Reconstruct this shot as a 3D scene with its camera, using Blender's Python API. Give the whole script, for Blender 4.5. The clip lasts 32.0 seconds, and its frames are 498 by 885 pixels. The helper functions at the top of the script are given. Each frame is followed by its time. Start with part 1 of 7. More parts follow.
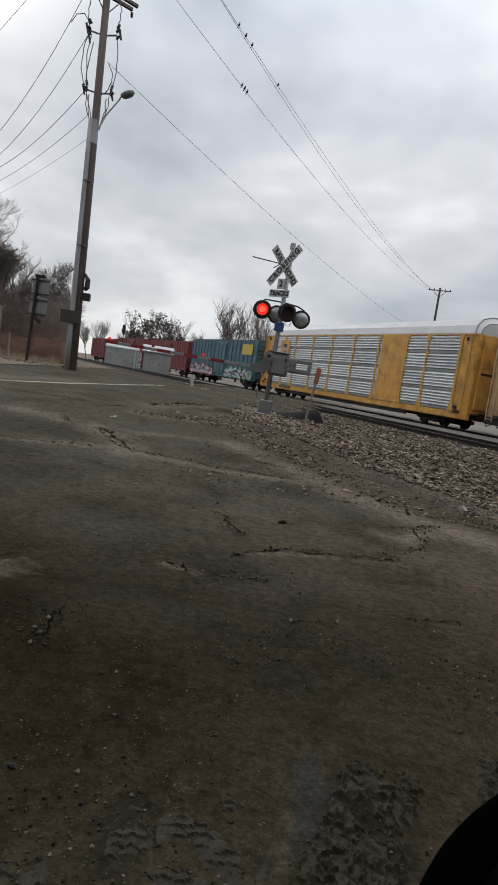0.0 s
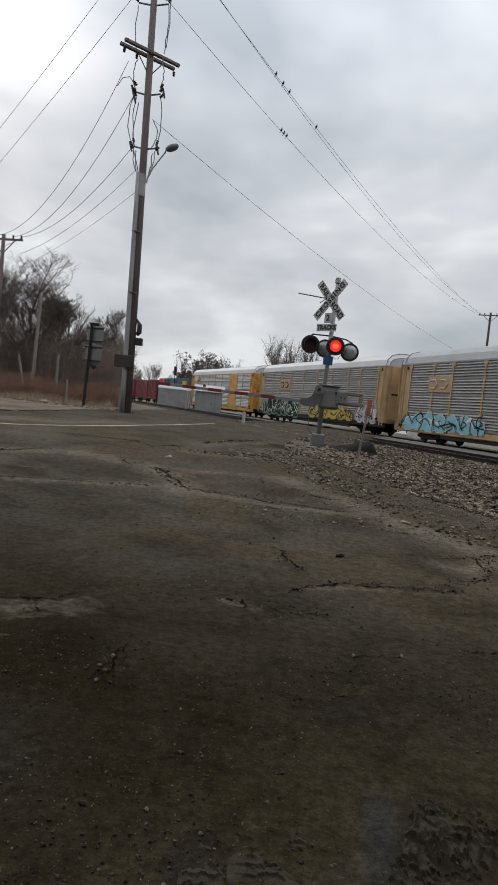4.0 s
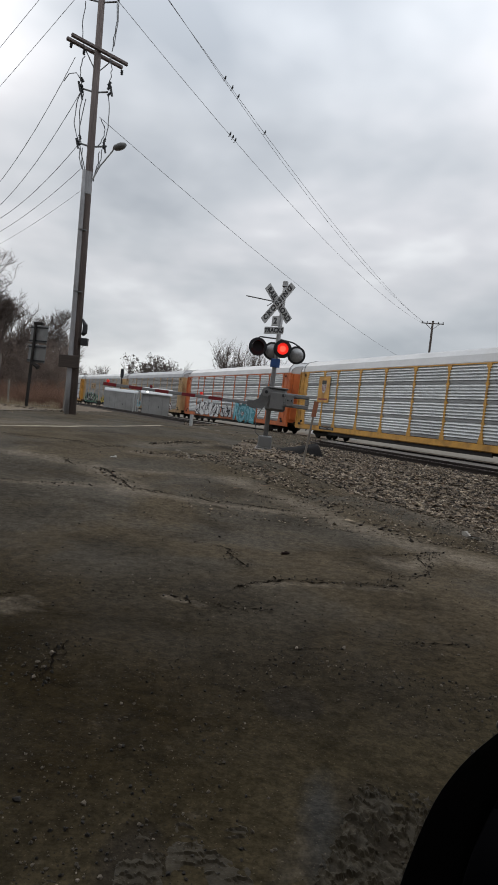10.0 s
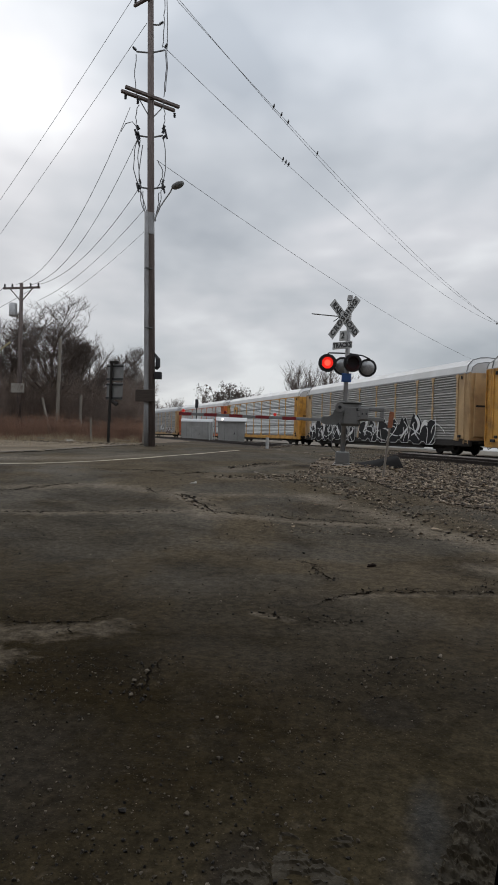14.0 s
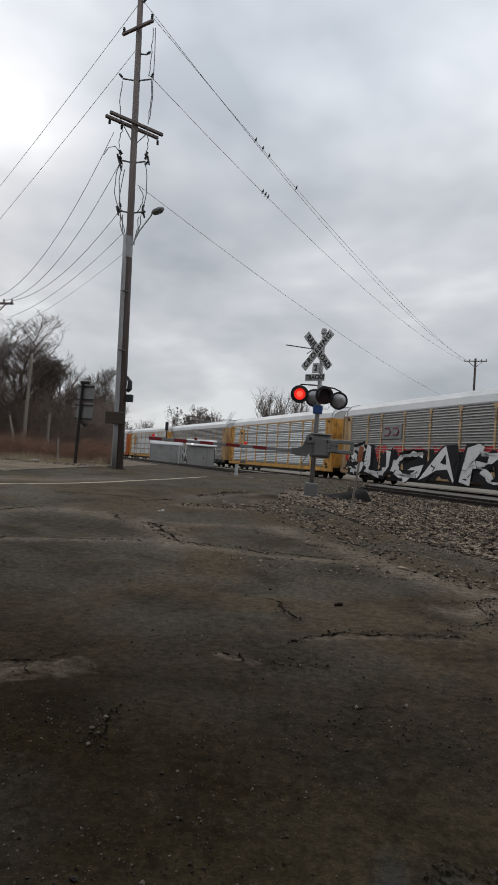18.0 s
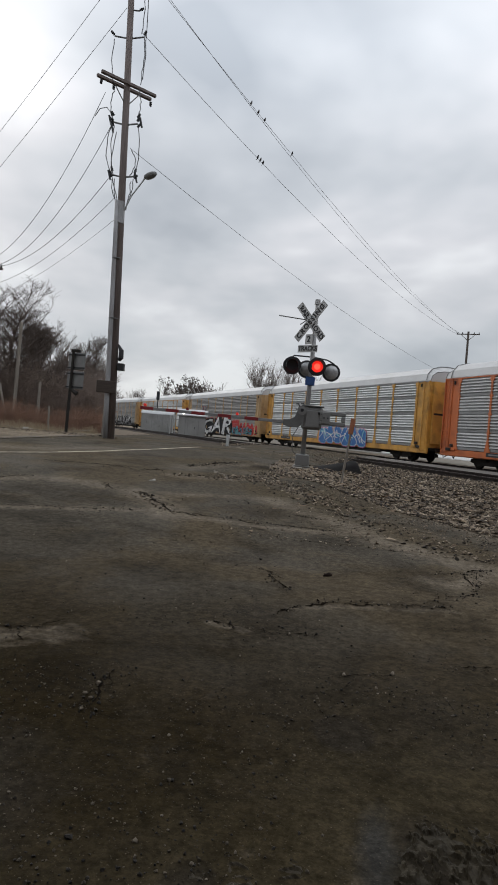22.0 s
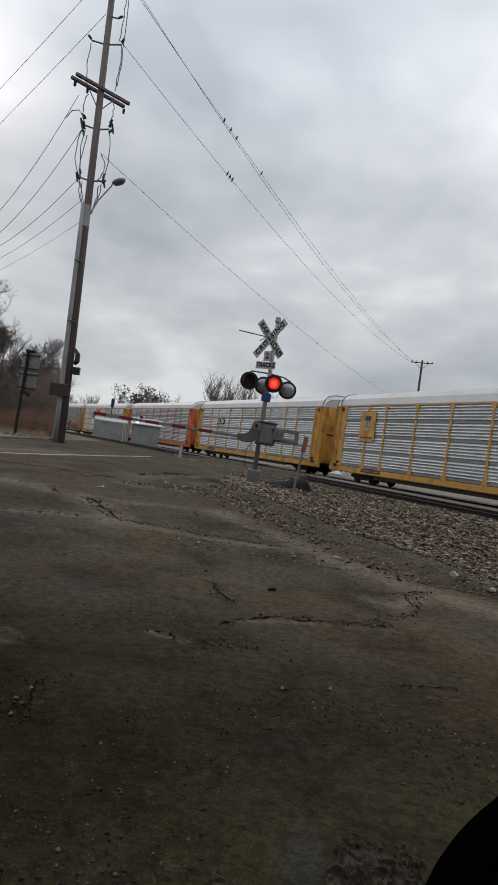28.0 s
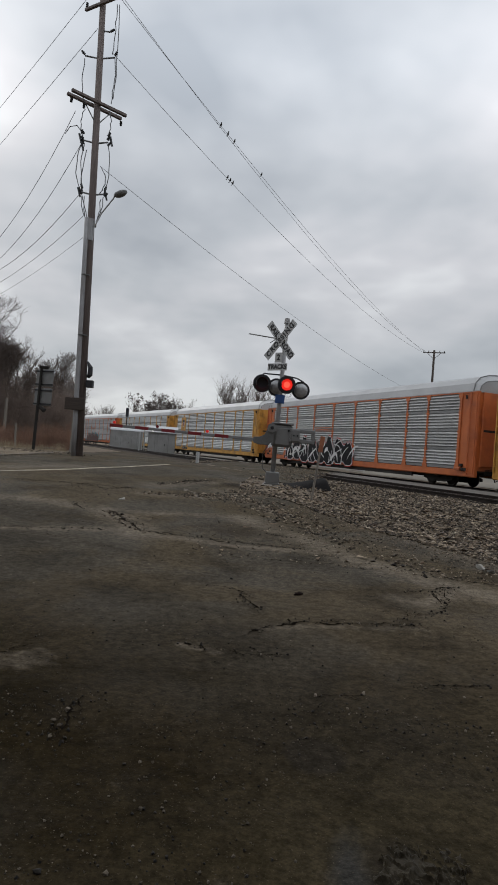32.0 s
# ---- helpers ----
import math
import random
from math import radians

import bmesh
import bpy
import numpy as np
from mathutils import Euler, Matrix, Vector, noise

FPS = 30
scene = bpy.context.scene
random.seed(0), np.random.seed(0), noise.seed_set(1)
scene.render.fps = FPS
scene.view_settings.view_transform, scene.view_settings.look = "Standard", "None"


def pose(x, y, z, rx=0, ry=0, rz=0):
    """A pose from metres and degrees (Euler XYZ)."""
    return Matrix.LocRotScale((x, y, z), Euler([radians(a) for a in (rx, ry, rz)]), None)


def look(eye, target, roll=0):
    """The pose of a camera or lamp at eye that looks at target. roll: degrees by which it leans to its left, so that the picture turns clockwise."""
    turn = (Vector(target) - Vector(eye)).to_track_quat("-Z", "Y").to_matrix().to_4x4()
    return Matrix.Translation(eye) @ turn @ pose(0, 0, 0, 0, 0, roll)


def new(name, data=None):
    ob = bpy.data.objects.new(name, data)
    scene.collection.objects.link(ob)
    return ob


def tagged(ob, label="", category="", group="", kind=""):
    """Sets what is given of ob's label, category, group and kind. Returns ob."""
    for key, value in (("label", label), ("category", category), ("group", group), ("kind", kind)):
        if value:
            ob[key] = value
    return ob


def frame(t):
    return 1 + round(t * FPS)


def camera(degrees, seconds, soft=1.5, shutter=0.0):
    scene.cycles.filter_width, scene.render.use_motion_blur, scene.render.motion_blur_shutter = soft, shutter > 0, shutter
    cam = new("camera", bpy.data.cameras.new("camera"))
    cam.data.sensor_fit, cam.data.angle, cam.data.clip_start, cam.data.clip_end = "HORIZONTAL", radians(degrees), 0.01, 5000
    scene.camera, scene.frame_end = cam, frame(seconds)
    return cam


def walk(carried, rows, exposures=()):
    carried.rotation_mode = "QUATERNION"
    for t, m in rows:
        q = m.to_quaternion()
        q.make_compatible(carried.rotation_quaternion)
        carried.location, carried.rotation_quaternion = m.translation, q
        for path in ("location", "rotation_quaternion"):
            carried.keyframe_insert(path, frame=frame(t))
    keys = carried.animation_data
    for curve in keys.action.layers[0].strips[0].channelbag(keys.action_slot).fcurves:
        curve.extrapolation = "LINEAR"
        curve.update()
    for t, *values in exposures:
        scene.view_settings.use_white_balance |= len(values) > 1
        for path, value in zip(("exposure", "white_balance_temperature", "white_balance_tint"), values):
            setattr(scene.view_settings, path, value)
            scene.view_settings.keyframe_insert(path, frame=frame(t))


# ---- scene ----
# The eye sits at the driver's window of a parked vehicle; the street crosses two railway tracks ahead of it.
cam = camera(43.0, 32.0, soft=1.7)
PATH = [
    (0.0, -0.009, 0.027, 1.542, 0.43, -5.86, -8.46),
    (0.5, -0.009, 0.030, 1.547, 0.43, -6.15, -8.56),
    (1.0, -0.011, 0.020, 1.553, 0.10, -6.06, -9.79),
    (1.5, -0.012, 0.010, 1.542, -0.17, -5.86, -10.36),
    (2.0, -0.029, -0.005, 1.503, 1.00, -7.38, -7.54),
    (2.5, -0.030, -0.028, 1.508, 14.74, -5.34, -2.72),
    (3.0, -0.033, -0.025, 1.538, 12.44, -2.85, -3.35),
    (3.5, -0.023, -0.020, 1.545, 7.15, -3.04, -5.13),
    (5.5, 0.000, -0.013, 1.480, 3.49, -4.71, -6.42),
    (6.0, -0.012, -0.006, 1.462, 3.69, -7.03, -7.07),
    (6.5, -0.005, 0.001, 1.460, 3.16, -6.81, -6.66),
    (7.0, 0.001, 0.008, 1.465, 1.68, -6.97, -6.04),
    (7.5, 0.011, 0.020, 1.472, -2.24, -6.85, -5.10),
    (8.0, 0.009, 0.010, 1.475, -1.92, -6.29, -4.45),
    (8.5, -0.000, -0.004, 1.471, -2.67, -5.56, -5.09),
    (9.0, 0.006, -0.004, 1.480, -2.17, -3.97, -6.42),
    (9.5, 0.006, -0.010, 1.478, -0.15, -2.55, -7.30),
    (10.0, 0.016, -0.010, 1.471, 0.33, -2.32, -6.29),
    (10.5, 0.017, -0.016, 1.474, 0.55, -4.48, -4.07),
    (11.0, 0.023, -0.033, 1.480, 2.48, -6.49, -5.77),
    (11.5, 0.078, -0.060, 1.442, 5.86, -4.42, -0.09),
    (12.0, 0.046, -0.044, 1.427, 9.43, -1.43, 1.01),
    (12.5, 0.044, -0.034, 1.409, 7.07, 0.20, -0.10),
    (13.0, 0.033, -0.029, 1.410, 6.64, -0.43, -0.08),
    (13.5, 0.035, -0.030, 1.405, 6.95, -0.88, -0.42),
    (15.5, 0.041, 0.008, 1.417, 6.79, 0.16, -4.91),
    (16.0, 0.035, 0.022, 1.427, 6.77, -3.53, -1.25),
    (16.5, 0.007, 0.044, 1.468, 2.37, 3.15, -4.55),
    (17.0, -0.019, 0.038, 1.496, 4.20, 2.71, -4.63),
    (17.5, -0.003, 0.020, 1.497, 4.20, 1.37, -3.51),
    (18.0, 0.004, 0.017, 1.501, 4.38, 1.63, -3.75),
    (18.5, 0.005, 0.015, 1.503, 4.42, 1.09, -3.56),
    (19.0, 0.005, 0.015, 1.511, 3.28, -1.57, -1.68),
    (19.5, 0.006, 0.009, 1.514, 3.25, -1.82, -1.89),
    (20.0, 0.001, 0.007, 1.509, 3.93, -1.80, -2.29),
    (20.5, -0.001, 0.008, 1.507, 3.87, -1.46, -2.77),
    (21.0, 0.001, 0.012, 1.510, 3.93, -1.54, -2.91),
    (21.5, 0.005, 0.006, 1.509, 3.83, -1.40, -3.54),
    (22.0, -0.006, 0.006, 1.508, 3.58, -0.98, -4.43),
    (22.5, 0.003, 0.008, 1.506, 3.81, -1.11, -4.14),
    (23.0, -0.002, 0.001, 1.501, 3.80, -1.10, -4.20),
    (23.5, -0.033, 0.006, 1.518, 3.52, -2.03, -5.13),
    (24.0, -0.008, -0.050, 1.512, 1.54, -0.68, -6.97),
    (24.5, -0.040, -0.063, 1.512, 4.41, 1.85, -6.65),
    (25.0, -0.025, -0.073, 1.505, 3.84, 2.42, -6.73),
    (25.5, -0.027, -0.058, 1.509, 2.70, 2.09, -7.26),
    (27.5, 0.000, -0.022, 1.487, 0.31, 1.35, -7.40),
    (28.0, 0.004, 0.004, 1.477, -0.66, 0.81, -7.84),
    (28.5, 0.018, 0.034, 1.496, -7.82, 1.10, -4.39),
    (28.8, 0.004, 0.024, 1.486, -7.74, 2.03, -5.60),
    (29.0, -0.005, 0.017, 1.480, -5.09, 4.27, -5.15),
    (29.5, -0.009, -0.001, 1.488, 1.04, 3.25, -5.57),
    (30.0, -0.013, -0.001, 1.508, 0.84, 2.36, -4.92),
    (30.5, -0.008, -0.006, 1.516, 0.80, 1.35, -4.29),
    (31.0, -0.014, -0.011, 1.523, 0.96, 1.16, -4.52),
    (31.5, -0.010, -0.016, 1.529, 0.83, 1.05, -4.48),
    (32.0, -0.017, -0.015, 1.538, 0.84, 0.72, -4.37),
]
walk(cam, [(t, pose(x, y, z, 90 + pitch, roll, yaw)) for t, x, y, z, yaw, pitch, roll in PATH],
     [(0.0, 0.07), (2.0, 0.05), (3.0, -0.05), (6.0, 0.12), (8.0, 0.20), (9.0, 0.14), (10.0, -0.01), (11.0, 0.09), (12.5, -0.04), (18.0, -0.15), (20.0, -0.03), (24.0, -0.01), (25.0, -0.20), (28.0, -0.16), (29.0, -0.20), (32.0, -0.20)])

# ---- light: overcast daylight ----
scene.view_settings.exposure = 0.0
SUN_EL, SUN_AZ = radians(32), radians(-35)
world = bpy.data.worlds.new("overcast_sky")
scene.world = world
world.use_nodes = True
wn, wl = world.node_tree.nodes, world.node_tree.links
wn.clear()


def wnode(kind, **values):
    n = wn.new(kind)
    for k, v in values.items():
        n.inputs[k].default_value = v
    return n


def ramp(nodes, stops, interpolation="LINEAR"):
    n = nodes.new("ShaderNodeValToRGB")
    n.color_ramp.interpolation = interpolation
    el = n.color_ramp.elements
    while len(el) < len(stops):
        el.new(0.5)
    for e, (p, c) in zip(el, stops):
        e.position, e.color = p, (*c, 1) if len(c) == 3 else c
    return n


sky = wn.new("ShaderNodeTexSky")
sky.sky_type, sky.sun_disc = "NISHITA", False
sky.sun_elevation, sky.sun_rotation = SUN_EL, SUN_AZ
coord = wn.new("ShaderNodeTexCoord")
split = wn.new("ShaderNodeSeparateXYZ")
wl.new(coord.outputs["Generated"], split.inputs[0])
# the cloud deck is a flat layer seen from below: direction / (height + a little)
lift = wn.new("ShaderNodeMath")
lift.operation = "ADD"
lift.inputs[1].default_value = 0.26
zabs = wn.new("ShaderNodeMath")
zabs.operation = "MAXIMUM"
zabs.inputs[1].default_value = 0.0
wl.new(split.outputs["Z"], zabs.inputs[0])
wl.new(zabs.outputs[0], lift.inputs[0])
flat = wn.new("ShaderNodeVectorMath")
flat.operation = "DIVIDE"
wl.new(coord.outputs["Generated"], flat.inputs[0])
both = wn.new("ShaderNodeCombineXYZ")
for i in range(3):
    wl.new(lift.outputs[0], both.inputs[i])
wl.new(both.outputs[0], flat.inputs[1])
big = wnode("ShaderNodeTexNoise", Scale=1.25, Detail=4.0, Roughness=0.48, Distortion=0.15)
small = wnode("ShaderNodeTexNoise", Scale=2.4, Detail=4.0, Roughness=0.5)
move = wn.new("ShaderNodeVectorMath")
move.operation = "ADD"
move.inputs[1].default_value = (3.1, 7.7, 0.4)
wl.new(flat.outputs[0], move.inputs[0])
for n in (big, small):
    wl.new(move.outputs[0], n.inputs["Vector"])
mixn = wn.new("ShaderNodeMix")
mixn.inputs[0].default_value = 0.22
wl.new(big.outputs["Fac"], mixn.inputs[2])
wl.new(small.outputs["Fac"], mixn.inputs[3])
cloud = ramp(wn, [(0.35, (0.38, 0.415, 0.46)), (0.45, (0.575, 0.605, 0.645)), (0.53, (0.74, 0.75, 0.785)), (0.61, (1.0, 1.02, 1.04))])
wl.new(mixn.outputs[0], cloud.inputs[0])
# a clearer, brighter band low over the horizon
low = ramp(wn, [(0.0, (1, 1, 1)), (0.10, (0.85, 0.85, 0.85)), (0.30, (0, 0, 0))])
wl.new(zabs.outputs[0], low.inputs[0])
band = wn.new("ShaderNodeMix")
band.data_type = "RGBA"
lowmul = wn.new("ShaderNodeMath")
lowmul.operation = "MULTIPLY"
lowmul.inputs[1].default_value = 0.45
wl.new(low.outputs[0], lowmul.inputs[0])
wl.new(lowmul.outputs[0], band.inputs[0])
wl.new(cloud.outputs[0], band.inputs[6])
band.inputs[7].default_value = (0.66, 0.70, 0.74, 1)
veil = wn.new("ShaderNodeMix")
veil.data_type = "RGBA"
veil.inputs[0].default_value = 0.93
skyscale = wn.new("ShaderNodeMix")
skyscale.data_type, skyscale.blend_type = "RGBA", "MULTIPLY"
skyscale.inputs[0].default_value = 1.0
skyscale.inputs[7].default_value = (0.09, 0.09, 0.09, 1)
wl.new(sky.outputs[0], skyscale.inputs[6])
wl.new(skyscale.outputs[2], veil.inputs[6])
wl.new(band.outputs[2], veil.inputs[7])
back = wn.new("ShaderNodeBackground")
back.inputs["Strength"].default_value = 1.15
# an overcast sky is brighter overhead than near the horizon
over = ramp(wn, [(0.0, (0.78, 0.78, 0.78)), (0.22, (0.80, 0.80, 0.80)), (0.40, (1.0, 1.0, 1.0)), (0.53, (1.34, 1.34, 1.34)), (1.0, (1.45, 1.45, 1.45))])
wl.new(zabs.outputs[0], over.inputs[0])
dome = wn.new("ShaderNodeMix")
dome.data_type, dome.blend_type = "RGBA", "MULTIPLY"
dome.inputs[0].default_value = 1.0
wl.new(veil.outputs[2], dome.inputs[6])
wl.new(over.outputs[0], dome.inputs[7])
wl.new(dome.outputs[2], back.inputs["Color"])
wl.new(back.outputs[0], wn.new("ShaderNodeOutputWorld").inputs[0])
sun = new("sun", bpy.data.lights.new("sun", "SUN"))
sun.data.energy, sun.data.angle, sun.data.color = 0.5, radians(25), (1, 0.97, 0.93)
sun.matrix_world = look((0, 0, 50), (-50 * math.sin(SUN_AZ) / math.tan(SUN_EL), -50 * math.cos(SUN_AZ) / math.tan(SUN_EL), 0))


# ---- materials ----
def mat(name, base, rough=0.7, metal=0.0, vary=0.25, scale=6.0, fine=60.0, bump=0.15, stain=None, stain_amount=0.4, stain_scale=1.2,
        rand=0.0, stretch=(1, 1, 1), spec=0.5, emit=0.0, bump_dist=0.01):
    m = bpy.data.materials.new(name)
    m.use_nodes = True
    nt = m.node_tree
    nodes, links = nt.nodes, nt.links
    bs = nodes["Principled BSDF"]
    bs.inputs["Roughness"].default_value = rough
    bs.inputs["Metallic"].default_value = metal
    bs.inputs["Specular IOR Level"].default_value = spec
    tc = nodes.new("ShaderNodeTexCoord")
    mp = nodes.new("ShaderNodeMapping")
    mp.inputs["Scale"].default_value = stretch
    links.new(tc.outputs["Object"], mp.inputs[0])

    def noise_node(s, detail=4.0):
        n = nodes.new("ShaderNodeTexNoise")
        n.inputs["Scale"].default_value, n.inputs["Detail"].default_value = s, detail
        links.new(mp.outputs[0], n.inputs["Vector"])
        return n

    a, b = noise_node(scale), noise_node(fine, 3.0)
    mixv = nodes.new("ShaderNodeMix")
    mixv.inputs[0].default_value = 0.4
    links.new(a.outputs[0], mixv.inputs[2])
    links.new(b.outputs[0], mixv.inputs[3])
    lo, hi = [max(0, c * (1 - vary)) for c in base], [min(1, c * (1 + vary)) for c in base]
    r = ramp(nodes, [(0.32, lo), (0.68, hi)])
    links.new(mixv.outputs[0], r.inputs[0])
    colour = r.outputs[0]
    if stain:
        s = noise_node(stain_scale, 6.0)
        sr = ramp(nodes, [(0.48, (0, 0, 0)), (0.66, (1, 1, 1))])
        links.new(s.outputs[0], sr.inputs[0])
        mul = nodes.new("ShaderNodeMath")
        mul.operation = "MULTIPLY"
        mul.inputs[1].default_value = stain_amount
        links.new(sr.outputs[0], mul.inputs[0])
        mx = nodes.new("ShaderNodeMix")
        mx.data_type = "RGBA"
        links.new(mul.outputs[0], mx.inputs[0])
        links.new(colour, mx.inputs[6])
        mx.inputs[7].default_value = (*stain, 1)
        colour = mx.outputs[2]
    if rand:
        oi = nodes.new("ShaderNodeObjectInfo")
        hsv = nodes.new("ShaderNodeHueSaturation")
        ma = nodes.new("ShaderNodeMapRange")
        ma.inputs["To Min"].default_value, ma.inputs["To Max"].default_value = 1 - rand, 1 + rand
        links.new(oi.outputs["Random"], ma.inputs["Value"])
        links.new(ma.outputs[0], hsv.inputs["Value"])
        links.new(colour, hsv.inputs["Color"])
        colour = hsv.outputs[0]
    links.new(colour, bs.inputs["Base Color"])
    if bump:
        bp = nodes.new("ShaderNodeBump")
        bp.inputs["Strength"].default_value, bp.inputs["Distance"].default_value = bump, bump_dist
        links.new(mixv.outputs[0], bp.inputs["Height"])
        links.new(bp.outputs[0], bs.inputs["Normal"])
    if emit:
        bs.inputs["Emission Color"].default_value = (*base, 1)
        bs.inputs["Emission Strength"].default_value = emit
    return m


M_DIRT = mat("dirt_ground", (0.16, 0.13, 0.10), 0.95, spec=0.08, vary=0.35, scale=0.5, fine=14, bump=0.5, stain=(0.22, 0.19, 0.13), stain_scale=0.12, bump_dist=0.05)


def ground_mat(name, one, two, grain, speck, rough, spec, bump, patch_scale=0.35, shaded_mud=None, dust=None, damp=None):
    """Worn asphalt or packed earth: two colours in broad patches, darker blotches, fine grain and pale specks."""
    m = bpy.data.materials.new(name)
    m.use_nodes = True
    nodes, links = m.node_tree.nodes, m.node_tree.links
    bs = nodes["Principled BSDF"]
    tc = nodes.new("ShaderNodeTexCoord")

    def nz(scale, detail, rgh=0.55, dist=0.0):
        n = nodes.new("ShaderNodeTexNoise")
        n.inputs["Scale"].default_value, n.inputs["Detail"].default_value = scale, detail
        n.inputs["Roughness"].default_value, n.inputs["Distortion"].default_value = rgh, dist
        links.new(tc.outputs["Object"], n.inputs["Vector"])
        return n

    def mixc(kind, fac, a, b):
        n = nodes.new("ShaderNodeMix")
        n.data_type, n.blend_type = "RGBA", kind
        for i, v in ((0, fac), (6, a), (7, b)):
            if hasattr(v, "is_linked"):
                links.new(v, n.inputs[i])
            else:
                n.inputs[i].default_value = v
        return n.outputs[2]

    p = ramp(nodes, [(0.46, (0, 0, 0)), (0.54, (1, 1, 1))])
    links.new(nz(patch_scale, 6, 0.6, 0.4).outputs[0], p.inputs[0])
    col = mixc("MIX", p.outputs[0], (*one, 1), (*two, 1))
    if shaded_mud:
        # mud over the parking lot's asphalt, ragged edge; foreground shade is put into its colour
        sep = nodes.new("ShaderNodeSeparateXYZ")
        links.new(tc.outputs["Object"], sep.inputs[0])

        def calc(op, a, b):
            n = nodes.new("ShaderNodeMath")
            n.operation = op
            for i, v in ((0, a), (1, b)):
                if hasattr(v, "is_linked"):
                    links.new(v, n.inputs[i])
                else:
                    n.inputs[i].default_value = v
            return n.outputs[0]

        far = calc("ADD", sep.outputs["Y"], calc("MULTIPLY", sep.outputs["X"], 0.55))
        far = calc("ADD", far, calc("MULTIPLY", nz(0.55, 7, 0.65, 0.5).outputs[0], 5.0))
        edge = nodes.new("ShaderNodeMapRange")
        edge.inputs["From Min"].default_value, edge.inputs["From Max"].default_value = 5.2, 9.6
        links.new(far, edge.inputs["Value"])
        col = mixc("MIX", edge.outputs[0], (*shaded_mud, 1), col)
        # paler clay colour on the nearest ground, reaching further to the right
        near_pale = nodes.new("ShaderNodeMapRange")
        near_pale.inputs["From Min"].default_value, near_pale.inputs["From Max"].default_value = 4.3, 3.0
        links.new(calc("ADD", calc("SUBTRACT", sep.outputs["Y"], calc("MULTIPLY", sep.outputs["X"], 0.8)), calc("MULTIPLY", nz(1.3, 7, 0.65, 0.5).outputs[0], 2.2)), near_pale.inputs["Value"])
        col = mixc("MIX", near_pale.outputs[0], col, (0.0380, 0.0305, 0.0175, 1))
        # dirt washed into seams, and damp or freshly filled spots: both have a place on the road of their own
        for attr, tint, soft, sc in (("dust", dust, 1.1, 7.0), ("damp", damp, 0.8, 3.5), ("wet", (0.030, 0.0285, 0.0245), 0.9, 6.0)):
            at_ = nodes.new("ShaderNodeAttribute")
            at_.attribute_name = attr
            f = calc("ADD", at_.outputs["Fac"], calc("MULTIPLY", calc("SUBTRACT", nz(sc, 7, 0.7, 0.3).outputs[0], 0.5), soft))
            mr = nodes.new("ShaderNodeMapRange")
            mr.inputs["From Min"].default_value, mr.inputs["From Max"].default_value = 0.12, 0.62
            links.new(f, mr.inputs["Value"])
            col = mixc("MIX", mr.outputs[0], col, (*tint, 1))
            if attr == "wet":
                wet = mr.outputs[0]
    blot = ramp(nodes, [(0.32, (0.60, 0.60, 0.60)), (0.50, (1, 1, 1)), (0.66, (1.05, 1.05, 1.05)), (0.78, (1.45, 1.42, 1.36))])
    links.new(nz(1.1, 6, 0.62, 0.6).outputs[0], blot.inputs[0])
    col = mixc("MULTIPLY", 1.0, col, blot.outputs[0])
    blot2 = ramp(nodes, [(0.36, (0.66, 0.66, 0.66)), (0.64, (1.32, 1.32, 1.32))])
    links.new(nz(15.0, 5, 0.65).outputs[0], blot2.inputs[0])
    col = mixc("MULTIPLY", 0.9, col, blot2.outputs[0])
    g1 = nz(grain, 4, 0.7)
    gr = ramp(nodes, [(0.36, (0.36, 0.36, 0.36)), (0.63, (1.75, 1.75, 1.75))])
    links.new(g1.outputs[0], gr.inputs[0])
    col = mixc("MULTIPLY", 0.4, col, gr.outputs[0])
    sp = ramp(nodes, [(0.66, (0, 0, 0)), (0.73, (1, 1, 1))])
    links.new(nz(grain * 1.7, 2, 0.5).outputs[0], sp.inputs[0])
    col = mixc("MIX", sp.outputs[0], col, mixc("MIX", 0.5, col, (*speck, 1)))
    links.new(col, bs.inputs["Base Color"])
    rr = ramp(nodes, [(0.35, (rough - 0.2,) * 3), (0.6, (rough + 0.08,) * 3)])
    links.new(nz(0.8, 4).outputs[0], rr.inputs[0])
    bs.inputs["Specular IOR Level"].default_value = spec
    if shaded_mud:
        # smooth wet clay shines
        links.new(mixc("MIX", wet, rr.outputs[0], (0.50, 0.50, 0.50, 1)), bs.inputs["Roughness"])
    else:
        links.new(rr.outputs[0], bs.inputs["Roughness"])
    b1 = nodes.new("ShaderNodeBump")
    b1.inputs["Strength"].default_value, b1.inputs["Distance"].default_value = bump, 0.012
    links.new(g1.outputs[0], b1.inputs["Height"])
    b2 = nodes.new("ShaderNodeBump")
    b2.inputs["Strength"].default_value, b2.inputs["Distance"].default_value = 0.22, 0.03
    links.new(nz(9.0, 6).outputs[0], b2.inputs["Height"])
    links.new(b1.outputs[0], b2.inputs["Normal"])
    links.new(b2.outputs[0], bs.inputs["Normal"])
    return m


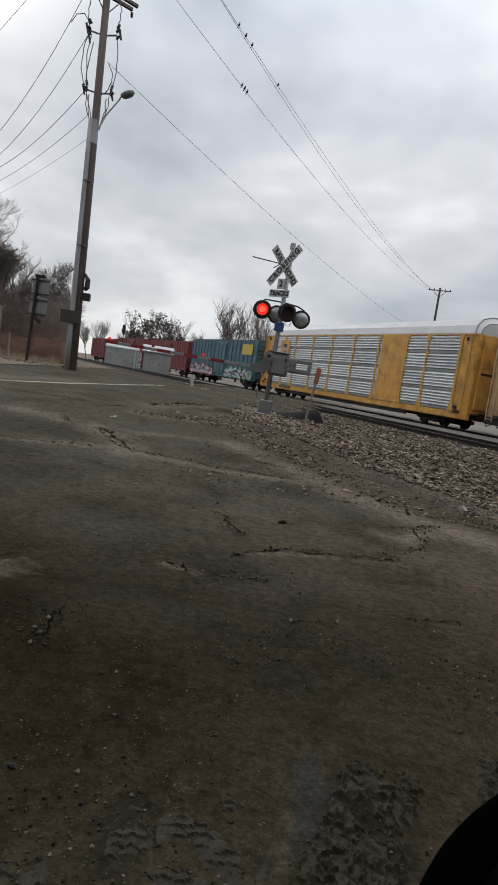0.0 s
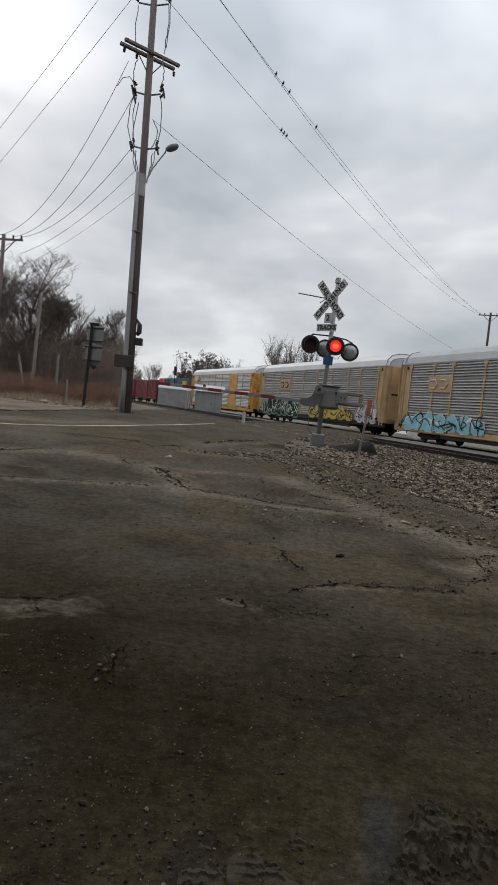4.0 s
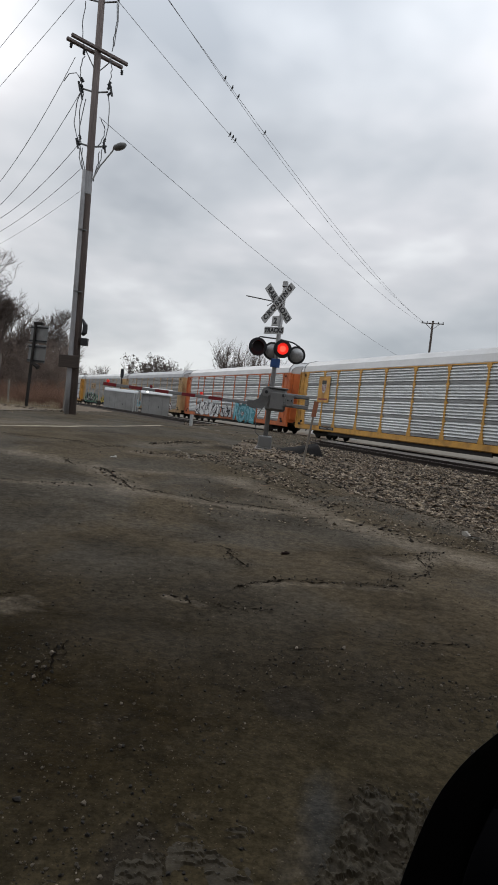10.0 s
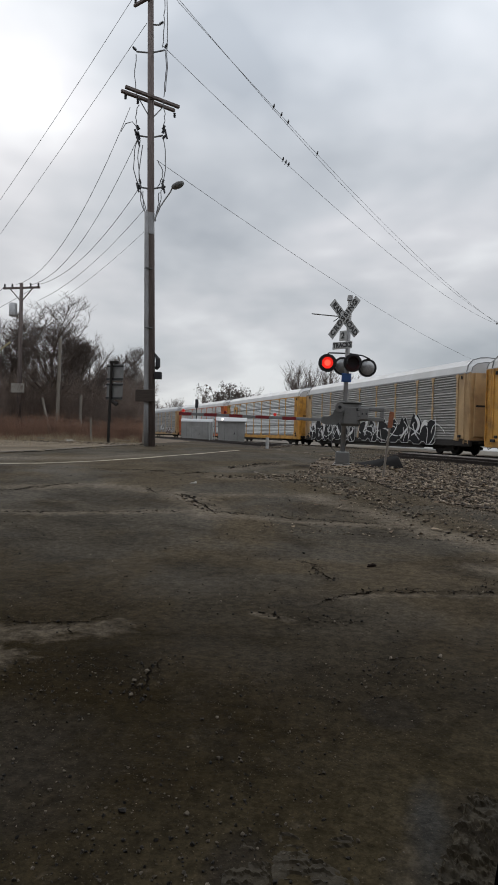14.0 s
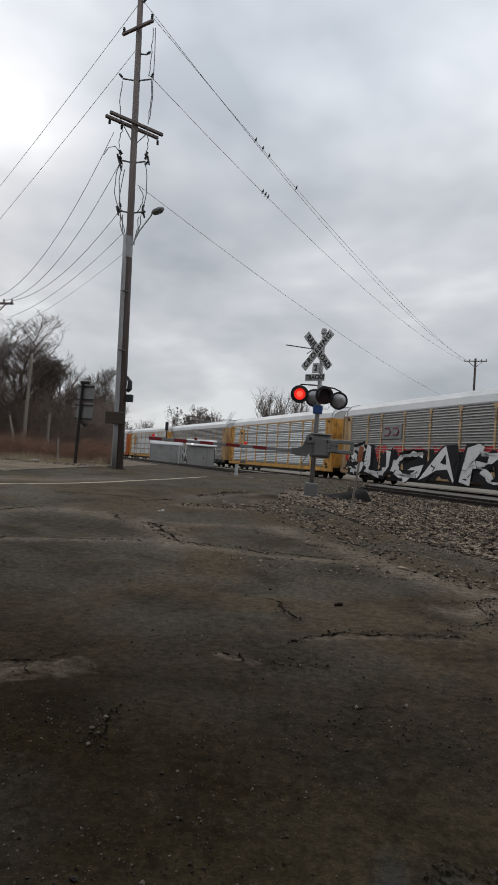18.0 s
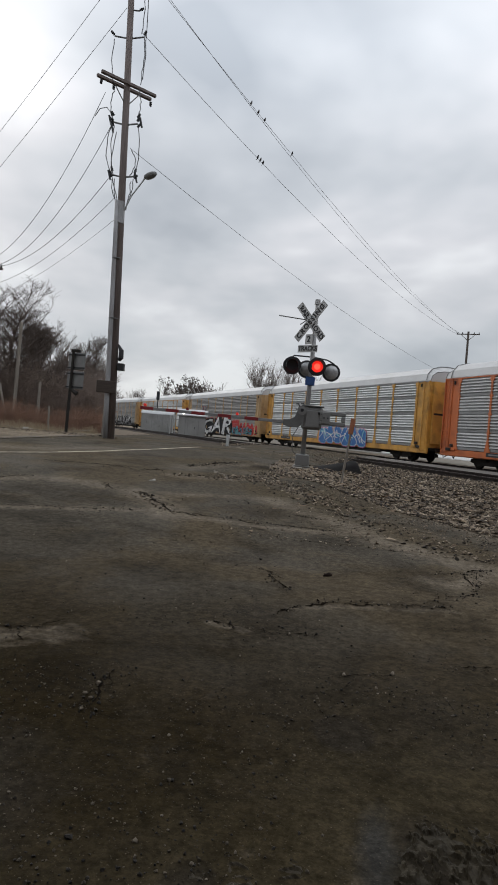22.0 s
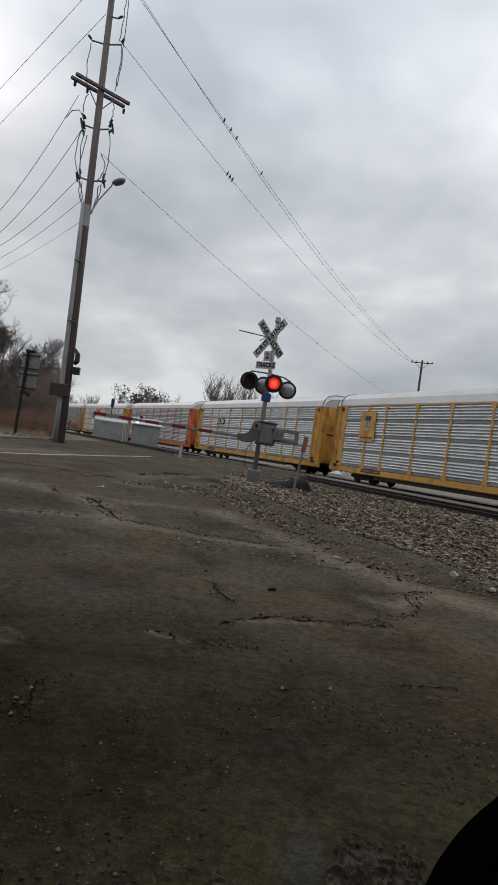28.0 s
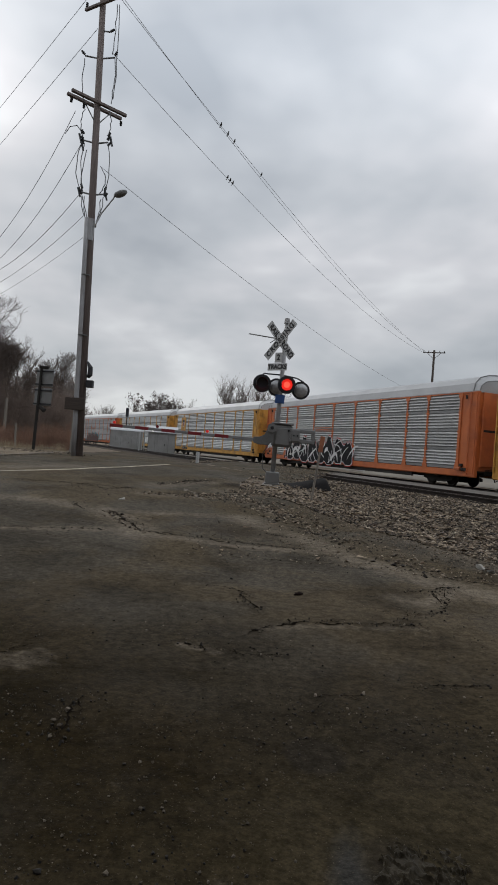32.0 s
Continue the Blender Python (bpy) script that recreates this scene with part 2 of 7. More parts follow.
# the near-black colour is mud with the foreground's shade painted in
M_ASPHALT = ground_mat("worn_asphalt", (0.068, 0.0545, 0.0360), (0.064, 0.0560, 0.0435), 50.0, (0.15, 0.125, 0.090), 0.86, 0.025, 0.4, shaded_mud=(0.0162, 0.0117, 0.0052),
                       dust=(0.128, 0.108, 0.082), damp=(0.024, 0.0198, 0.0140))
M_BALLAST_BED = mat("ballast_bed", (0.050, 0.039, 0.029), 0.95, spec=0.08, vary=0.4, scale=2.0, fine=22, bump=0.9, bump_dist=0.05)
M_TRACKDIRT = mat("brown_verge_dirt", (0.175, 0.145, 0.108), 0.95, spec=0.05, vary=0.5, scale=0.9, fine=14, bump=0.8, stain=(0.085, 0.068, 0.048), stain_amount=0.75, stain_scale=0.45, bump_dist=0.04)
M_PALE = mat("pale_gravel", (0.18, 0.165, 0.14), 0.95, spec=0.08, vary=0.25, scale=0.4, fine=10, bump=0.5, stain=(0.2, 0.18, 0.15), stain_scale=0.15, bump_dist=0.03)
M_CRACK = mat("crack_filled_with_dirt", (0.009, 0.0075, 0.006), 1.0, bump=0.2, spec=0.0)
M_BOARD = mat("dark_weathered_board", (0.045, 0.034, 0.028), 0.85, vary=0.3, scale=4, fine=30, bump=0.3, stretch=(0.6, 4, 6))
M_PATCH = mat("pale_worn_patch", (0.10, 0.082, 0.06), 0.85, vary=0.3, scale=3, fine=40, bump=0.5)
M_LINE = mat("worn_road_paint", (0.34, 0.30, 0.215), 0.8, vary=0.3, scale=3, fine=30, stain=(0.10, 0.085, 0.065), stain_amount=0.7, stain_scale=2.0)
M_RAIL = mat("rusty_rail_steel", (0.020, 0.013, 0.010), 0.65, 0.3, vary=0.3, scale=4, fine=50, bump=0.2)
M_RAILTOP = mat("polished_rail_head", (0.075, 0.058, 0.05), 0.6, 0.4, vary=0.15, stretch=(1, 1, 1))
M_TIE = mat("creosoted_timber", (0.07, 0.052, 0.04), 0.9, vary=0.4, scale=5, fine=40, bump=0.5, stretch=(1, 6, 6), rand=0.25)
M_WOOD = mat("weathered_pole_timber", (0.125, 0.102, 0.096), 0.9, vary=0.35, scale=3, fine=30, bump=0.5, stretch=(8, 8, 0.5), stain=(0.085, 0.068, 0.058), stain_amount=0.5, stain_scale=0.8)
M_WOOD_PALE = mat("grey_weathered_timber", (0.20, 0.18, 0.155), 0.9, vary=0.3, scale=3, fine=30, bump=0.4, stretch=(8, 8, 0.6))
M_GALV = mat("galvanised_steel", (0.40, 0.41, 0.42), 0.45, 0.65, vary=0.15, scale=8, fine=50, bump=0.05, stain=(0.25, 0.24, 0.22), stain_amount=0.35, stain_scale=2)
M_GUARD = mat("dull_grey_cable_guard", (0.27, 0.275, 0.285), 0.6, 0.15, vary=0.15, scale=3, fine=40, bump=0.05, stain=(0.16, 0.14, 0.13), stain_amount=0.45, stain_scale=1.2)
M_GREYPAINT = mat("grey_painted_steel", (0.16, 0.165, 0.165), 0.5, 0.1, vary=0.15, scale=4, fine=40, bump=0.05, stain=(0.1, 0.09, 0.08), stain_amount=0.35)
M_ALUPAINT = mat("aluminium_painted_mast", (0.30, 0.305, 0.31), 0.5, 0.35, vary=0.15, scale=6, fine=40, bump=0.05, stain=(0.16, 0.13, 0.1), stain_amount=0.4, stain_scale=3)
M_CAST = mat("dark_grey_cast_bracket", (0.105, 0.108, 0.108), 0.55, 0.1, vary=0.2, scale=5, fine=40, bump=0.1)
M_BLACK = mat("black_enamel", (0.008, 0.0095, 0.013), 0.5, vary=0.3, bump=0.05)
M_DARKGLASS = mat("dark_unlit_lens", (0.010, 0.014, 0.026), 0.28, vary=0.2, bump=0.0)
M_BACKLENS = mat("grey_dished_lamp_back", (0.33, 0.34, 0.35), 0.35, 0.5, vary=0.25, scale=7, fine=30, bump=0.05)
M_WHITE = mat("white_sign_sheeting", (0.38, 0.39, 0.39), 0.5, vary=0.12, scale=5, fine=40, bump=0.03, stain=(0.42, 0.42, 0.40), stain_amount=0.4, stain_scale=3)
M_LETTER = mat("black_lettering", (0.02, 0.02, 0.022), 0.6, bump=0.0)
M_BLUE = mat("blue_enamel_plate", (0.02, 0.07, 0.22), 0.5, bump=0.03)
M_RED = mat("red_reflective_stripe", (0.17, 0.012, 0.016), 0.5, vary=0.15, bump=0.03)
M_ARMWHITE = mat("grey_white_gate_stripe", (0.185, 0.19, 0.195), 0.5, vary=0.15, bump=0.03)
M_LAMPRED = mat("lit_red_lamp", (1.0, 0.03, 0.02), 0.4, vary=0.05, bump=0, emit=0.85)
M_LAMPCORE = mat("lit_lamp_core", (1.0, 0.10, 0.06), 0.4, vary=0.05, bump=0, emit=1.3)
M_LAMPWHITE = mat("lit_white_lamp", (1.0, 0.97, 0.9), 0.4, vary=0.02, bump=0, emit=1.2)
M_CONC = mat("weathered_concrete", (0.30, 0.285, 0.26), 0.9, vary=0.2, scale=2, fine=30, bump=0.3, stain=(0.17, 0.155, 0.135), stain_amount=0.5)
M_WIRE = mat("black_cable", (0.075, 0.075, 0.08), 0.6, bump=0)
M_BARK = mat("grey_brown_bark", (0.10, 0.083, 0.073), 0.95, vary=0.35, scale=6, fine=40, bump=0.4)
M_TWIG = mat("bare_twigs", (0.105, 0.083, 0.072), 0.95, vary=0.3, scale=4, fine=20, bump=0)
M_BRUSH = mat("dry_brush_stems", (0.175, 0.135, 0.112), 0.95, vary=0.4, scale=2, fine=20, bump=0)
M_STRAW = mat("dry_straw", (0.30, 0.24, 0.16), 0.95, vary=0.4, scale=2, fine=20, bump=0)
M_REDBRUSH = mat("reddish_dry_grass", (0.22, 0.13, 0.09), 0.95, vary=0.35, scale=2, fine=20, bump=0)
M_RUBBER = mat("black_plastic_housing", (0.006, 0.0063, 0.0068), 0.8, vary=0.3, scale=20, fine=200, bump=0.05, spec=0.08)
M_MIRROR = mat("mirror_glass", (0.035, 0.035, 0.038), 0.03, 1.0, vary=0.02, bump=0)
M_CAPBEIGE = mat("pale_beige_paint", (0.34, 0.315, 0.27), 0.5, vary=0.15, scale=14, fine=90, bump=0.04)
M_CARPAINT = mat("dark_grey_car_paint", (0.03, 0.032, 0.036), 0.3, 0.2, vary=0.1, bump=0)
M_EDGE_GLINT = mat("dull_grey_edge_glint", (0.045, 0.045, 0.042), 0.8, 0.0, vary=0.1, bump=0)
M_LITTER = mat("dark_litter", (0.022, 0.016, 0.014), 1.0, bump=0.3, spec=0.05)
M_PAPER = mat("pale_litter", (0.34, 0.33, 0.30), 0.8, bump=0.2)
M_SHADE_WALL = mat("brown_shade_wall", (0.22, 0.16, 0.13), 0.9, vary=0.2, bump=0.3)
# train paints
M_PANEL = mat("galvanised_side_screen", (0.45, 0.468, 0.472), 0.5, 0.2, vary=0.25, scale=1.5, fine=25, bump=0.05, stain=(0.36, 0.35, 0.34), stain_amount=0.4, stain_scale=0.9, rand=0.12)
M_PANELOLD = mat("grimy_side_screen", (0.25, 0.245, 0.235), 0.6, 0.3, vary=0.22, scale=1.5, fine=25, bump=0.05, stain=(0.15, 0.135, 0.12), stain_amount=0.5, stain_scale=0.9, rand=0.10)
M_PANELMID = mat("dull_grey_side_screen", (0.34, 0.345, 0.345), 0.55, 0.2, vary=0.22, scale=1.5, fine=25, bump=0.05, stain=(0.22, 0.21, 0.2), stain_amount=0.5, stain_scale=0.9, rand=0.14)
M_PANELDARK = mat("darker_flat_screen_band", (0.25, 0.255, 0.255), 0.55, 0.3, vary=0.2, scale=1.5, fine=25, bump=0.05, stain=(0.18, 0.17, 0.16), stain_amount=0.4, stain_scale=0.9, rand=0.12)
M_GREYGRAVEL = mat("packed_grey_gravel", (0.135, 0.127, 0.117), 0.95, spec=0.08, vary=0.2, scale=0.6, fine=14, bump=0.4, stain=(0.12, 0.11, 0.095), stain_amount=0.6, stain_scale=0.3, bump_dist=0.03)
M_ROOF = mat("white_grey_car_roof", (0.47, 0.478, 0.485), 0.5, 0.2, vary=0.12, scale=0.7, fine=20, bump=0.04, stain=(0.42, 0.42, 0.41), stain_amount=0.5, stain_scale=0.5)
M_YELLOW = mat("yellow_car_paint", (0.53, 0.275, 0.05), 0.55, vary=0.22, scale=1.2, fine=25, bump=0.05, stain=(0.14, 0.07, 0.03), stain_amount=0.55, stain_scale=1.3)
M_TAN = mat("faded_tan_car_paint", (0.42, 0.28, 0.14), 0.6, vary=0.18, scale=1.2, fine=25, bump=0.05, stain=(0.2, 0.12, 0.07), stain_amount=0.5, stain_scale=1.0)
M_ORANGE = mat("orange_car_paint", (0.50, 0.13, 0.035), 0.55, vary=0.15, scale=1.2, fine=25, bump=0.05, stain=(0.22, 0.06, 0.03), stain_amount=0.5, stain_scale=1.0)
M_TEAL = mat("teal_boxcar_paint", (0.055, 0.12, 0.155), 0.6, vary=0.2, scale=1.5, fine=25, bump=0.05, stain=(0.04, 0.06, 0.07), stain_amount=0.5, stain_scale=0.9)
M_MAROON = mat("dark_red_boxcar_paint", (0.17, 0.035, 0.035), 0.65, vary=0.2, scale=1.5, fine=25, bump=0.05, stain=(0.09, 0.04, 0.035), stain_amount=0.5)
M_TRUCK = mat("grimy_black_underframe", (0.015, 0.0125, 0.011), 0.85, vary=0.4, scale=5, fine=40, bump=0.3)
M_G = {k: mat(k + "_spray_paint", c, 0.7, vary=0.12, scale=3, fine=40, bump=0.02, spec=0.2) for k, c in {
    "white": (0.62, 0.62, 0.62), "black": (0.010, 0.010, 0.012), "teal": (0.09, 0.27, 0.31), "green": (0.12, 0.30, 0.12), "red": (0.42, 0.03, 0.03),
    "blue": (0.06, 0.16, 0.40), "pink": (0.50, 0.12, 0.28), "brown": (0.12, 0.08, 0.075), "silver": (0.45, 0.45, 0.46), "skyblue": (0.22, 0.45, 0.52), "gold": (0.5, 0.38, 0.08)}.items()}


# ---- mesh helpers ----
def thing(name, label, category, m=None, group="", kind=""):
    ob = new(name)
    ob.empty_display_size = 0.2
    if m is not None:
        ob.matrix_world = m
    return tagged(ob, label, category, group, kind)


def mesh_of(name, bm, material, smooth=False):
    me = bpy.data.meshes.new(name)
    bm.normal_update()
    bm.to_mesh(me)
    bm.free()
    for mt in material if isinstance(material, (list, tuple)) else [material]:
        me.materials.append(mt)
    if smooth:
        for p in me.polygons:
            p.use_smooth = True
    return me


def part(name, bm, material, parent=None, label="", m=None, smooth=False):
    me = bm if isinstance(bm, bpy.types.Mesh) else mesh_of(name, bm, material, smooth)
    ob = new(name, me)
    ob.parent = parent
    if m is not None:
        ob.matrix_basis = m
    return tagged(ob, label)


def box(bm, x0, x1, y0, y1, z0, z1, bevel=0.0, m=None):
    vs = [bm.verts.new((x, y, z)) for x in (x0, x1) for y in (y0, y1) for z in (z0, z1)]
    fs = [bm.faces.new([vs[i] for i in f]) for f in ((0, 1, 3, 2), (4, 6, 7, 5), (0, 4, 5, 1), (2, 3, 7, 6), (0, 2, 6, 4), (1, 5, 7, 3))]
    if m is not None:
        bmesh.ops.transform(bm, matrix=m, verts=vs)
    if bevel:
        es = list({e for f in fs for e in f.edges})
        bmesh.ops.bevel(bm, geom=es, offset=bevel, segments=1, affect="EDGES", profile=0.7)
    return vs


def boxed(x0, x1, y0, y1, z0, z1, bevel=0.0, m=None):
    bm = bmesh.new()
    box(bm, x0, x1, y0, y1, z0, z1, bevel, m)
    return bm


def tube(bm, pts, radii, seg=8, cap=True):
    """A tapered round bar along points."""
    pts = [Vector(p) for p in pts]
    if not isinstance(radii, (list, tuple)):
        radii = [radii] * len(pts)
    rings = []
    side = None
    for i, p in enumerate(pts):
        d = (pts[min(i + 1, len(pts) - 1)] - pts[max(i - 1, 0)]).normalized()
        if side is None:
            side = d.orthogonal().normalized()
        side = (side - d * side.dot(d)).normalized()
        up = d.cross(side)
        rings.append([bm.verts.new(p + radii[i] * (math.cos(a) * side + math.sin(a) * up)) for a in (2 * math.pi * k / seg for k in range(seg))])
    for a, b in zip(rings, rings[1:]):
        for k in range(seg):
            bm.faces.new((a[k], a[(k + 1) % seg], b[(k + 1) % seg], b[k]))
    if cap and seg > 2:
        bm.faces.new(rings[0][::-1])
        bm.faces.new(rings[-1])


def bar(p, q, r, r2=None, seg=8):
    bm = bmesh.new()
    tube(bm, [p, q], [r, r if r2 is None else r2], seg)
    return bm


def bent(pts, r, seg=6):
    bm = bmesh.new()
    tube(bm, pts, r, seg)
    return bm


def revolve(bm, profile, seg=24, m=None):
    """Turns (radius, height) pairs about z."""
    rings, made = [], []
    for r, z in profile:
        ring = [bm.verts.new((r * math.cos(2 * math.pi * k / seg), r * math.sin(2 * math.pi * k / seg), z)) for k in range(seg)] if r > 1e-6 else [bm.verts.new((0, 0, z))]
        rings.append(ring)
        made += ring
    for a, b in zip(rings, rings[1:]):
        for k in range(seg):
            f = [a[k % len(a)], a[(k + 1) % len(a)], b[(k + 1) % len(b)], b[k % len(b)]]
            f = list(dict.fromkeys(f))
            if len(f) > 2:
                bm.faces.new(f)
    if m is not None:
        bmesh.ops.transform(bm, matrix=m, verts=made)


def extrude_profile(bm, profile, x0, x1, closed=True):
    """A prism along x from (y, z) pairs."""
    a = [bm.verts.new((x0, y, z)) for y, z in profile]
    b = [bm.verts.new((x1, y, z)) for y, z in profile]
    n = len(profile)
    for k in range(n if closed else n - 1):
        bm.faces.new((a[k], b[k], b[(k + 1) % n], a[(k + 1) % n]))
    if closed:
        bm.faces.new(a)
        bm.faces.new(b[::-1])


def sag(p, q, drop, n=14):
    p, q = Vector(p), Vector(q)
    return [p.lerp(q, k / n) - Vector((0, 0, 4 * drop * (k / n) * (1 - k / n))) for k in range(n + 1)]


def text_mesh(words, size, depth=0.002, gap=1.0, bold=0.008):
    cu = bpy.data.curves.new("lettering", "FONT")
    cu.body, cu.size, cu.extrude, cu.align_x, cu.align_y = words, size, depth, "CENTER", "CENTER"
    cu.offset, cu.space_character = bold, gap
    ob = new("lettering_source", cu)
    bpy.context.view_layer.update()
    me = bpy.data.meshes.new_from_object(ob.evaluated_get(bpy.context.evaluated_depsgraph_get()))
    bpy.data.objects.remove(ob)
    return me


# ---- plan: the tracks run 22 degrees to the left of straight ahead, and bend left far off ----
T = Vector((math.sin(radians(-22)), math.cos(radians(-22)), 0))
N = Vector((T.y, -T.x, 0))
BEND_U, BEND_R = 27.0, 834.0
NEAR_C, NEAR_Z = 12.0, 0.80
FAR_C, FAR_Z = 24.4, 0.40


def track_point(u, n):
    """The place u metres along and n metres across the tracks, and the heading of the track there (degrees)."""
    turn = max(0.0, min(u, BEND_U + 240) - BEND_U) / BEND_R
    r = BEND_R + n
    if turn <= 0:
        p = T * u + N * n
    else:
        c = T * BEND_U - N * BEND_R
        head = T * math.cos(turn) - N * math.sin(turn)
        side = N * math.cos(turn) + T * math.sin(turn)
        p = c + side * r + head * max(0.0, u - BEND_U - 240)
    return p, math.degrees(turn) + 112.0


def track_coords(x, y):
    """u and n of a place."""
    u, n = x * T.x + y * T.y, x * N.x + y * N.y
    if u > BEND_U:
        c = T * BEND_U - N * BEND_R
        d = Vector((x, y, 0)) - c
        n2 = d.length - BEND_R
        ang = math.atan2(d.dot(T), d.dot(N))
        if 0 < ang < 1.0:
            return BEND_U + ang * BEND_R, n2
    return u, n


def smooth(v, a, b):
    v = max(0.0, min(1.0, (v - a) / (b - a)))
    return v * v * (3 - 2 * v)


ROAD_DIR = Vector((math.sin(radians(10.7)), math.cos(radians(10.7)), 0))
ROAD_SIDE = Vector((ROAD_DIR.y, -ROAD_DIR.x, 0))
ROAD_MID = Vector((-1.6, 18.5, 0))


def road_coords(x, y):
    d = Vector((x, y, 0)) - ROAD_MID
    return d.dot(ROAD_DIR), d.dot(ROAD_SIDE)


def ground_z(x, y):
    r = math.hypot(x, y)
    z = float(np.interp(r, [0, 5, 7, 10, 13.3, 17.6, 22, 28, 40, 60], [0, 0, 0.04, 0.26, 0.53, 0.72, 0.80, 0.85, 0.88, 0.88]))
    if y < 0:
        z *= 1 - smooth(-y, 0, 12)
    u, n = track_coords(x, y)
    along, across = road_coords(x, y)
    on_road = 1 - smooth(-across, 3.2, 5.5) if across < 0 else 1 - smooth(across, 2.3, 3.4)
    bed = float(np.interp(n, [8.6, 10.2, 13.9, 15.5, 21.5, 23.0, 26.2, 28], [0.52, NEAR_Z - 0.19, NEAR_Z - 0.19, 0.52, 0.44, FAR_Z - 0.19, FAR_Z - 0.19, 0.3]))
    flush = float(np.interp(n, [8.6, 11.0, 13.0, 23.4, 25.4, 30], [0.66, NEAR_Z - 0.01, NEAR_Z - 0.01, FAR_Z - 0.01, FAR_Z - 0.01, 0.45]))
    bed = bed + (flush - bed) * on_road
    z -= 0.11 * math.exp(-((x - 0.4) ** 2 + (y - 17.2) ** 2) / 1.2)
    w = smooth(n, 6.6, 9.6)
    if n > 9:
        w = 1.0
    return z * (1 - w) + bed * w


def sheet(name, us, vs, place, material, keep=lambda x, y: True, lift=0.0):
    verts, faces = [], []
    for u in us:
        for v in vs:
            x, y = place(u, v)
            verts.append((x, y, ground_z(x, y) + lift))
    nv = len(vs)
    for i in range(len(us) - 1):
        for j in range(nv - 1):
            f = (i * nv + j, (i + 1) * nv + j, (i + 1) * nv + j + 1, i * nv + j + 1)
            cx = sum(verts[k][0] for k in f) / 4
            cy = sum(verts[k][1] for k in f) / 4
            if keep(cx, cy):
                faces.append(f)
    me = bpy.data.meshes.new(name)
    me.from_pydata(verts, [], faces)
    me.update()
    bm = bmesh.new()
    bm.from_mesh(me)
    bmesh.ops.delete(bm, geom=[v for v in bm.verts if not v.link_faces], context="VERTS")
    bmesh.ops.recalc_face_normals(bm, faces=bm.faces)
    if sum(f.normal.z for f in bm.faces) < 0:
        bmesh.ops.reverse_faces(bm, faces=bm.faces)
    bm.to_mesh(me)
    bm.free()
    me.materials.append(material)
    for p in me.polygons:
        p.use_smooth = True
    return new(name, me)


def off_road(x, y):
    across = road_coords(x, y)[1]
    return across < -3.7 or across > 2.75


def polar(r, a):
    return r * math.sin(radians(a)), r * math.cos(radians(a))


def edge_noise(x, y, s=0.5):
    return noise.noise(Vector((x * s, y * s, 3.3))) * 0.9 + noise.noise(Vector((x * s * 3, y * s * 3, 1.3))) * 0.35


EDGE_Y = [-20, 0, 5, 10, 13.5, 15.2, 17.3, 21, 26, 60]
EDGE_X = [-60, -30, -17, -12.3, -9.9, -8.9, -8.2, -7.9, -8.0, -8.4]


def street_edge(y):
    """Where the paving ends towards the dirt drive."""
    return float(np.interp(y, EDGE_Y, EDGE_X))


def is_asphalt(x, y):
    u, n = track_coords(x, y)
    along, across = road_coords(x, y)
    e = edge_noise(x, y)
    if x < street_edge(y) + 0.2 * e:
        return False
    if n > 7.5 + 0.2 * e:
        return -3.6 < across + 0.2 * e < 2.7 and n < 60 or across < 0 and n < 9.7
    # the stony shoulder beside the near track starts on a slanting line
    if (x - 0.1) * 0.80 + (y - 13.6) * 0.50 > 0.25 + 0.3 * e and x > -0.4 and not (y > 15.5 and across < 1.4):
        return False
    return y < 19 + 1.0 * e or across < 3.3 + 0.2 * e


radii = [0.0, 0.02] + [0.6 * 1.045 ** k for k in range(200)]
radii = [r for r in radii if r < 900] + [1100, 1500, 2200, 3200]
angles = [-180 + 6 * k for k in range(20)] + [-60 + 1.2 * k for k in range(100)] + [60 + 6 * k for k in range(21)]
tagged(sheet("ground", radii[1:], angles, polar, M_DIRT), "bare brown dirt ground reaching the horizon", "ground", kind="structure")
PAVE_R = [0.02, 0.4] + [0.6 * 1.016 ** k for k in range(282)]
PAVE_A = [-180 + 7.5 * k for k in range(14)] + [-75 + 0.5 * k for k in range(301)] + [82.5 + 7.5 * k for k in range(14)]
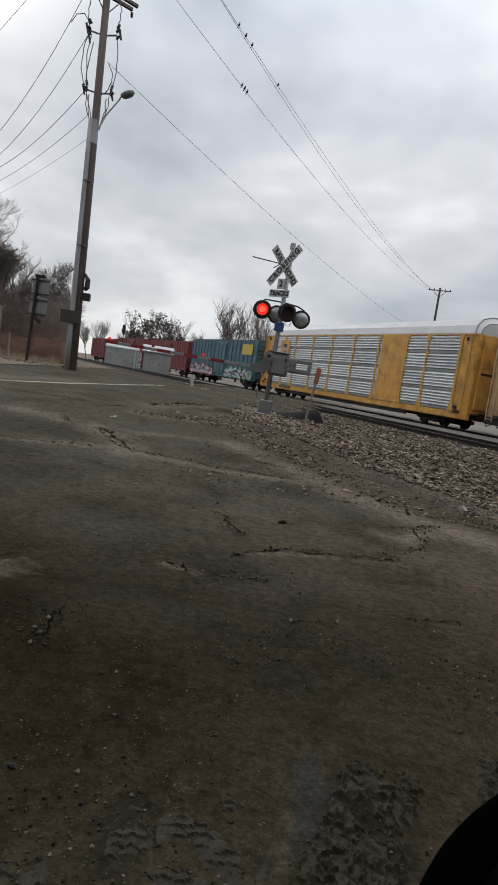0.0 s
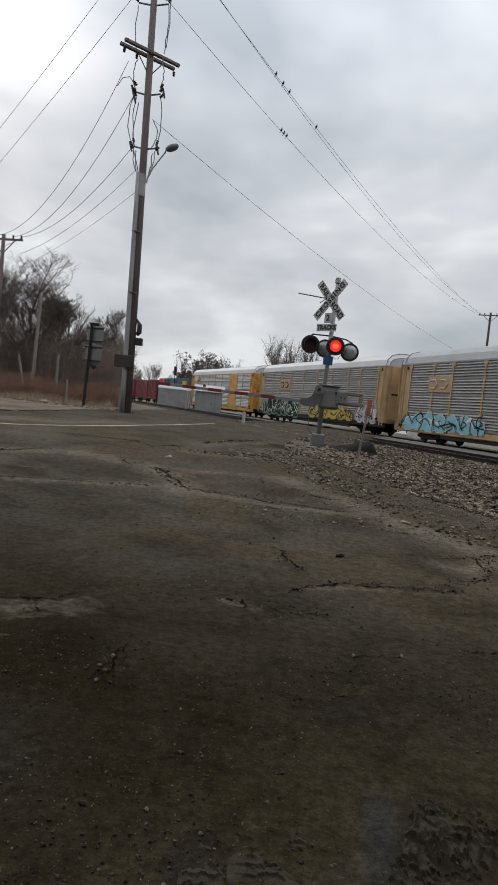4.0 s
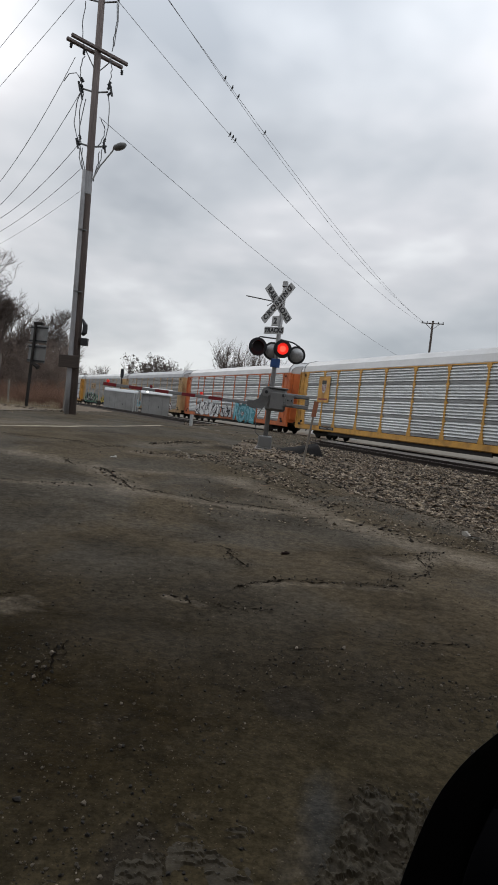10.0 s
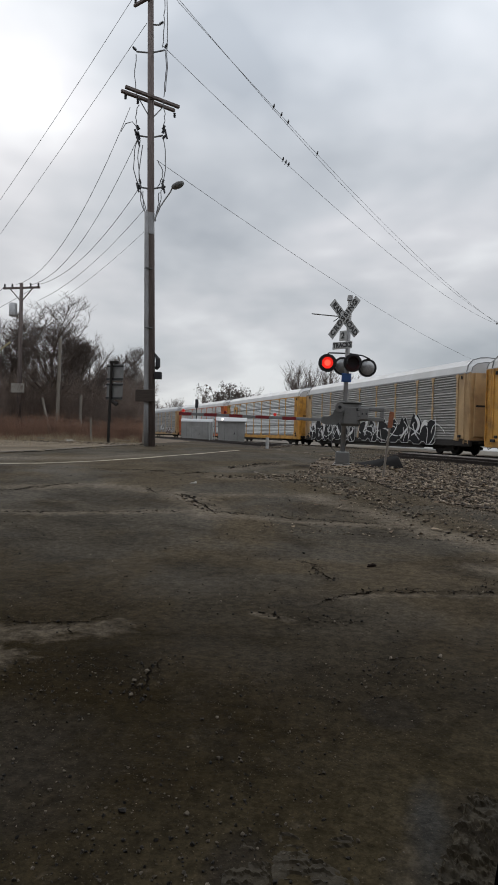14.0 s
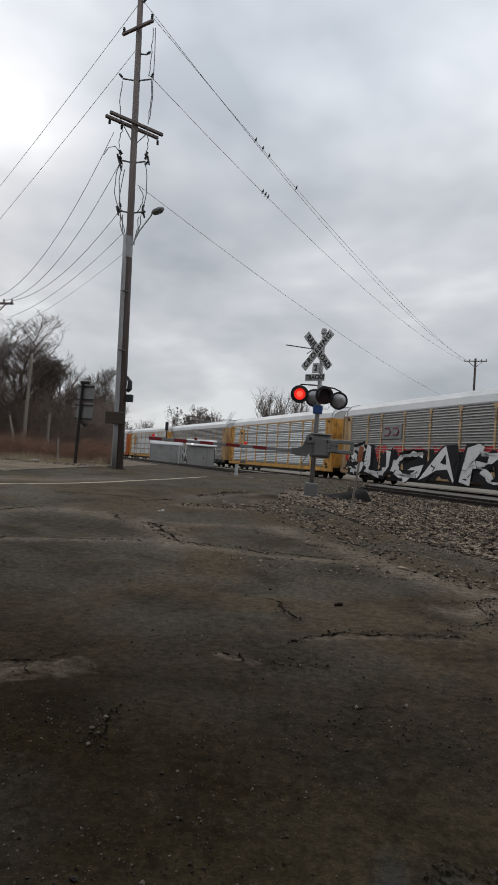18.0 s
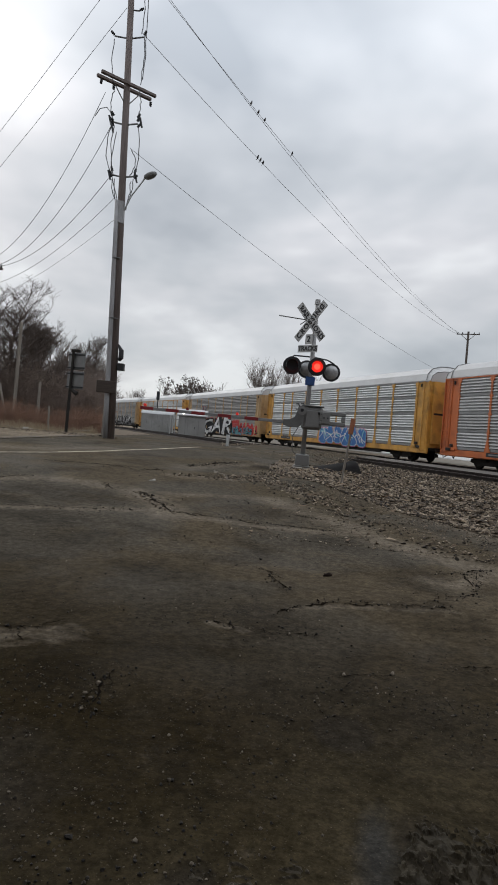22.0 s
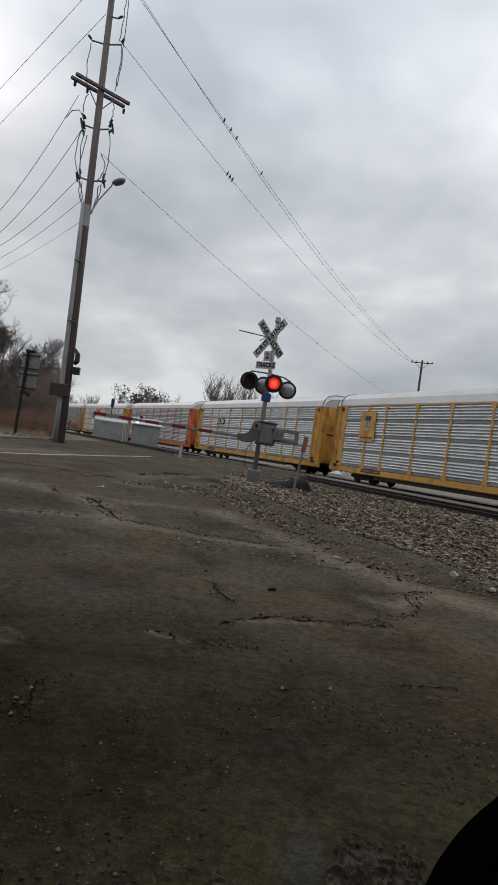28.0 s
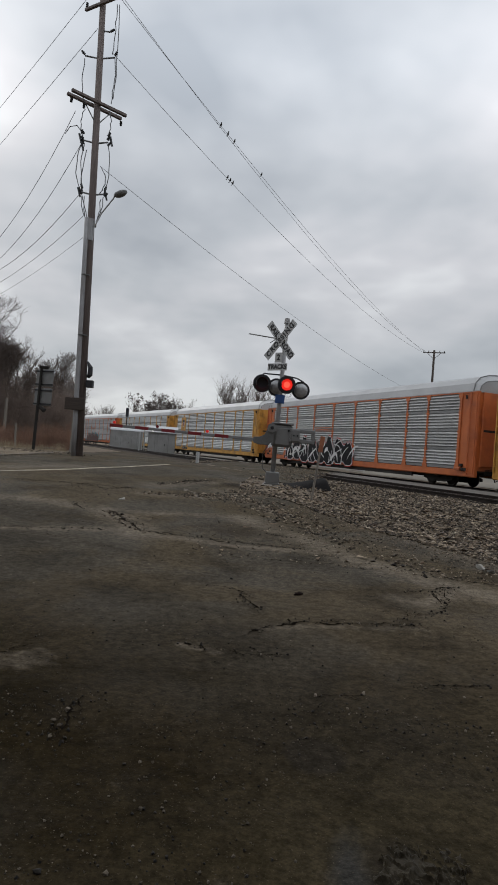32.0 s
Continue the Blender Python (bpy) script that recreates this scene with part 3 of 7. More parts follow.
# pale dirt in the seams between paving patches: points along the seam, width, strength
SEAMS = ((((-5.2, 8.2), (-3.8, 8.5), (-3.0, 8.85), (-2.1, 9.25), (-1.7, 9.2)), 0.13, 0.62), (((-2.55, 10.6), (-2.1, 10.1), (-1.65, 9.1)), 0.30, 0.66),
         (((-1.7, 9.15), (-1.05, 9.08), (-0.25, 8.88), (0.85, 8.85)), 0.12, 0.66), (((-0.25, 11.0), (0.3, 10.15), (0.9, 9.5), (1.35, 8.65), (1.9, 8.1), (2.4, 7.5), (3.4, 6.6)), 0.26, 0.66),
         (((-7.5, 9.6), (-4.9, 10.45), (-4.3, 10.95), (-3.5, 11.0), (-3.1, 10.8)), 0.22, 0.58), (((-2.1, 10.7), (-1.15, 10.95), (-0.25, 11.0)), 0.17, 0.55),
         (((1.3, 12.6), (2.2, 10.8), (2.9, 9.5), (3.9, 7.9)), 0.34, 0.50), (((1.6, 6.9), (1.9, 6.8), (2.3, 7.2)), 0.14, 0.66), (((0.15, 5.45), (0.55, 5.62), (1.1, 5.7), (1.6, 5.8)), 0.05, 0.46), (((-0.5, 4.84), (-0.2, 4.74)), 0.035, 0.66),
         (((-1.9, 3.6), (-2.2, 3.65), (-2.3, 4.0), (-1.85, 4.1), (-1.5, 4.3)), 0.16, 0.38), (((-2.3, 12.7), (-1.5, 12.8), (-0.5, 13.2), (0.1, 12.4), (0.5, 11.6)), 0.22, 0.64),
         (((0.44, 2.32), (0.27, 1.75)), 0.10, 0.17), (((-5.75, 7.83), (-4.71, 7.63), (-3.99, 7.41)), 0.05, 0.42), (((-3.99, 7.41), (-4.19, 6.8), (-4.5, 5.9)), 0.07, 0.30), (((-0.35, 14.3), (0.4, 14.3), (1.2, 14.4)), 0.5, 0.75), (((-12, 14.0), (-8, 14.4), (-6.0, 15.6), (-5.2, 17.5)), 0.7, 0.50), (((-2.2, 14.3), (-0.6, 16.6)), 0.35, 0.5))
SPOTS = (((0.39, 3.24), (0.13, 0.17), 0.85), ((-0.30, 10.0), (0.75, 0.6), 0.26), ((-3.2, 9.9), (0.9, 0.6), 0.26), ((1.0, 17.3), (1.1, 0.8), 0.55), ((-0.4, 15.9), (0.5, 0.6), 0.5), ((1.05, 3.4), (0.5, 0.5), 0.2), ((-1.5, 2.4), (0.6, 0.6), 0.5),
         ((0.62, 2.1), (0.16, 0.42), 0.5), ((-0.22, 1.95), (0.1, 0.2), 0.5))


WET = (((0.43, 2.25), (0.075, 0.34), 0.55), ((0.24, 1.75), (0.05, 0.4), 0.3))


def fade_along(x, y, pts, width):
    best = 99.0
    for (ax, ay), (bx, by) in zip(pts, pts[1:]):
        ex, ey = bx - ax, by - ay
        f = max(0.0, min(1.0, ((x - ax) * ex + (y - ay) * ey) / (ex * ex + ey * ey)))
        best = min(best, math.hypot(x - ax - f * ex, y - ay - f * ey))
    return max(0.0, 1.0 - best / (2 * width))


def wear_road(ob):
    """Stores how much pale dirt and how much dark filler lies at each place of the road."""
    dust, damp, wet = [], [], []
    for v in ob.data.vertices:
        x, y, _ = v.co
        far = x * x + y * y > 520 or y < 0
        dust.append(0.0 if far else max(s * fade_along(x, y, p, w) for p, w, s in SEAMS))
        damp.append(0.0 if far else max(s * max(0.0, 1.6 - 1.6 * ((x - c[0]) ** 2 / r[0] ** 2 + (y - c[1]) ** 2 / r[1] ** 2) / 2) for c, r, s in SPOTS))
        wet.append(0.0 if far else max(s * max(0.0, 1.5 - math.hypot((x - c[0] - 0.12 * (y - c[1])) / r[0], (y - c[1]) / r[1])) for c, r, s in WET))
    for name, values in (("dust", dust), ("damp", damp), ("wet", wet)):
        ob.data.attributes.new(name, "FLOAT", "POINT").data.foreach_set("value", values)
    return ob


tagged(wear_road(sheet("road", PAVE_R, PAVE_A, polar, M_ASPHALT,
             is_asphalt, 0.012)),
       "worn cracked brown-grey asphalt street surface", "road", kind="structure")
tagged(sheet("ballast_bed", [-40 + 1.0 * k for k in range(260)], [8.7 + 0.45 * k for k in range(15)], lambda u, n: track_point(u, n)[0].xy, M_BALLAST_BED,
             off_road, 0.02), "grey-brown crushed stone bed under the near track", "ballast", kind="structure")
tagged(sheet("far_ballast_bed", [-40 + 1.5 * k for k in range(180)], [20.5 + 0.8 * k for k in range(10)], lambda u, n: track_point(u, n)[0].xy, M_BALLAST_BED,
             off_road, 0.02), "grey-brown crushed stone bed under the far track", "ballast", kind="structure")
tagged(sheet("service_strip", [-40 + 1.5 * k for k in range(180)], [13.9 + 0.66 * k for k in range(12)], lambda u, n: track_point(u, n)[0].xy, M_GREYGRAVEL,
             off_road, 0.03), "smooth packed grey gravel strip between the tracks", "gravel strip", kind="structure")
tagged(sheet("gravel_yard", [-60 + 5 * k for k in range(40)], [28.5 + 5 * k for k in range(16)], lambda u, n: track_point(u, n)[0].xy, M_PALE,
             lambda x, y: True, 0.03), "pale gravel yard beyond the tracks", "yard", kind="structure")


tagged(sheet("crossing_panel", [8.0 + 0.5 * k for k in range(60)], [20.6 + 0.5 * k for k in range(6)], lambda u, n: track_point(u, n)[0].xy, M_CONC,
             lambda x, y: -5.2 < road_coords(x, y)[1] < 5.5, 0.032), "pale concrete crossing panels beside the far track", "crossing panel", kind="structure")


# ---- tracks ----
def rail_profile(s=1.0):
    return [(-0.075, 0), (0.075, 0), (0.075, 0.012), (0.012, 0.03), (0.012, 0.13), (0.036, 0.14), (0.036, 0.172), (-0.036, 0.172), (-0.036, 0.14), (-0.012, 0.13), (-0.012, 0.03), (-0.075, 0.012)]


def build_track(name, n, top, u0, u1):
    tr = thing(name, "rusty steel railway track on timber ties", "railway track", kind="structure")
    prof = rail_profile()
    for side in (-0.755, 0.755):
        bm = bmesh.new()
        rings = []
        u = u0
        while u <= u1:
            p, head = track_point(u, n + side)
            h = radians(head - 90)
            lat = Vector((math.cos(h), math.sin(h), 0))
            rings.append([bm.verts.new(p + lat * a + Vector((0, 0, top - 0.172 + b))) for a, b in prof])
            u += 4.0
        for a, b in zip(rings, rings[1:]):
            for k in range(len(prof)):
                f = bm.faces.new((a[k], a[(k + 1) % len(prof)], b[(k + 1) % len(prof)], b[k]))
                f.material_index = 1 if k == 6 else 0
        bmesh.ops.recalc_face_normals(bm, faces=bm.faces)
        part("rail", bm, [M_RAIL, M_RAILTOP], tr)
    tie = mesh_of("tie", boxed(-0.11, 0.11, -1.3, 1.3, -0.15, 0.0, 0.012), M_TIE)
    u = -14.0
    while u < 75:
        p, head = track_point(u, n)
        if off_road(p.x, p.y):
            part("tie", tie, None, tr, m=pose(p.x, p.y, top - 0.178, 0, 0, head + random.uniform(-1.5, 1.5)))
        u += 0.52
    return tr


build_track("near_track", NEAR_C, NEAR_Z, -60, 260)
build_track("far_track", FAR_C, FAR_Z, -60, 360)


# ---- crossing signal ----
MAST = (0.42, 17.55)


def lamp_head(parent, name, p, yaw, front=True):
    """A crossing lamp: round background, housing, hood; a glowing disc turns inside it."""
    m = pose(*p, 90, 0, yaw)
    holder = part(name, mesh_of("lamp_background", disc_plate(0.25), M_BLACK), None, parent, m=m)
    bm = bmesh.new()
    revolve(bm, [(0.17, -0.02), (0.19, -0.10), (0.15, -0.17), (0.0, -0.19)], 20)
    part("lamp_housing", bm, M_BLACK if front else M_BACKLENS, holder, smooth=True)
    bm = bmesh.new()
    if front:
        seg = 14
        a0, a1 = radians(-20), radians(200)
        ri = [[bm.verts.new((r * math.cos(a0 + (a1 - a0) * k / seg), r * math.sin(a0 + (a1 - a0) * k / seg), z)) for k in range(seg + 1)] for r, z in ((0.175, 0.0), (0.165, 0.26), (0.155, 0.26), (0.163, 0.0))]
        for a, b in zip(ri, ri[1:] + ri[:1]):
            for k in range(seg):
                bm.faces.new((a[k], a[k + 1], b[k + 1], b[k]))
        for k in (0, seg):
            bm.faces.new([r[k] for r in ri])
        bmesh.ops.recalc_face_normals(bm, faces=bm.faces)
        part("hood", bm, M_BLACK, holder)
    else:
        revolve(bm, [(0.195, 0.012), (0.18, 0.03), (0.10, 0.055), (0.0, 0.06)], 24)
        part("dish_back", bm, M_BACKLENS, holder, "dished grey rear of a lamp", smooth=True)
    return holder


def disc_plate(r):
    bm = bmesh.new()
    revolve(bm, [(0.0, 0.012), (r - 0.01, 0.012), (r, 0.006), (r, -0.006), (r - 0.01, -0.012), (0.0, -0.012)], 32)
    return bm


FLASHERS = []
M_ARMLAMP = mat("lit_small_red_lamp", (0.9, 0.04, 0.03), 0.4, vary=0.05, bump=0, emit=0.12)


def build_signal():
    gz = ground_z(*MAST) + 0.10
    sig = thing("crossing_signal", "grey railroad crossing signal with crossbuck, flashing red lamps and lowered gate", "crossing signal", pose(*MAST, gz, 0, 1.2, 0))
    # concrete foot and junction base
    bm = bmesh.new()
    box(bm, -0.27, 0.27, -0.26, 0.26, -0.3, -0.07, 0.03)
    part("concrete_foot", bm, M_CONC, sig)
    bm = bmesh.new()
    box(bm, -0.19, 0.19, -0.17, 0.17, -0.05, 0.28, 0.03)
    box(bm, -0.22, 0.22, -0.20, 0.20, -0.07, -0.03, 0.01)
    part("junction_base", bm, M_GREYPAINT, sig)
    part("mast", bar((0, 0, 0.23), (0, 0, 4.50), 0.066, 0.06, 14), M_ALUPAINT, sig, smooth=True)
    part("mast_cap", bar((0, 0, 4.42), (0, 0, 4.56), 0.082, 0.07, 14), M_ALUPAINT, sig)
    # crossbuck facing the street
    yaw = -38
    cb = part("crossbuck", boxed(-0.66, 0.66, -0.012, 0.0, -0.115, 0.115, 0.004, pose(0, 0, 0, 0, 48, 0)), M_WHITE, sig, m=pose(-0.13, -0.085, 3.93, 0, 0, yaw))
    part("blade", boxed(-0.66, 0.66, -0.026, -0.014, -0.115, 0.115, 0.004, pose(0, 0, 0, 0, -48, 0)), M_WHITE, cb, "white blade lettered CROSSING")
    for words, ang, off, y in (("RAIL", 48, -0.36, -0.0155), ("ROAD", 48, 0.36, -0.0155), ("CROSSING", -48, 0.0, -0.030)):
        me = text_mesh(words, 0.195 if words != "CROSSING" else 0.20, gap=1.1 if words != "CROSSING" else 1.3)
        me.materials.append(M_LETTER)
        part("lettering", me, None, cb, "black letters " + words, m=pose(0, y, 0, 0, ang, 0) @ pose(off, 0, 0, 90, 0, 0))
    tr = part("track_count_sign", boxed(-0.12, 0.12, -0.012, 0, -0.14, 0.14, 0.004), M_WHITE, sig, "white plate with figure 2", m=pose(-0.14, -0.09, 3.44, 0, 0, yaw))
    me = text_mesh("2", 0.22)
    me.materials.append(M_LETTER)
    part("lettering", me, None, tr, m=pose(0, -0.0155, 0, 90, 0, 0))
    ts = part("tracks_sign", boxed(-0.33, 0.33, -0.012, 0, -0.10, 0.10, 0.004), M_WHITE, sig, "white plate lettered TRACKS", m=pose(-0.15, -0.09, 3.18, 0, 0, yaw))
    me = text_mesh("TRACKS", 0.17)
    me.materials.append(M_LETTER)
    part("lettering", me, None, ts, m=pose(0, -0.0155, 0, 90, 0, 0))
    # thin bell rod beside the crossbuck
    part("antenna_rod", bent([(-0.02, 0.02, 4.05), (-0.25, 0.0, 3.98), (-1.03, 0.0, 4.04)], 0.016), M_GREYPAINT, sig)
    part("antenna_stub", bent([(-0.25, 0.0, 3.98), (-0.34, 0.0, 3.90), (-0.42, 0.0, 3.84)], 0.013), M_GREYPAINT, sig)
    # lamp arm
    part("lamp_arm", bent([(-0.62, 0.03, 2.86), (-0.5, 0.03, 2.98), (0.0, 0.03, 2.98), (0.42, 0.03, 2.93), (0.62, 0.03, 2.84)], 0.022), M_BLACK, sig)
    for k, (x, z, front) in enumerate(((-0.53, 2.68, True), (0.15, 2.70, True), (-0.12, 2.63, False), (0.56, 2.60, False))):
        h = lamp_head(sig, "flasher_lamp", (x, -0.16 if front else 0.04, z), 2 if front else -4, front)
        if front:
            FLASHERS.append((k, h))
    part("blue_tag", boxed(-0.13, 0.13, -0.11, -0.08, 2.18, 2.42, 0.008), M_BLUE, sig, "small blue plate strapped round the mast")
    # gate machine
    gm = part("gate_machine", boxed(-0.13, 0.42, -0.36, -0.06, 0.98, 1.60, 0.05), M_GREYPAINT, sig)
    part("machine_cover", boxed(-0.04, 0.39, -0.39, -0.355, 1.03, 1.50, 0.02), M_GREYPAINT, gm)
    part("machine_lid", boxed(-0.16, 0.45, -0.39, -0.04, 1.595, 1.635, 0.015), M_GREYPAINT, gm)
    part("latch", boxed(0.30, 0.36, -0.41, -0.385, 1.40, 1.47, 0.008), M_BLACK, gm)
    part("hub", bar((-0.14, -0.50, 1.47), (-0.14, -0.30, 1.47), 0.125, 0.125, 20), M_GREYPAINT, gm, smooth=False)
    part("hub_nut", bar((-0.14, -0.53, 1.47), (-0.14, -0.49, 1.47), 0.05, None, 6), M_BLACK, gm)
    bm = bmesh.new()
    for x0, x1, z0, z1 in ((0.34, 1.04, 1.40, 1.51), (0.34, 1.04, 1.13, 1.24), (0.34, 0.52, 1.235, 1.405), (0.93, 1.04, 1.235, 1.405)):
        box(bm, x0, x1, -0.46, -0.38, z0, z1, 0.02)
    cw = part("counterweight", bm, M_GREYPAINT, sig, "slotted grey counterweight arm")
    part("weight_plate", boxed(0.40, 0.62, -0.49, -0.35, 1.16, 1.48, 0.015), M_GREYPAINT, cw)
    for x in (0.46, 0.56):
        part("bolt", bar((x, -0.51, 1.32), (x, -0.48, 1.32), 0.022, None, 6), M_BLACK, cw)
    bm = bmesh.new()
    edge = [(-0.03, 1.56), (-0.22, 1.56), (-0.27, 1.42), (-0.33, 1.27), (-0.46, 1.20), (-0.62, 1.19), (-0.62, 1.04), (-0.46, 0.99), (-0.20, 1.00), (-0.10, 1.12), (-0.03, 1.35)]
    near = [bm.verts.new((x, -0.47, z)) for x, z in edge]
    rear = [bm.verts.new((x, -0.41, z)) for x, z in edge]
    bm.faces.new(near)
    bm.faces.new(rear[::-1])
    for k in range(len(edge)):
        bm.faces.new((near[k], rear[k], rear[(k + 1) % len(edge)], near[(k + 1) % len(edge)]))
    bmesh.ops.recalc_face_normals(bm, faces=bm.faces)
    bmesh.ops.bevel(bm, geom=list(bm.edges), offset=0.008, segments=1, affect="EDGES")
    part("arm_bracket", bm, M_CAST, sig)
    # striped arm
    arm = part("gate_arm", boxed(-4.85, -0.55, -0.02, 0.02, -0.042, 0.042, 0.008), M_ARMWHITE, sig, "grey-white gate arm with dark red stripes", m=pose(0, -0.22, 1.12, 0, 0.3, -9.5))
    k = 0
    x = -4.85
    stripe = mesh_of("red_stripe", boxed(-0.20, 0.20, -0.023, 0.023, -0.045, 0.045, 0.004), M_RED)
    while x < -1.0:
        part("red_stripe", stripe, None, arm, m=pose(x + 0.2, 0, 0))
        x += 0.78
    for x in (-4.72, -3.42, -1.95):
        bm = bmesh.new()
        revolve(bm, [(0.0, -0.03), (0.042, -0.025), (0.042, 0.025), (0.0, 0.03)], 14, pose(x, 0, 0.09, 90, 0, 0))
        lamp = part("arm_lamp", bm, M_ARMLAMP if x < -4 or x > -2.5 else M_RED, arm, "small red gate arm lamp")
    # sagging cable to the base
    part("cable", bent([(-0.1, -0.2, 1.2), (-0.33, -0.1, 0.75), (-0.3, -0.05, 0.35), (-0.16, 0, 0.25)], 0.011), M_WIRE, sig)
    return sig


build_signal()
SPINNERS = []
for k, head in FLASHERS:
    # a round lens disc: one side glows, the other is dark
    bm = bmesh.new()
    rings = [[bm.verts.new((r * math.cos(2 * math.pi * j / 24), r * math.sin(2 * math.pi * j / 24), z)) for j in range(24)] for r, z in ((0.085, 0.014), (0.150, 0.004), (0.155, -0.006))]
    bm.faces.new(rings[0]).material_index = 1
    for a, b in zip(rings, rings[1:]):
        for j in range(24):
            bm.faces.new((a[j], b[j], b[(j + 1) % 24], a[(j + 1) % 24])).material_index = 0
    bm.faces.new(rings[2][::-1]).material_index = 2
    sp = part("lamp_disc", bm, [M_LAMPRED, M_LAMPCORE, M_DARKGLASS], head, "round lamp lens, one side lit red")
    SPINNERS.append((k, sp))

# marker stick and black rubber mound beside the foot
st = thing("marker_post", "thin weathered wooden marker post leaning in the stones", "post", pose(1.19, 13.6, ground_z(1.19, 13.6) - 0.06, 0, 6.0, 0))
part("shaft", bar((0, 0, 0), (0, 0, 1.42), 0.026, 0.022, 6), M_WOOD_PALE, st)
part("top_plate", boxed(-0.05, 0.05, -0.036, -0.024, 1.14, 1.48, 0.004), mat("faded_orange_plate", (0.30, 0.115, 0.06), 0.7), st, "faded orange reflector plate")


# ---- utility poles ----
def pole(name, label, foot, top, r0, r1):
    ob = thing(name, label, "utility pole", pose(*foot))
    part("pole_shaft", bar((0, 0, -0.6), Vector(top) - Vector(foot), r0, r1, 14), M_WOOD, ob, smooth=True)
    return ob


PB = Vector((-6.80, 23.9, ground_z(-6.80, 23.9)))
PT = Vector((-7.35, 24.1, 19.75))
BIG = pole("utility_pole", "tall dark weathered timber pole with crossarms and a street lamp", PB, PT, 0.165, 0.11)


def on_big(z):
    return PB.lerp(PT, (z - PB.z) / (PT.z - PB.z)) - PB


def arm_part(name, z, d, half, parent, size=0.055, off=0.0, paint=None):
    c = on_big(z)
    d = Vector(d).normalized()
    bm = bmesh.new()
    side = Vector((d.y, -d.x, 0)) * off
    tube(bm, [c - d * half + side, c + d * half + side], size, 4)
    return part(name, bm, paint or M_WOOD, parent)


D_TOP = Vector((0.866, -0.5, 0))
D_ARM = Vector((0.72, 0.69, 0)).normalized()
D_PIN = Vector((1.0, -0.10, 0)).normalized()
bm = bmesh.new()
c = on_big(18.2) + Vector((0, -0.17, 0))
tube(bm, [c - D_TOP * 0.85, c + D_TOP * 0.80], 0.07, 4)
part("crossarm", bm, M_WOOD, BIG)
for o in (0.18, -0.18):
    arm_part("crossarm", 14.35, D_ARM, 1.16, BIG, 0.075, o)
for s_ in (-1, 1):
    c = on_big(14.3)
    part("arm_brace", bar(c + D_ARM * 0.6 * s_, on_big(13.55), 0.022, None, 5), M_CAST, BIG)
# short steel pins that hold the insulators off the pole
for z, reach, lift in ((16.15, 0.60, 0.12), (12.85, 0.50, 0.12), (10.85, 0.46, 0.10)):
    c = on_big(z)
    part("pin_bracket", bent([c - D_PIN * reach + Vector((0, 0, lift)), c, c + D_PIN * reach + Vector((0, 0, lift * 0.4))], 0.032), M_CAST, BIG)
c = on_big(17.25)
part("pin_bracket", bent([c, c + D_PIN * 0.36 + Vector((0, 0, -0.05))], 0.03), M_CAST, BIG)
# metal cable guard up the side
o = Vector((-0.17, -0.13, 0))
bm = bmesh.new()
tube(bm, [on_big(PB.z + z) + o * (1 - 0.02 * z) for z in (-0.1, 1.5, 3.0, 4.6, 6.2, 7.8, 9.1)], [0.098, 0.097, 0.096, 0.094, 0.092, 0.09, 0.088], 12)
part("cable_guard", bm, M_GUARD, BIG, "galvanised cable guard up the pole", smooth=True)
for z in (1.8, 4.6, 6.9):
    c = on_big(PB.z + z) + Vector((-0.08, -0.06, 0))
    part("strap", bar(c - Vector((0, 0, 0.02)), c + Vector((0, 0, 0.02)), 0.205 - 0.004 * z, None, 14), M_CAST, BIG)
c = on_big(9.45)
part("metal_sleeve", bar(c - Vector((0.03, 0.02, 0.38)), c + Vector((-0.03, -0.02, 0.45)), 0.165, 0.16, 14), M_GUARD, BIG, smooth=False)
# street lamp
LS = Vector((-5.89, 23.44, 10.77)) - PB
a0 = on_big(9.35)
part("lamp_bracket", bent([a0, a0.lerp(LS, 0.35) + Vector((0, 0, 0.25)), a0.lerp(LS, 0.75) + Vector((0, 0, 0.18)), LS + Vector((-0.15, 0, 0.02))], 0.03), M_GALV, BIG)
bm = bmesh.new()
revolve(bm, [(0.0, 0.13), (0.10, 0.11), (0.19, 0.03), (0.20, -0.04), (0.15, -0.14), (0.0, -0.19)], 16, Matrix.Translation(LS) @ pose(0, 0, 0, 0, -16, -20) @ Matrix.Diagonal((1.4, 0.85, 0.72, 1)))
part("lamp_head", bm, M_GREYPAINT, BIG, "grey cobra-head street lamp", smooth=True)
# low boxes on the pole
part("notice_board", boxed(-0.60, 0.14, -0.30, -0.20, 1.74, 2.2, 0.015), M_BOARD, BIG, "dark weathered board nailed across the pole")
c = on_big(4.1)
bm = bmesh.new()
tube(bm, [(c.x + 0.2, c.y, 3.05), (c.x + 0.28, c.y - 0.05, 3.12), (c.x + 0.28, c.y - 0.05, 3.40), (c.x + 0.14, c.y, 3.62)], [0.08, 0.10, 0.09, 0.03], 8)
part("siren_horn", bm, M_BLACK, BIG, "dark horn-shaped fitting")
part("bracket_box", boxed(0.10, 0.36, -0.2, 0.02, 2.62, 2.9, 0.02), M_BLACK, BIG)
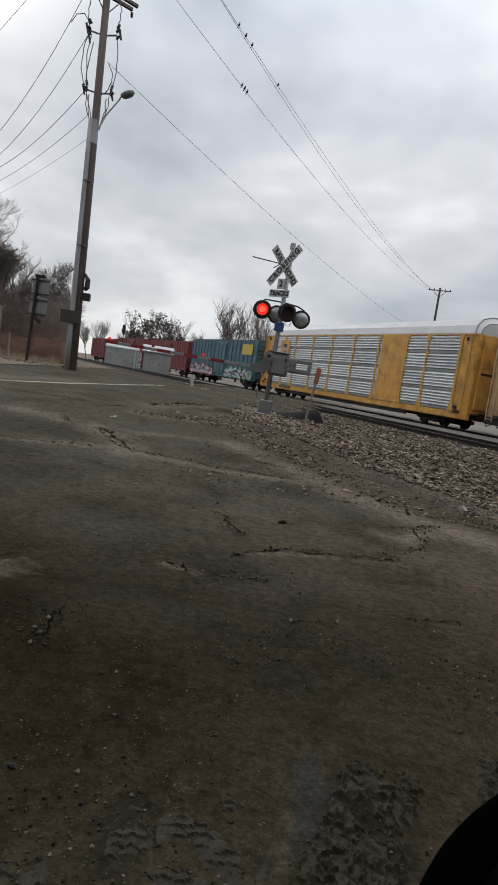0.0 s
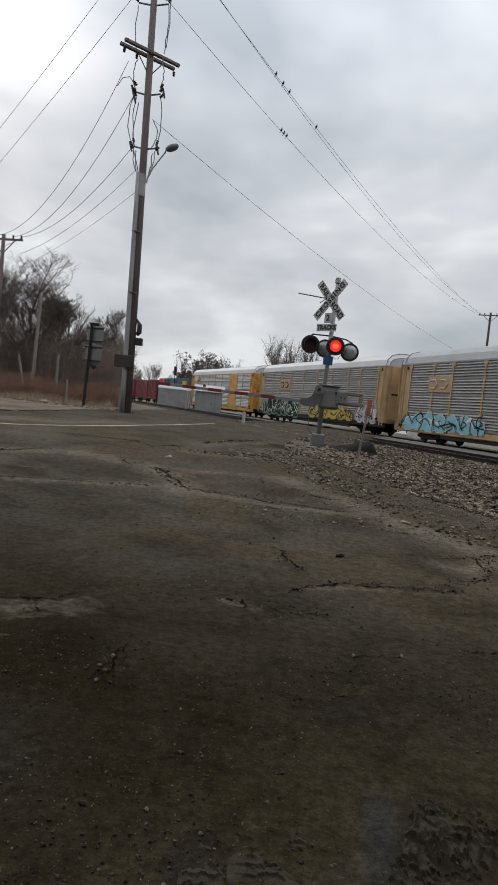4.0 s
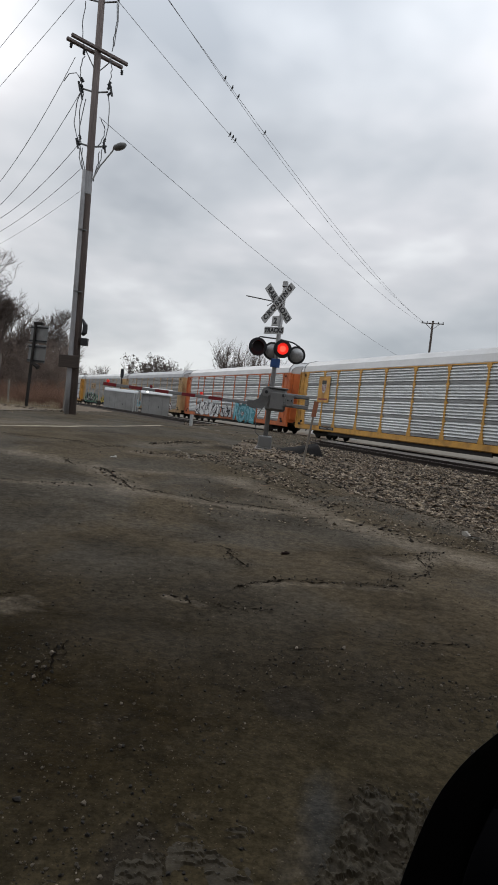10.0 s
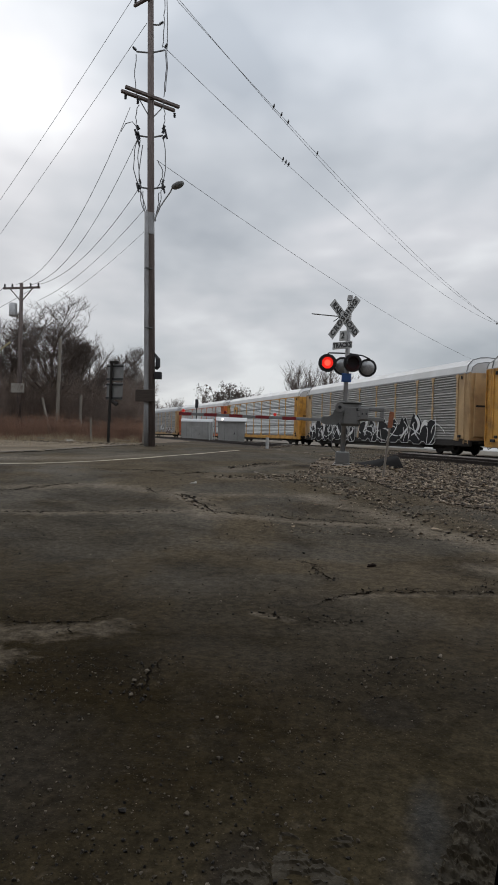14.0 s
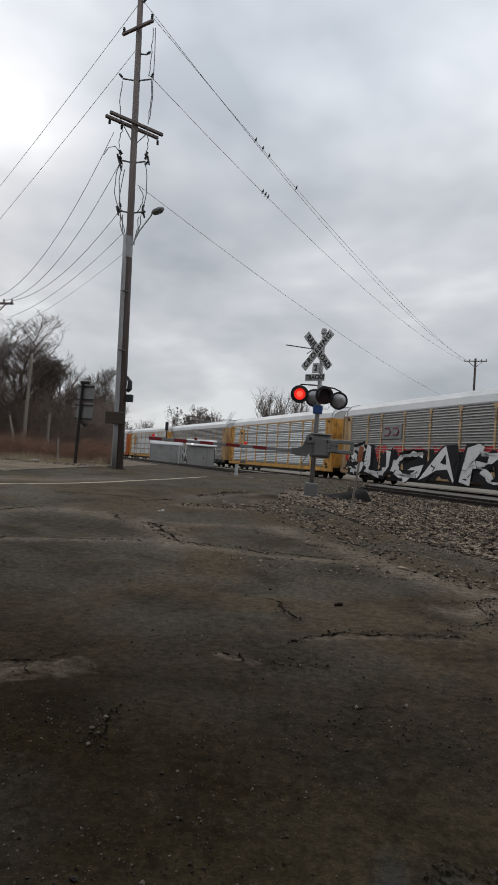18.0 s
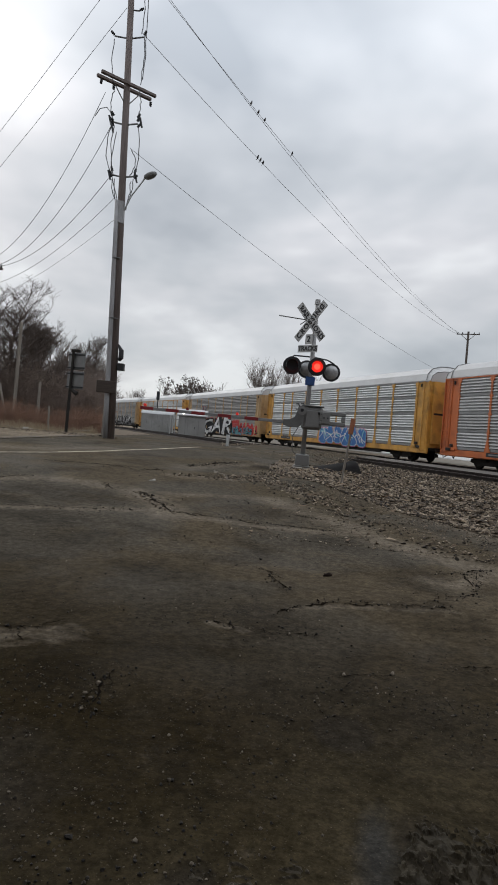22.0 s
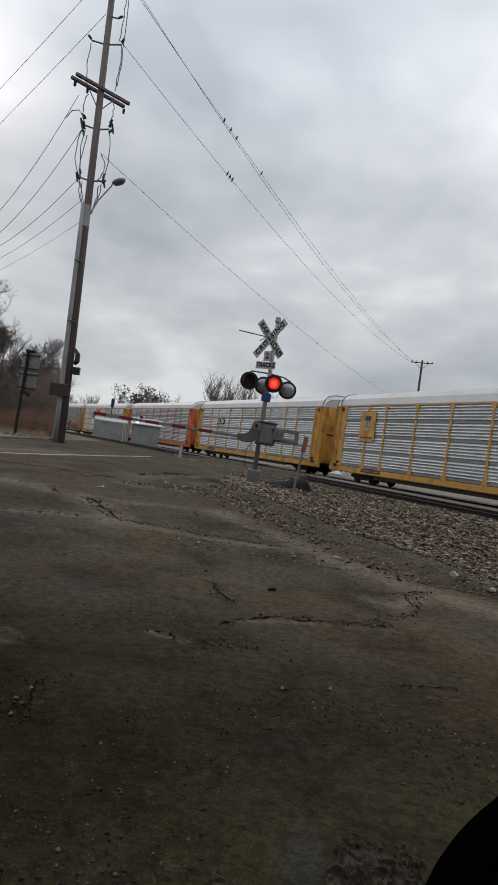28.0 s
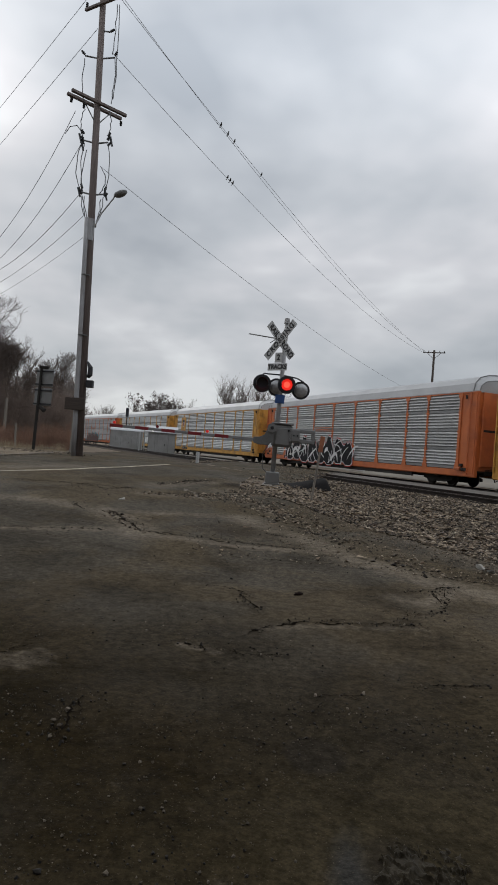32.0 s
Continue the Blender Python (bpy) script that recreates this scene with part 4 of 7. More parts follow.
# jumper cables hanging round the pole in loops
random.seed(5)
JUMPERS = ((18.3, 16.3, 0.56, 0.02), (18.3, 14.6, 0.66, 0.06), (16.2, 14.4, -0.62, -0.06), (16.2, 14.4, 0.60, 0.05), (14.2, 12.95, -0.52, -0.14), (14.2, 13.0, 0.50, 0.10), (12.8, 11.0, -0.56, -0.20), (12.8, 10.95, -0.46, -0.10),
           (12.8, 10.9, 0.50, 0.12), (12.6, 9.9, -0.34, -0.24), (10.8, 9.8, -0.44, -0.10), (10.8, 9.7, -0.34, -0.04), (10.8, 9.8, 0.42, 0.10), (10.7, 9.6, 0.32, 0.03), (11.9, 10.9, 0.30, 0.18))
for z0, z1, dx, belly in JUMPERS:
    a, b = on_big(z0), on_big(z1)
    end = 0.17 if z1 < 10 else abs(dx) * 0.9
    pts = []
    for k in range(9):
        f = k / 8
        w = abs(dx) * (1 - f) + end * f
        pts.append(a.lerp(b, f) + D_PIN * math.copysign(w, dx) + D_PIN * belly * math.sin(math.pi * f) + Vector((random.uniform(-0.02, 0.02), random.uniform(-0.06, 0.06), 0)))
    part("jumper_cable", bent(pts, 0.017, 5), M_WIRE, BIG)
# a slack loop from the line on the long arm down to the cut-outs
a = on_big(13.2) - D_PIN * 1.25
part("jumper_cable", bent([a, a + Vector((0.18, 0, 0.30)), a + Vector((0.45, 0, 0.36)), a + Vector((0.66, 0, 0.10)), on_big(12.9) - D_PIN * 0.5], 0.017, 5), M_WIRE, BIG)
ins = bmesh.new()
revolve(ins, [(0.02, 0.0), (0.06, 0.02), (0.035, 0.06), (0.06, 0.09), (0.035, 0.13), (0.055, 0.16), (0.0, 0.2)], 8)
INSUL = mesh_of("insulator", ins, M_BLACK)


def insulator(parent, c, rx=0.0, ry=0.0):
    part("insulator", INSUL, None, parent, m=pose(c.x, c.y, c.z, rx, ry, 0))


for z, o in ((18.25, -0.78), (18.25, 0.74)):
    insulator(BIG, on_big(z) + D_TOP * o + Vector((0, -0.17, 0.04)))
insulator(BIG, on_big(19.3) + Vector((0.12, -0.05, 0)), 0, 40)
insulator(BIG, on_big(17.22) + D_PIN * 0.36, 0, 60)
for o in (-1.06, 1.06, -0.55):
    insulator(BIG, on_big(14.36) + D_ARM * o + Vector((0, 0, -0.2)), 180 + random.uniform(-15, 15))
for z, reach, ups in ((16.2, 0.6, (0.0,)), (12.9, 0.5, (-0.16, 0.02, 0.2)), (10.9, 0.46, (-0.12, 0.10))):
    for s_ in (-1, 1):
        for up in ups:
            insulator(BIG, on_big(z) + D_PIN * (reach - 0.12 * abs(up)) * s_ + Vector((0, random.uniform(-0.06, 0.06), up + (0.1 if s_ < 0 else 0.03))), random.uniform(-25, 25), s_ * random.uniform(15, 55))
# fused cut-outs: a tilted tube between two clamps
for z, o in ((13.05, -0.62), (12.75, -0.52), (12.95, 0.62), (10.95, -0.55), (10.85, 0.52)):
    c = on_big(z) + D_PIN * o
    part("cut_out", bar(c + Vector((0.05, 0, -0.19)), c + Vector((-0.05, 0, 0.17)), 0.035, 0.045, 8), M_BLACK, BIG)


def simple_pole(name, label, foot, height, arm_dir, half, r0=0.15, r1=0.10, drop=0.25, timber=M_WOOD):
    foot = Vector(foot)
    ob = thing(name, label, "utility pole", pose(*foot))
    part("pole_shaft", bar((0, 0, -0.5), (0, 0, height), r0, r1, 10), timber, ob, smooth=True)
    d = Vector(arm_dir).normalized()
    bm = bmesh.new()
    tube(bm, [d * -half + Vector((0, 0, height - drop)), d * half + Vector((0, 0, height - drop))], 0.07, 4)
    part("crossarm", bm, timber, ob)
    for s in (-1, 1):
        part("brace", bar(d * (0.62 * half * s) + Vector((0, 0, height - drop - 0.03)), (0, 0, height - drop - 0.75), 0.03, None, 5), timber, ob)
        for q in (0.92, 0.5):
            c = d * (half * q * s) + Vector((0, 0, height - drop + 0.05))
            part("insulator", INSUL, None, ob, m=pose(c.x, c.y, c.z))
    return ob


LP = Vector((-16.6, 32.3, ground_z(-16.6, 32.3)))
lp = simple_pole("utility_pole", "brown timber utility pole with one crossarm and a grey transformer", LP, 8.35, (1, -0.1, 0), 1.1, 0.135, 0.095)
bm = bmesh.new()
revolve(bm, [(0.0, 0.0), (0.2, 0.02), (0.21, 0.1), (0.21, 0.66), (0.18, 0.72), (0.0, 0.74)], 16, pose(-0.42, -0.05, 6.55))
part("transformer", bm, M_GALV, lp, "grey can transformer", smooth=True)
part("plate", boxed(-0.38, 0.38, -0.21, -0.18, 2.45, 2.95, 0.01), M_CONC, lp, "pale blank plate")
FP = Vector((19.5, 73.6, 0.4))
simple_pole("utility_pole", "distant dark timber utility pole with one crossarm", FP, 14.4, (1, -0.28, 0), 1.25, 0.17, 0.12, 0.3, M_BOARD)
BP = Vector((-50.0, 63.0, ground_z(-50, 63)))
simple_pole("utility_pole", "timber utility pole beside the embankment", BP, 6.4, (0.8, 0.6, 0), 1.2)

# wires
WIRES = []


def wire(p, q, drop, r=0.0105, label="thin black overhead utility wire"):
    bm = bmesh.new()
    tube(bm, sag(p, q, drop), r, 5, cap=False)
    WIRES.append(tagged(new("overhead_wire", mesh_of("overhead_wire", bm, M_WIRE)), label, "wire", "overhead wires"))


def big(z, o, d=(1.0, -0.28, 0)):
    return PB + on_big(z) + Vector(d).normalized() * o


fa = Vector((1, -0.28, 0)).normalized()
ftop = FP + Vector((0, 0, 14.2))
HIGH = (big(18.4, 0.78, D_TOP), ftop - fa * 1.2, 1.0)
wire(*HIGH)
wire(big(19.35, 0.15, D_TOP), ftop - fa * 0.95, 1.6)
THIRD = (big(16.3, 0.55), ftop - fa * 1.25 - Vector((0, 0, 0.1)), 1.3)
wire(*THIRD)
wire(big(11.95, 0.25), FP + Vector((-0.1, 0, 8.6)), 0.9, 0.009)
wire(big(19.3, -0.1, D_TOP), BP + Vector((-0.6, -0.45, 6.2)), 1.7)
wire(big(17.4, -0.2, D_TOP), BP + Vector((1.0, 0.75, 5.7)), 1.2)
for z, o, e, h, dr, r in ((14.2, -0.95, -0.3, 8.3, 1.5, 0.0115), (13.0, -0.55, 0.55, 8.25, 1.25, 0.0115), (11.0, -0.5, 1.0, 8.25, 0.75, 0.0115), (10.1, -0.3, 1.0, 7.4, 0.45, 0.009)):
    wire(big(z, o), LP + Vector((e, -0.1 * e, h)), dr, r)
wire(big(9.3, -0.2), LP + Vector((0.1, 0, 6.3)), 0.35, 0.006)
wire(LP + Vector((-1, 0.1, 8.2)), BP + Vector((0.9, 0.65, 6.2)), 0.6)
wire(LP + Vector((1, -0.1, 8.2)), BP + Vector((-0.9, -0.7, 6.2)), 0.6)
gw = thing("guy_wire", "dull yellow guarded guy wire running down from the pole", "guy wire")
part("strand", bar(LP + Vector((0, 0, 5.6)), LP + Vector((-7.6, 0.6, 0.2)), 0.02, None, 5), M_WIRE, gw)
part("guard", bar(LP + Vector((-0.6, 0.05, 5.2)), LP + Vector((-7.4, 0.58, 0.35)), 0.045, None, 6), mat("dull_yellow_sleeve", (0.34, 0.29, 0.17), 0.7), gw)


# birds on the wires
def bird(p, yaw):
    ob = thing("bird", "small dark bird perched on a wire", "bird", pose(*p, 0, 0, yaw) @ Matrix.Diagonal((0.68, 0.68, 0.68, 1)), "perched birds")
    bm = bmesh.new()
    revolve(bm, [(0.0, -0.13), (0.055, -0.08), (0.075, 0.0), (0.06, 0.08), (0.02, 0.12), (0.0, 0.13)], 10, pose(0, 0, 0.09, 62, 0, 0))
    part("body", bm, M_BLACK, ob, smooth=True)
    bm = bmesh.new()
    revolve(bm, [(0.0, -0.05), (0.042, -0.02), (0.045, 0.02), (0.0, 0.05)], 10, pose(0, -0.08, 0.2))
    part("head", bm, M_BLACK, ob, smooth=True)
    part("beak", bar((0, -0.12, 0.2), (0, -0.165, 0.19), 0.014, 0.003, 5), M_BLACK, ob)
    part("tail", boxed(-0.03, 0.03, 0.08, 0.24, -0.02, 0.0, 0.005), M_BLACK, ob)


def along(p, q, drop, f):
    return Vector(p).lerp(Vector(q), f) - Vector((0, 0, 4 * drop * f * (1 - f)))


for f in (0.143, 0.156, 0.168, 0.225):
    bird(along(*HIGH, f), 30)
for f in (0.163, 0.168, 0.173):
    bird(along(*THIRD, f), 30)


# ---- signs, stubs and bungalows ----
def build_back_sign():
    p = (-9.45, 26.4)
    z = ground_z(*p)
    s = thing("road_sign", "back of two grey sign panels on a dark rusty post", "road sign", pose(*p, z, 0, 1.5, 0))
    part("post", bar((0, 0, -0.3), (0, 0, 3.5), 0.07, 0.06, 8), M_TRUCK, s)
    for z0, z1 in ((1.9, 2.65), (2.72, 3.45)):
        pn = part("sign_panel", boxed(-0.34, 0.66, 0.08, 0.10, z0, z1, 0.01, pose(0, 0, 0, 0, 0, -28)), M_GREYPAINT, s)
        for zz in (z0 + 0.08, z1 - 0.1):
            part("sign_rib", boxed(-0.34, 0.66, 0.03, 0.078, zz - 0.03, zz + 0.03, 0.004, pose(0, 0, 0, 0, 0, -28)), M_BLACK, pn)
    part("sign_cap", boxed(-0.08, 0.3, -0.08, 0.08, 3.46, 3.58, 0.02), M_TRUCK, s)
    part("lamp_cup", bar((0.1, -0.1, 1.85), (0.35, -0.12, 1.7), 0.07, 0.10, 8), M_TRUCK, s)


build_back_sign()
for x, y, h, lean, r, lab in ((-14.3, 32.0, 5.6, 1, 0.10, "grey weathered stub pole among the brush"), (-13.1, 32.2, 2.6, 0.5, 0.09, "short grey stub post in the brush"),
                              (-13.9, 30.6, 2.4, -14, 0.07, "leaning broken grey post"), (-8.0, 26.8, 1.5, 1, 0.055, "short pale wooden post"), (-10.8, 27.9, 1.3, -2, 0.05, "short grey wooden post")):
    s = thing("wooden_post", lab, "post", pose(x, y, ground_z(x, y) - 0.2, 0, lean, 0))
    part("shaft", bar((0, 0, 0), (0, 0, h), r, r * 0.85, 8), M_WOOD_PALE, s)


M_CABINET = mat("dull_brushed_aluminium", (0.27, 0.27, 0.265), 0.5, 0.35, vary=0.22, scale=1.6, fine=30, bump=0.05, stain=(0.15, 0.145, 0.135), stain_amount=0.5, stain_scale=0.8)


def bungalow(foot, yaw, w, d, h, rounded, label):
    b = thing("signal_cabinet", label, "signal cabinet", pose(*foot, 0, 0, yaw), "signal cabinets")
    part("body", boxed(-w / 2, w / 2, -d / 2, d / 2, 0.1, h, 0.02), M_CABINET, b)
    part("plinth", boxed(-w / 2 - 0.05, w / 2 + 0.05, -d / 2 - 0.05, d / 2 + 0.05, -0.6, 0.1, 0.02), M_CONC, b)
    bm = bmesh.new()
    if rounded:
        prof = [(-d / 2 - 0.06, h)] + [((d / 2 + 0.06) * math.sin(radians(a)), h + 0.42 * math.cos(radians(a))) for a in range(-80, 81, 20)] + [(d / 2 + 0.06, h)]
        extrude_profile(bm, prof, -w / 2 - 0.06, w / 2 + 0.06)
    else:
        extrude_profile(bm, [(-d / 2 - 0.2, h - 0.02), (0, h + 0.55), (d / 2 + 0.2, h - 0.02), (d / 2 + 0.2, h - 0.1), (0, h + 0.45), (-d / 2 - 0.2, h - 0.1)], -w / 2 - 0.2, w / 2 + 0.2)
    part("roof", bm, M_GALV if rounded else M_ROOF, b)
    n = max(2, int(w / 0.6))
    for k in range(n + 1):
        x = -w / 2 + w * k / n
        part("wall_seam", boxed(x - 0.015, x + 0.015, -d / 2 - 0.02, -d / 2 + 0.005, 0.12, h - 0.02), M_GREYPAINT, b)
    dr = part("door", boxed(-0.4, 0.4, -d / 2 - 0.03, -d / 2 + 0.01, 0.2, min(2.05, h - 0.15), 0.01), M_CABINET, b)
    part("handle", boxed(0.26, 0.32, -d / 2 - 0.07, -d / 2 - 0.03, 1.0, 1.2, 0.008), M_BLACK, dr)
    return b


b1 = bungalow((-9.25, 60.0, 0.35), 8, 2.5, 1.9, 2.3, False, "pale metal signal cabinet with a white pitched roof")
bm = bmesh.new()
revolve(bm, [(0.0, -0.08), (0.09, -0.05), (0.11, 0.0), (0.09, 0.05), (0.0, 0.08)], 12, pose(-0.85, -1.18, 2.4, 90, 0, 0))
part("gable_lamp", bm, M_LAMPWHITE, b1, "lit white lamp under the gable", smooth=True)
bungalow((-17.2, 82.0, 0.2), 9, 4.1, 2.4, 2.65, True, "grey metal signal cabinet with a rounded roof")
for x in (-11.45, -11.2, -11.0):
    s = thing("white_post", "slim white-painted post between the cabinets", "post", pose(x, 60.5, 0.4))
    part("shaft", bar((0, 0, 0), (0, 0, 2.1), 0.06, None, 8), M_WHITE, s)
s = thing("white_post", "short white marker post beside the street", "post", pose(-3.2, 33.5, ground_z(-3.2, 33.5)))
part("shaft", bar((0, 0, -0.2), (0, 0, 0.62), 0.09, None, 10), M_WHITE, s)
s = thing("railway_signal", "distant black railway signal on a thin post", "railway signal", pose(-19.5, 92, 0.4))
part("post", bar((0, 0, 0), (0, 0, 5.4), 0.07, None, 8), M_BLACK, s)
part("signal_head", boxed(-0.22, 0.22, -0.2, 0.2, 4.7, 6.0, 0.08), M_BLACK, s)


# ---- the train ----
PITCH, HALF, WIDE = 28.4, 13.7, 1.52
BAYS = [1.4, 2.75, 2.0, 3.02, 3.02, 3.02, 3.02, 3.02, 2.0, 2.75, 1.4]
EDGES = [-HALF]
for w in BAYS:
    EDGES.append(EDGES[-1] + w)
Z_SILL0, Z_SILL1, Z_EAVE = 0.32, 0.98, 5.20


def corrugated(w, h, ribs):
    """A screen panel of pressed louvres over one flat band, facing +y."""
    bm = bmesh.new()
    s = h / ribs
    prof = [(0.02, 0.0), (0.035, 0.10 * s), (0.035, 0.9 * s), (0.0, s)]
    for k in range(1, ribs):
        z = s * k
        prof += [(0.075, z + 0.24 * s), (0.055, z + 0.50 * s), (0.0, z + 0.84 * s), (0.0, z + s)]
    a = [bm.verts.new((-w / 2, y, z)) for y, z in prof]
    b = [bm.verts.new((w / 2, y, z)) for y, z in prof]
    for k in range(len(prof) - 1):
        # the flat band takes the second, darker material
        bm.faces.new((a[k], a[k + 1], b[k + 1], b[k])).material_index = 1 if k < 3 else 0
    return bm


SCREENS = {}


def screen(w, material):
    key = (w, material.name)
    if key not in SCREENS:
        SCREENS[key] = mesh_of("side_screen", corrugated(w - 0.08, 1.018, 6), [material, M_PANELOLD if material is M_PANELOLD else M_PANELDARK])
    return SCREENS[key]


POSTS = {}


def post_mesh(material):
    if material.name not in POSTS:
        bm = bmesh.new()
        half = [(0.21, 0.0), (0.19, 0.1), (0.068, 0.62)]
        for z in (1.02, 2.04, 3.06):
            half += [(0.068, z - 0.09), (0.112, z - 0.05), (0.112, z + 0.05), (0.068, z + 0.09)]
        half += [(0.068, 3.80), (0.17, 3.98), (0.17, 4.1)]
        a = half + [(-x, z) for x, z in half[::-1]]
        f = [bm.verts.new((x, 0.075, z)) for x, z in a]
        g = [bm.verts.new((x, -0.02, z)) for x, z in a]
        bm.faces.new(f[::-1])
        for k in range(len(a)):
            bm.faces.new((f[k], f[(k + 1) % len(a)], g[(k + 1) % len(a)], g[k]))
        bmesh.ops.recalc_face_normals(bm, faces=bm.faces)
        POSTS[material.name] = mesh_of("post", bm, material)
    return POSTS[material.name]


def wheel_mesh():
    bm = bmesh.new()
    revolve(bm, [(0.0, -0.03), (0.12, -0.05), (0.14, -0.02), (0.36, -0.02), (0.42, -0.06), (0.46, 0.06), (0.42, 0.07), (0.0, 0.05)], 20, pose(0, 0, 0, 90, 0, 0))
    return mesh_of("wheel", bm, M_TRUCK)


WHEEL = wheel_mesh()
bm = bmesh.new()
a = [(-1.25, 0.52), (-1.25, 0.36), (-0.95, 0.32), (-0.55, 0.22), (0.55, 0.22), (0.95, 0.32), (1.25, 0.36), (1.25, 0.52), (0.6, 0.72), (-0.6, 0.72)]
f = [bm.verts.new((x, 0.06, z)) for x, z in a]
g = [bm.verts.new((x, -0.06, z)) for x, z in a]
bm.faces.new(f)
bm.faces.new(g[::-1])
for k in range(len(a)):
    bm.faces.new((f[k], g[k], g[(k + 1) % len(a)], f[(k + 1) % len(a)]))
bmesh.ops.recalc_face_normals(bm, faces=bm.faces)
SIDEFRAME = mesh_of("side_frame", bm, M_TRUCK)
BOLSTER = mesh_of("bolster", boxed(-0.25, 0.25, -1.2, 1.2, 0.45, 0.68, 0.03), M_TRUCK)


def trucks(car, at):
    for x in (-at, at):
        tk = part("truck", BOLSTER, None, car, m=pose(x, 0, 0))
        for y in (-1.02, 1.02):
            part("side_frame", SIDEFRAME, None, tk, m=pose(0, y, 0))
            for dx in (-0.88, 0.88):
                part("wheel", WHEEL, None, tk, m=pose(dx, y * 0.75, 0.46, 0, 0, 0 if y > 0 else 180))


def roof_mesh(half, material, eave=Z_EAVE, top=5.79):
    prof = [(WIDE, eave - 0.12), (WIDE + 0.02, eave), (WIDE - 0.08, eave + 0.42), (WIDE - 0.38, eave + 0.74), (0.6, eave + 0.90), (0, eave + 0.94)]
    full = prof + [(-y, z) for y, z in prof[-2::-1]]
    full = [(y, z) for y, z in full]
    bm = bmesh.new()
    stations = [-half, -half + 0.02] + [-half + 0.5] + [half * k / 9 for k in range(-8, 9)] + [half - 0.5, half - 0.02, half]
    rings = []
    for x in stations:
        inset = 0.0
        e = half - abs(x)
        low = 0.35 * (1 - smooth(e, 0, 0.5))
        rings.append([bm.verts.new((x, y, z - low * (z > eave) * (z - eave) / 0.94)) for y, z in full])
    for a, b in zip(rings, rings[1:]):
        for k in range(len(full) - 1):
            bm.faces.new((a[k], b[k], b[k + 1], a[k + 1]))
    bm.faces.new(rings[0])
    bm.faces.new(rings[-1][::-1])
    bmesh.ops.recalc_face_normals(bm, faces=bm.faces)
    return mesh_of("roof", bm, material)


def hoop_mesh(low):
    """A steel band bent over the roof."""
    prof = [(WIDE + 0.03, 0.0), (WIDE - 0.06, 0.42), (WIDE - 0.36, 0.75), (0.6, 0.92), (0, 0.96)]
    full = prof + [(-y, z) for y, z in prof[-2::-1]]
    return mesh_of("roof_hoop", bent([(0, y, Z_EAVE + z * (1 - 0.37 * low)) for y, z in full], 0.032, 4), M_GREYPAINT)


HOOP, HOOP_LOW = hoop_mesh(0), hoop_mesh(1)
ROOF = roof_mesh(HALF, M_ROOF)
ROOF_GREY = roof_mesh(HALF, mat("dull_grey_car_roof", (0.36, 0.37, 0.38), 0.6, 0.2, vary=0.15, scale=0.7, fine=20, bump=0.04))


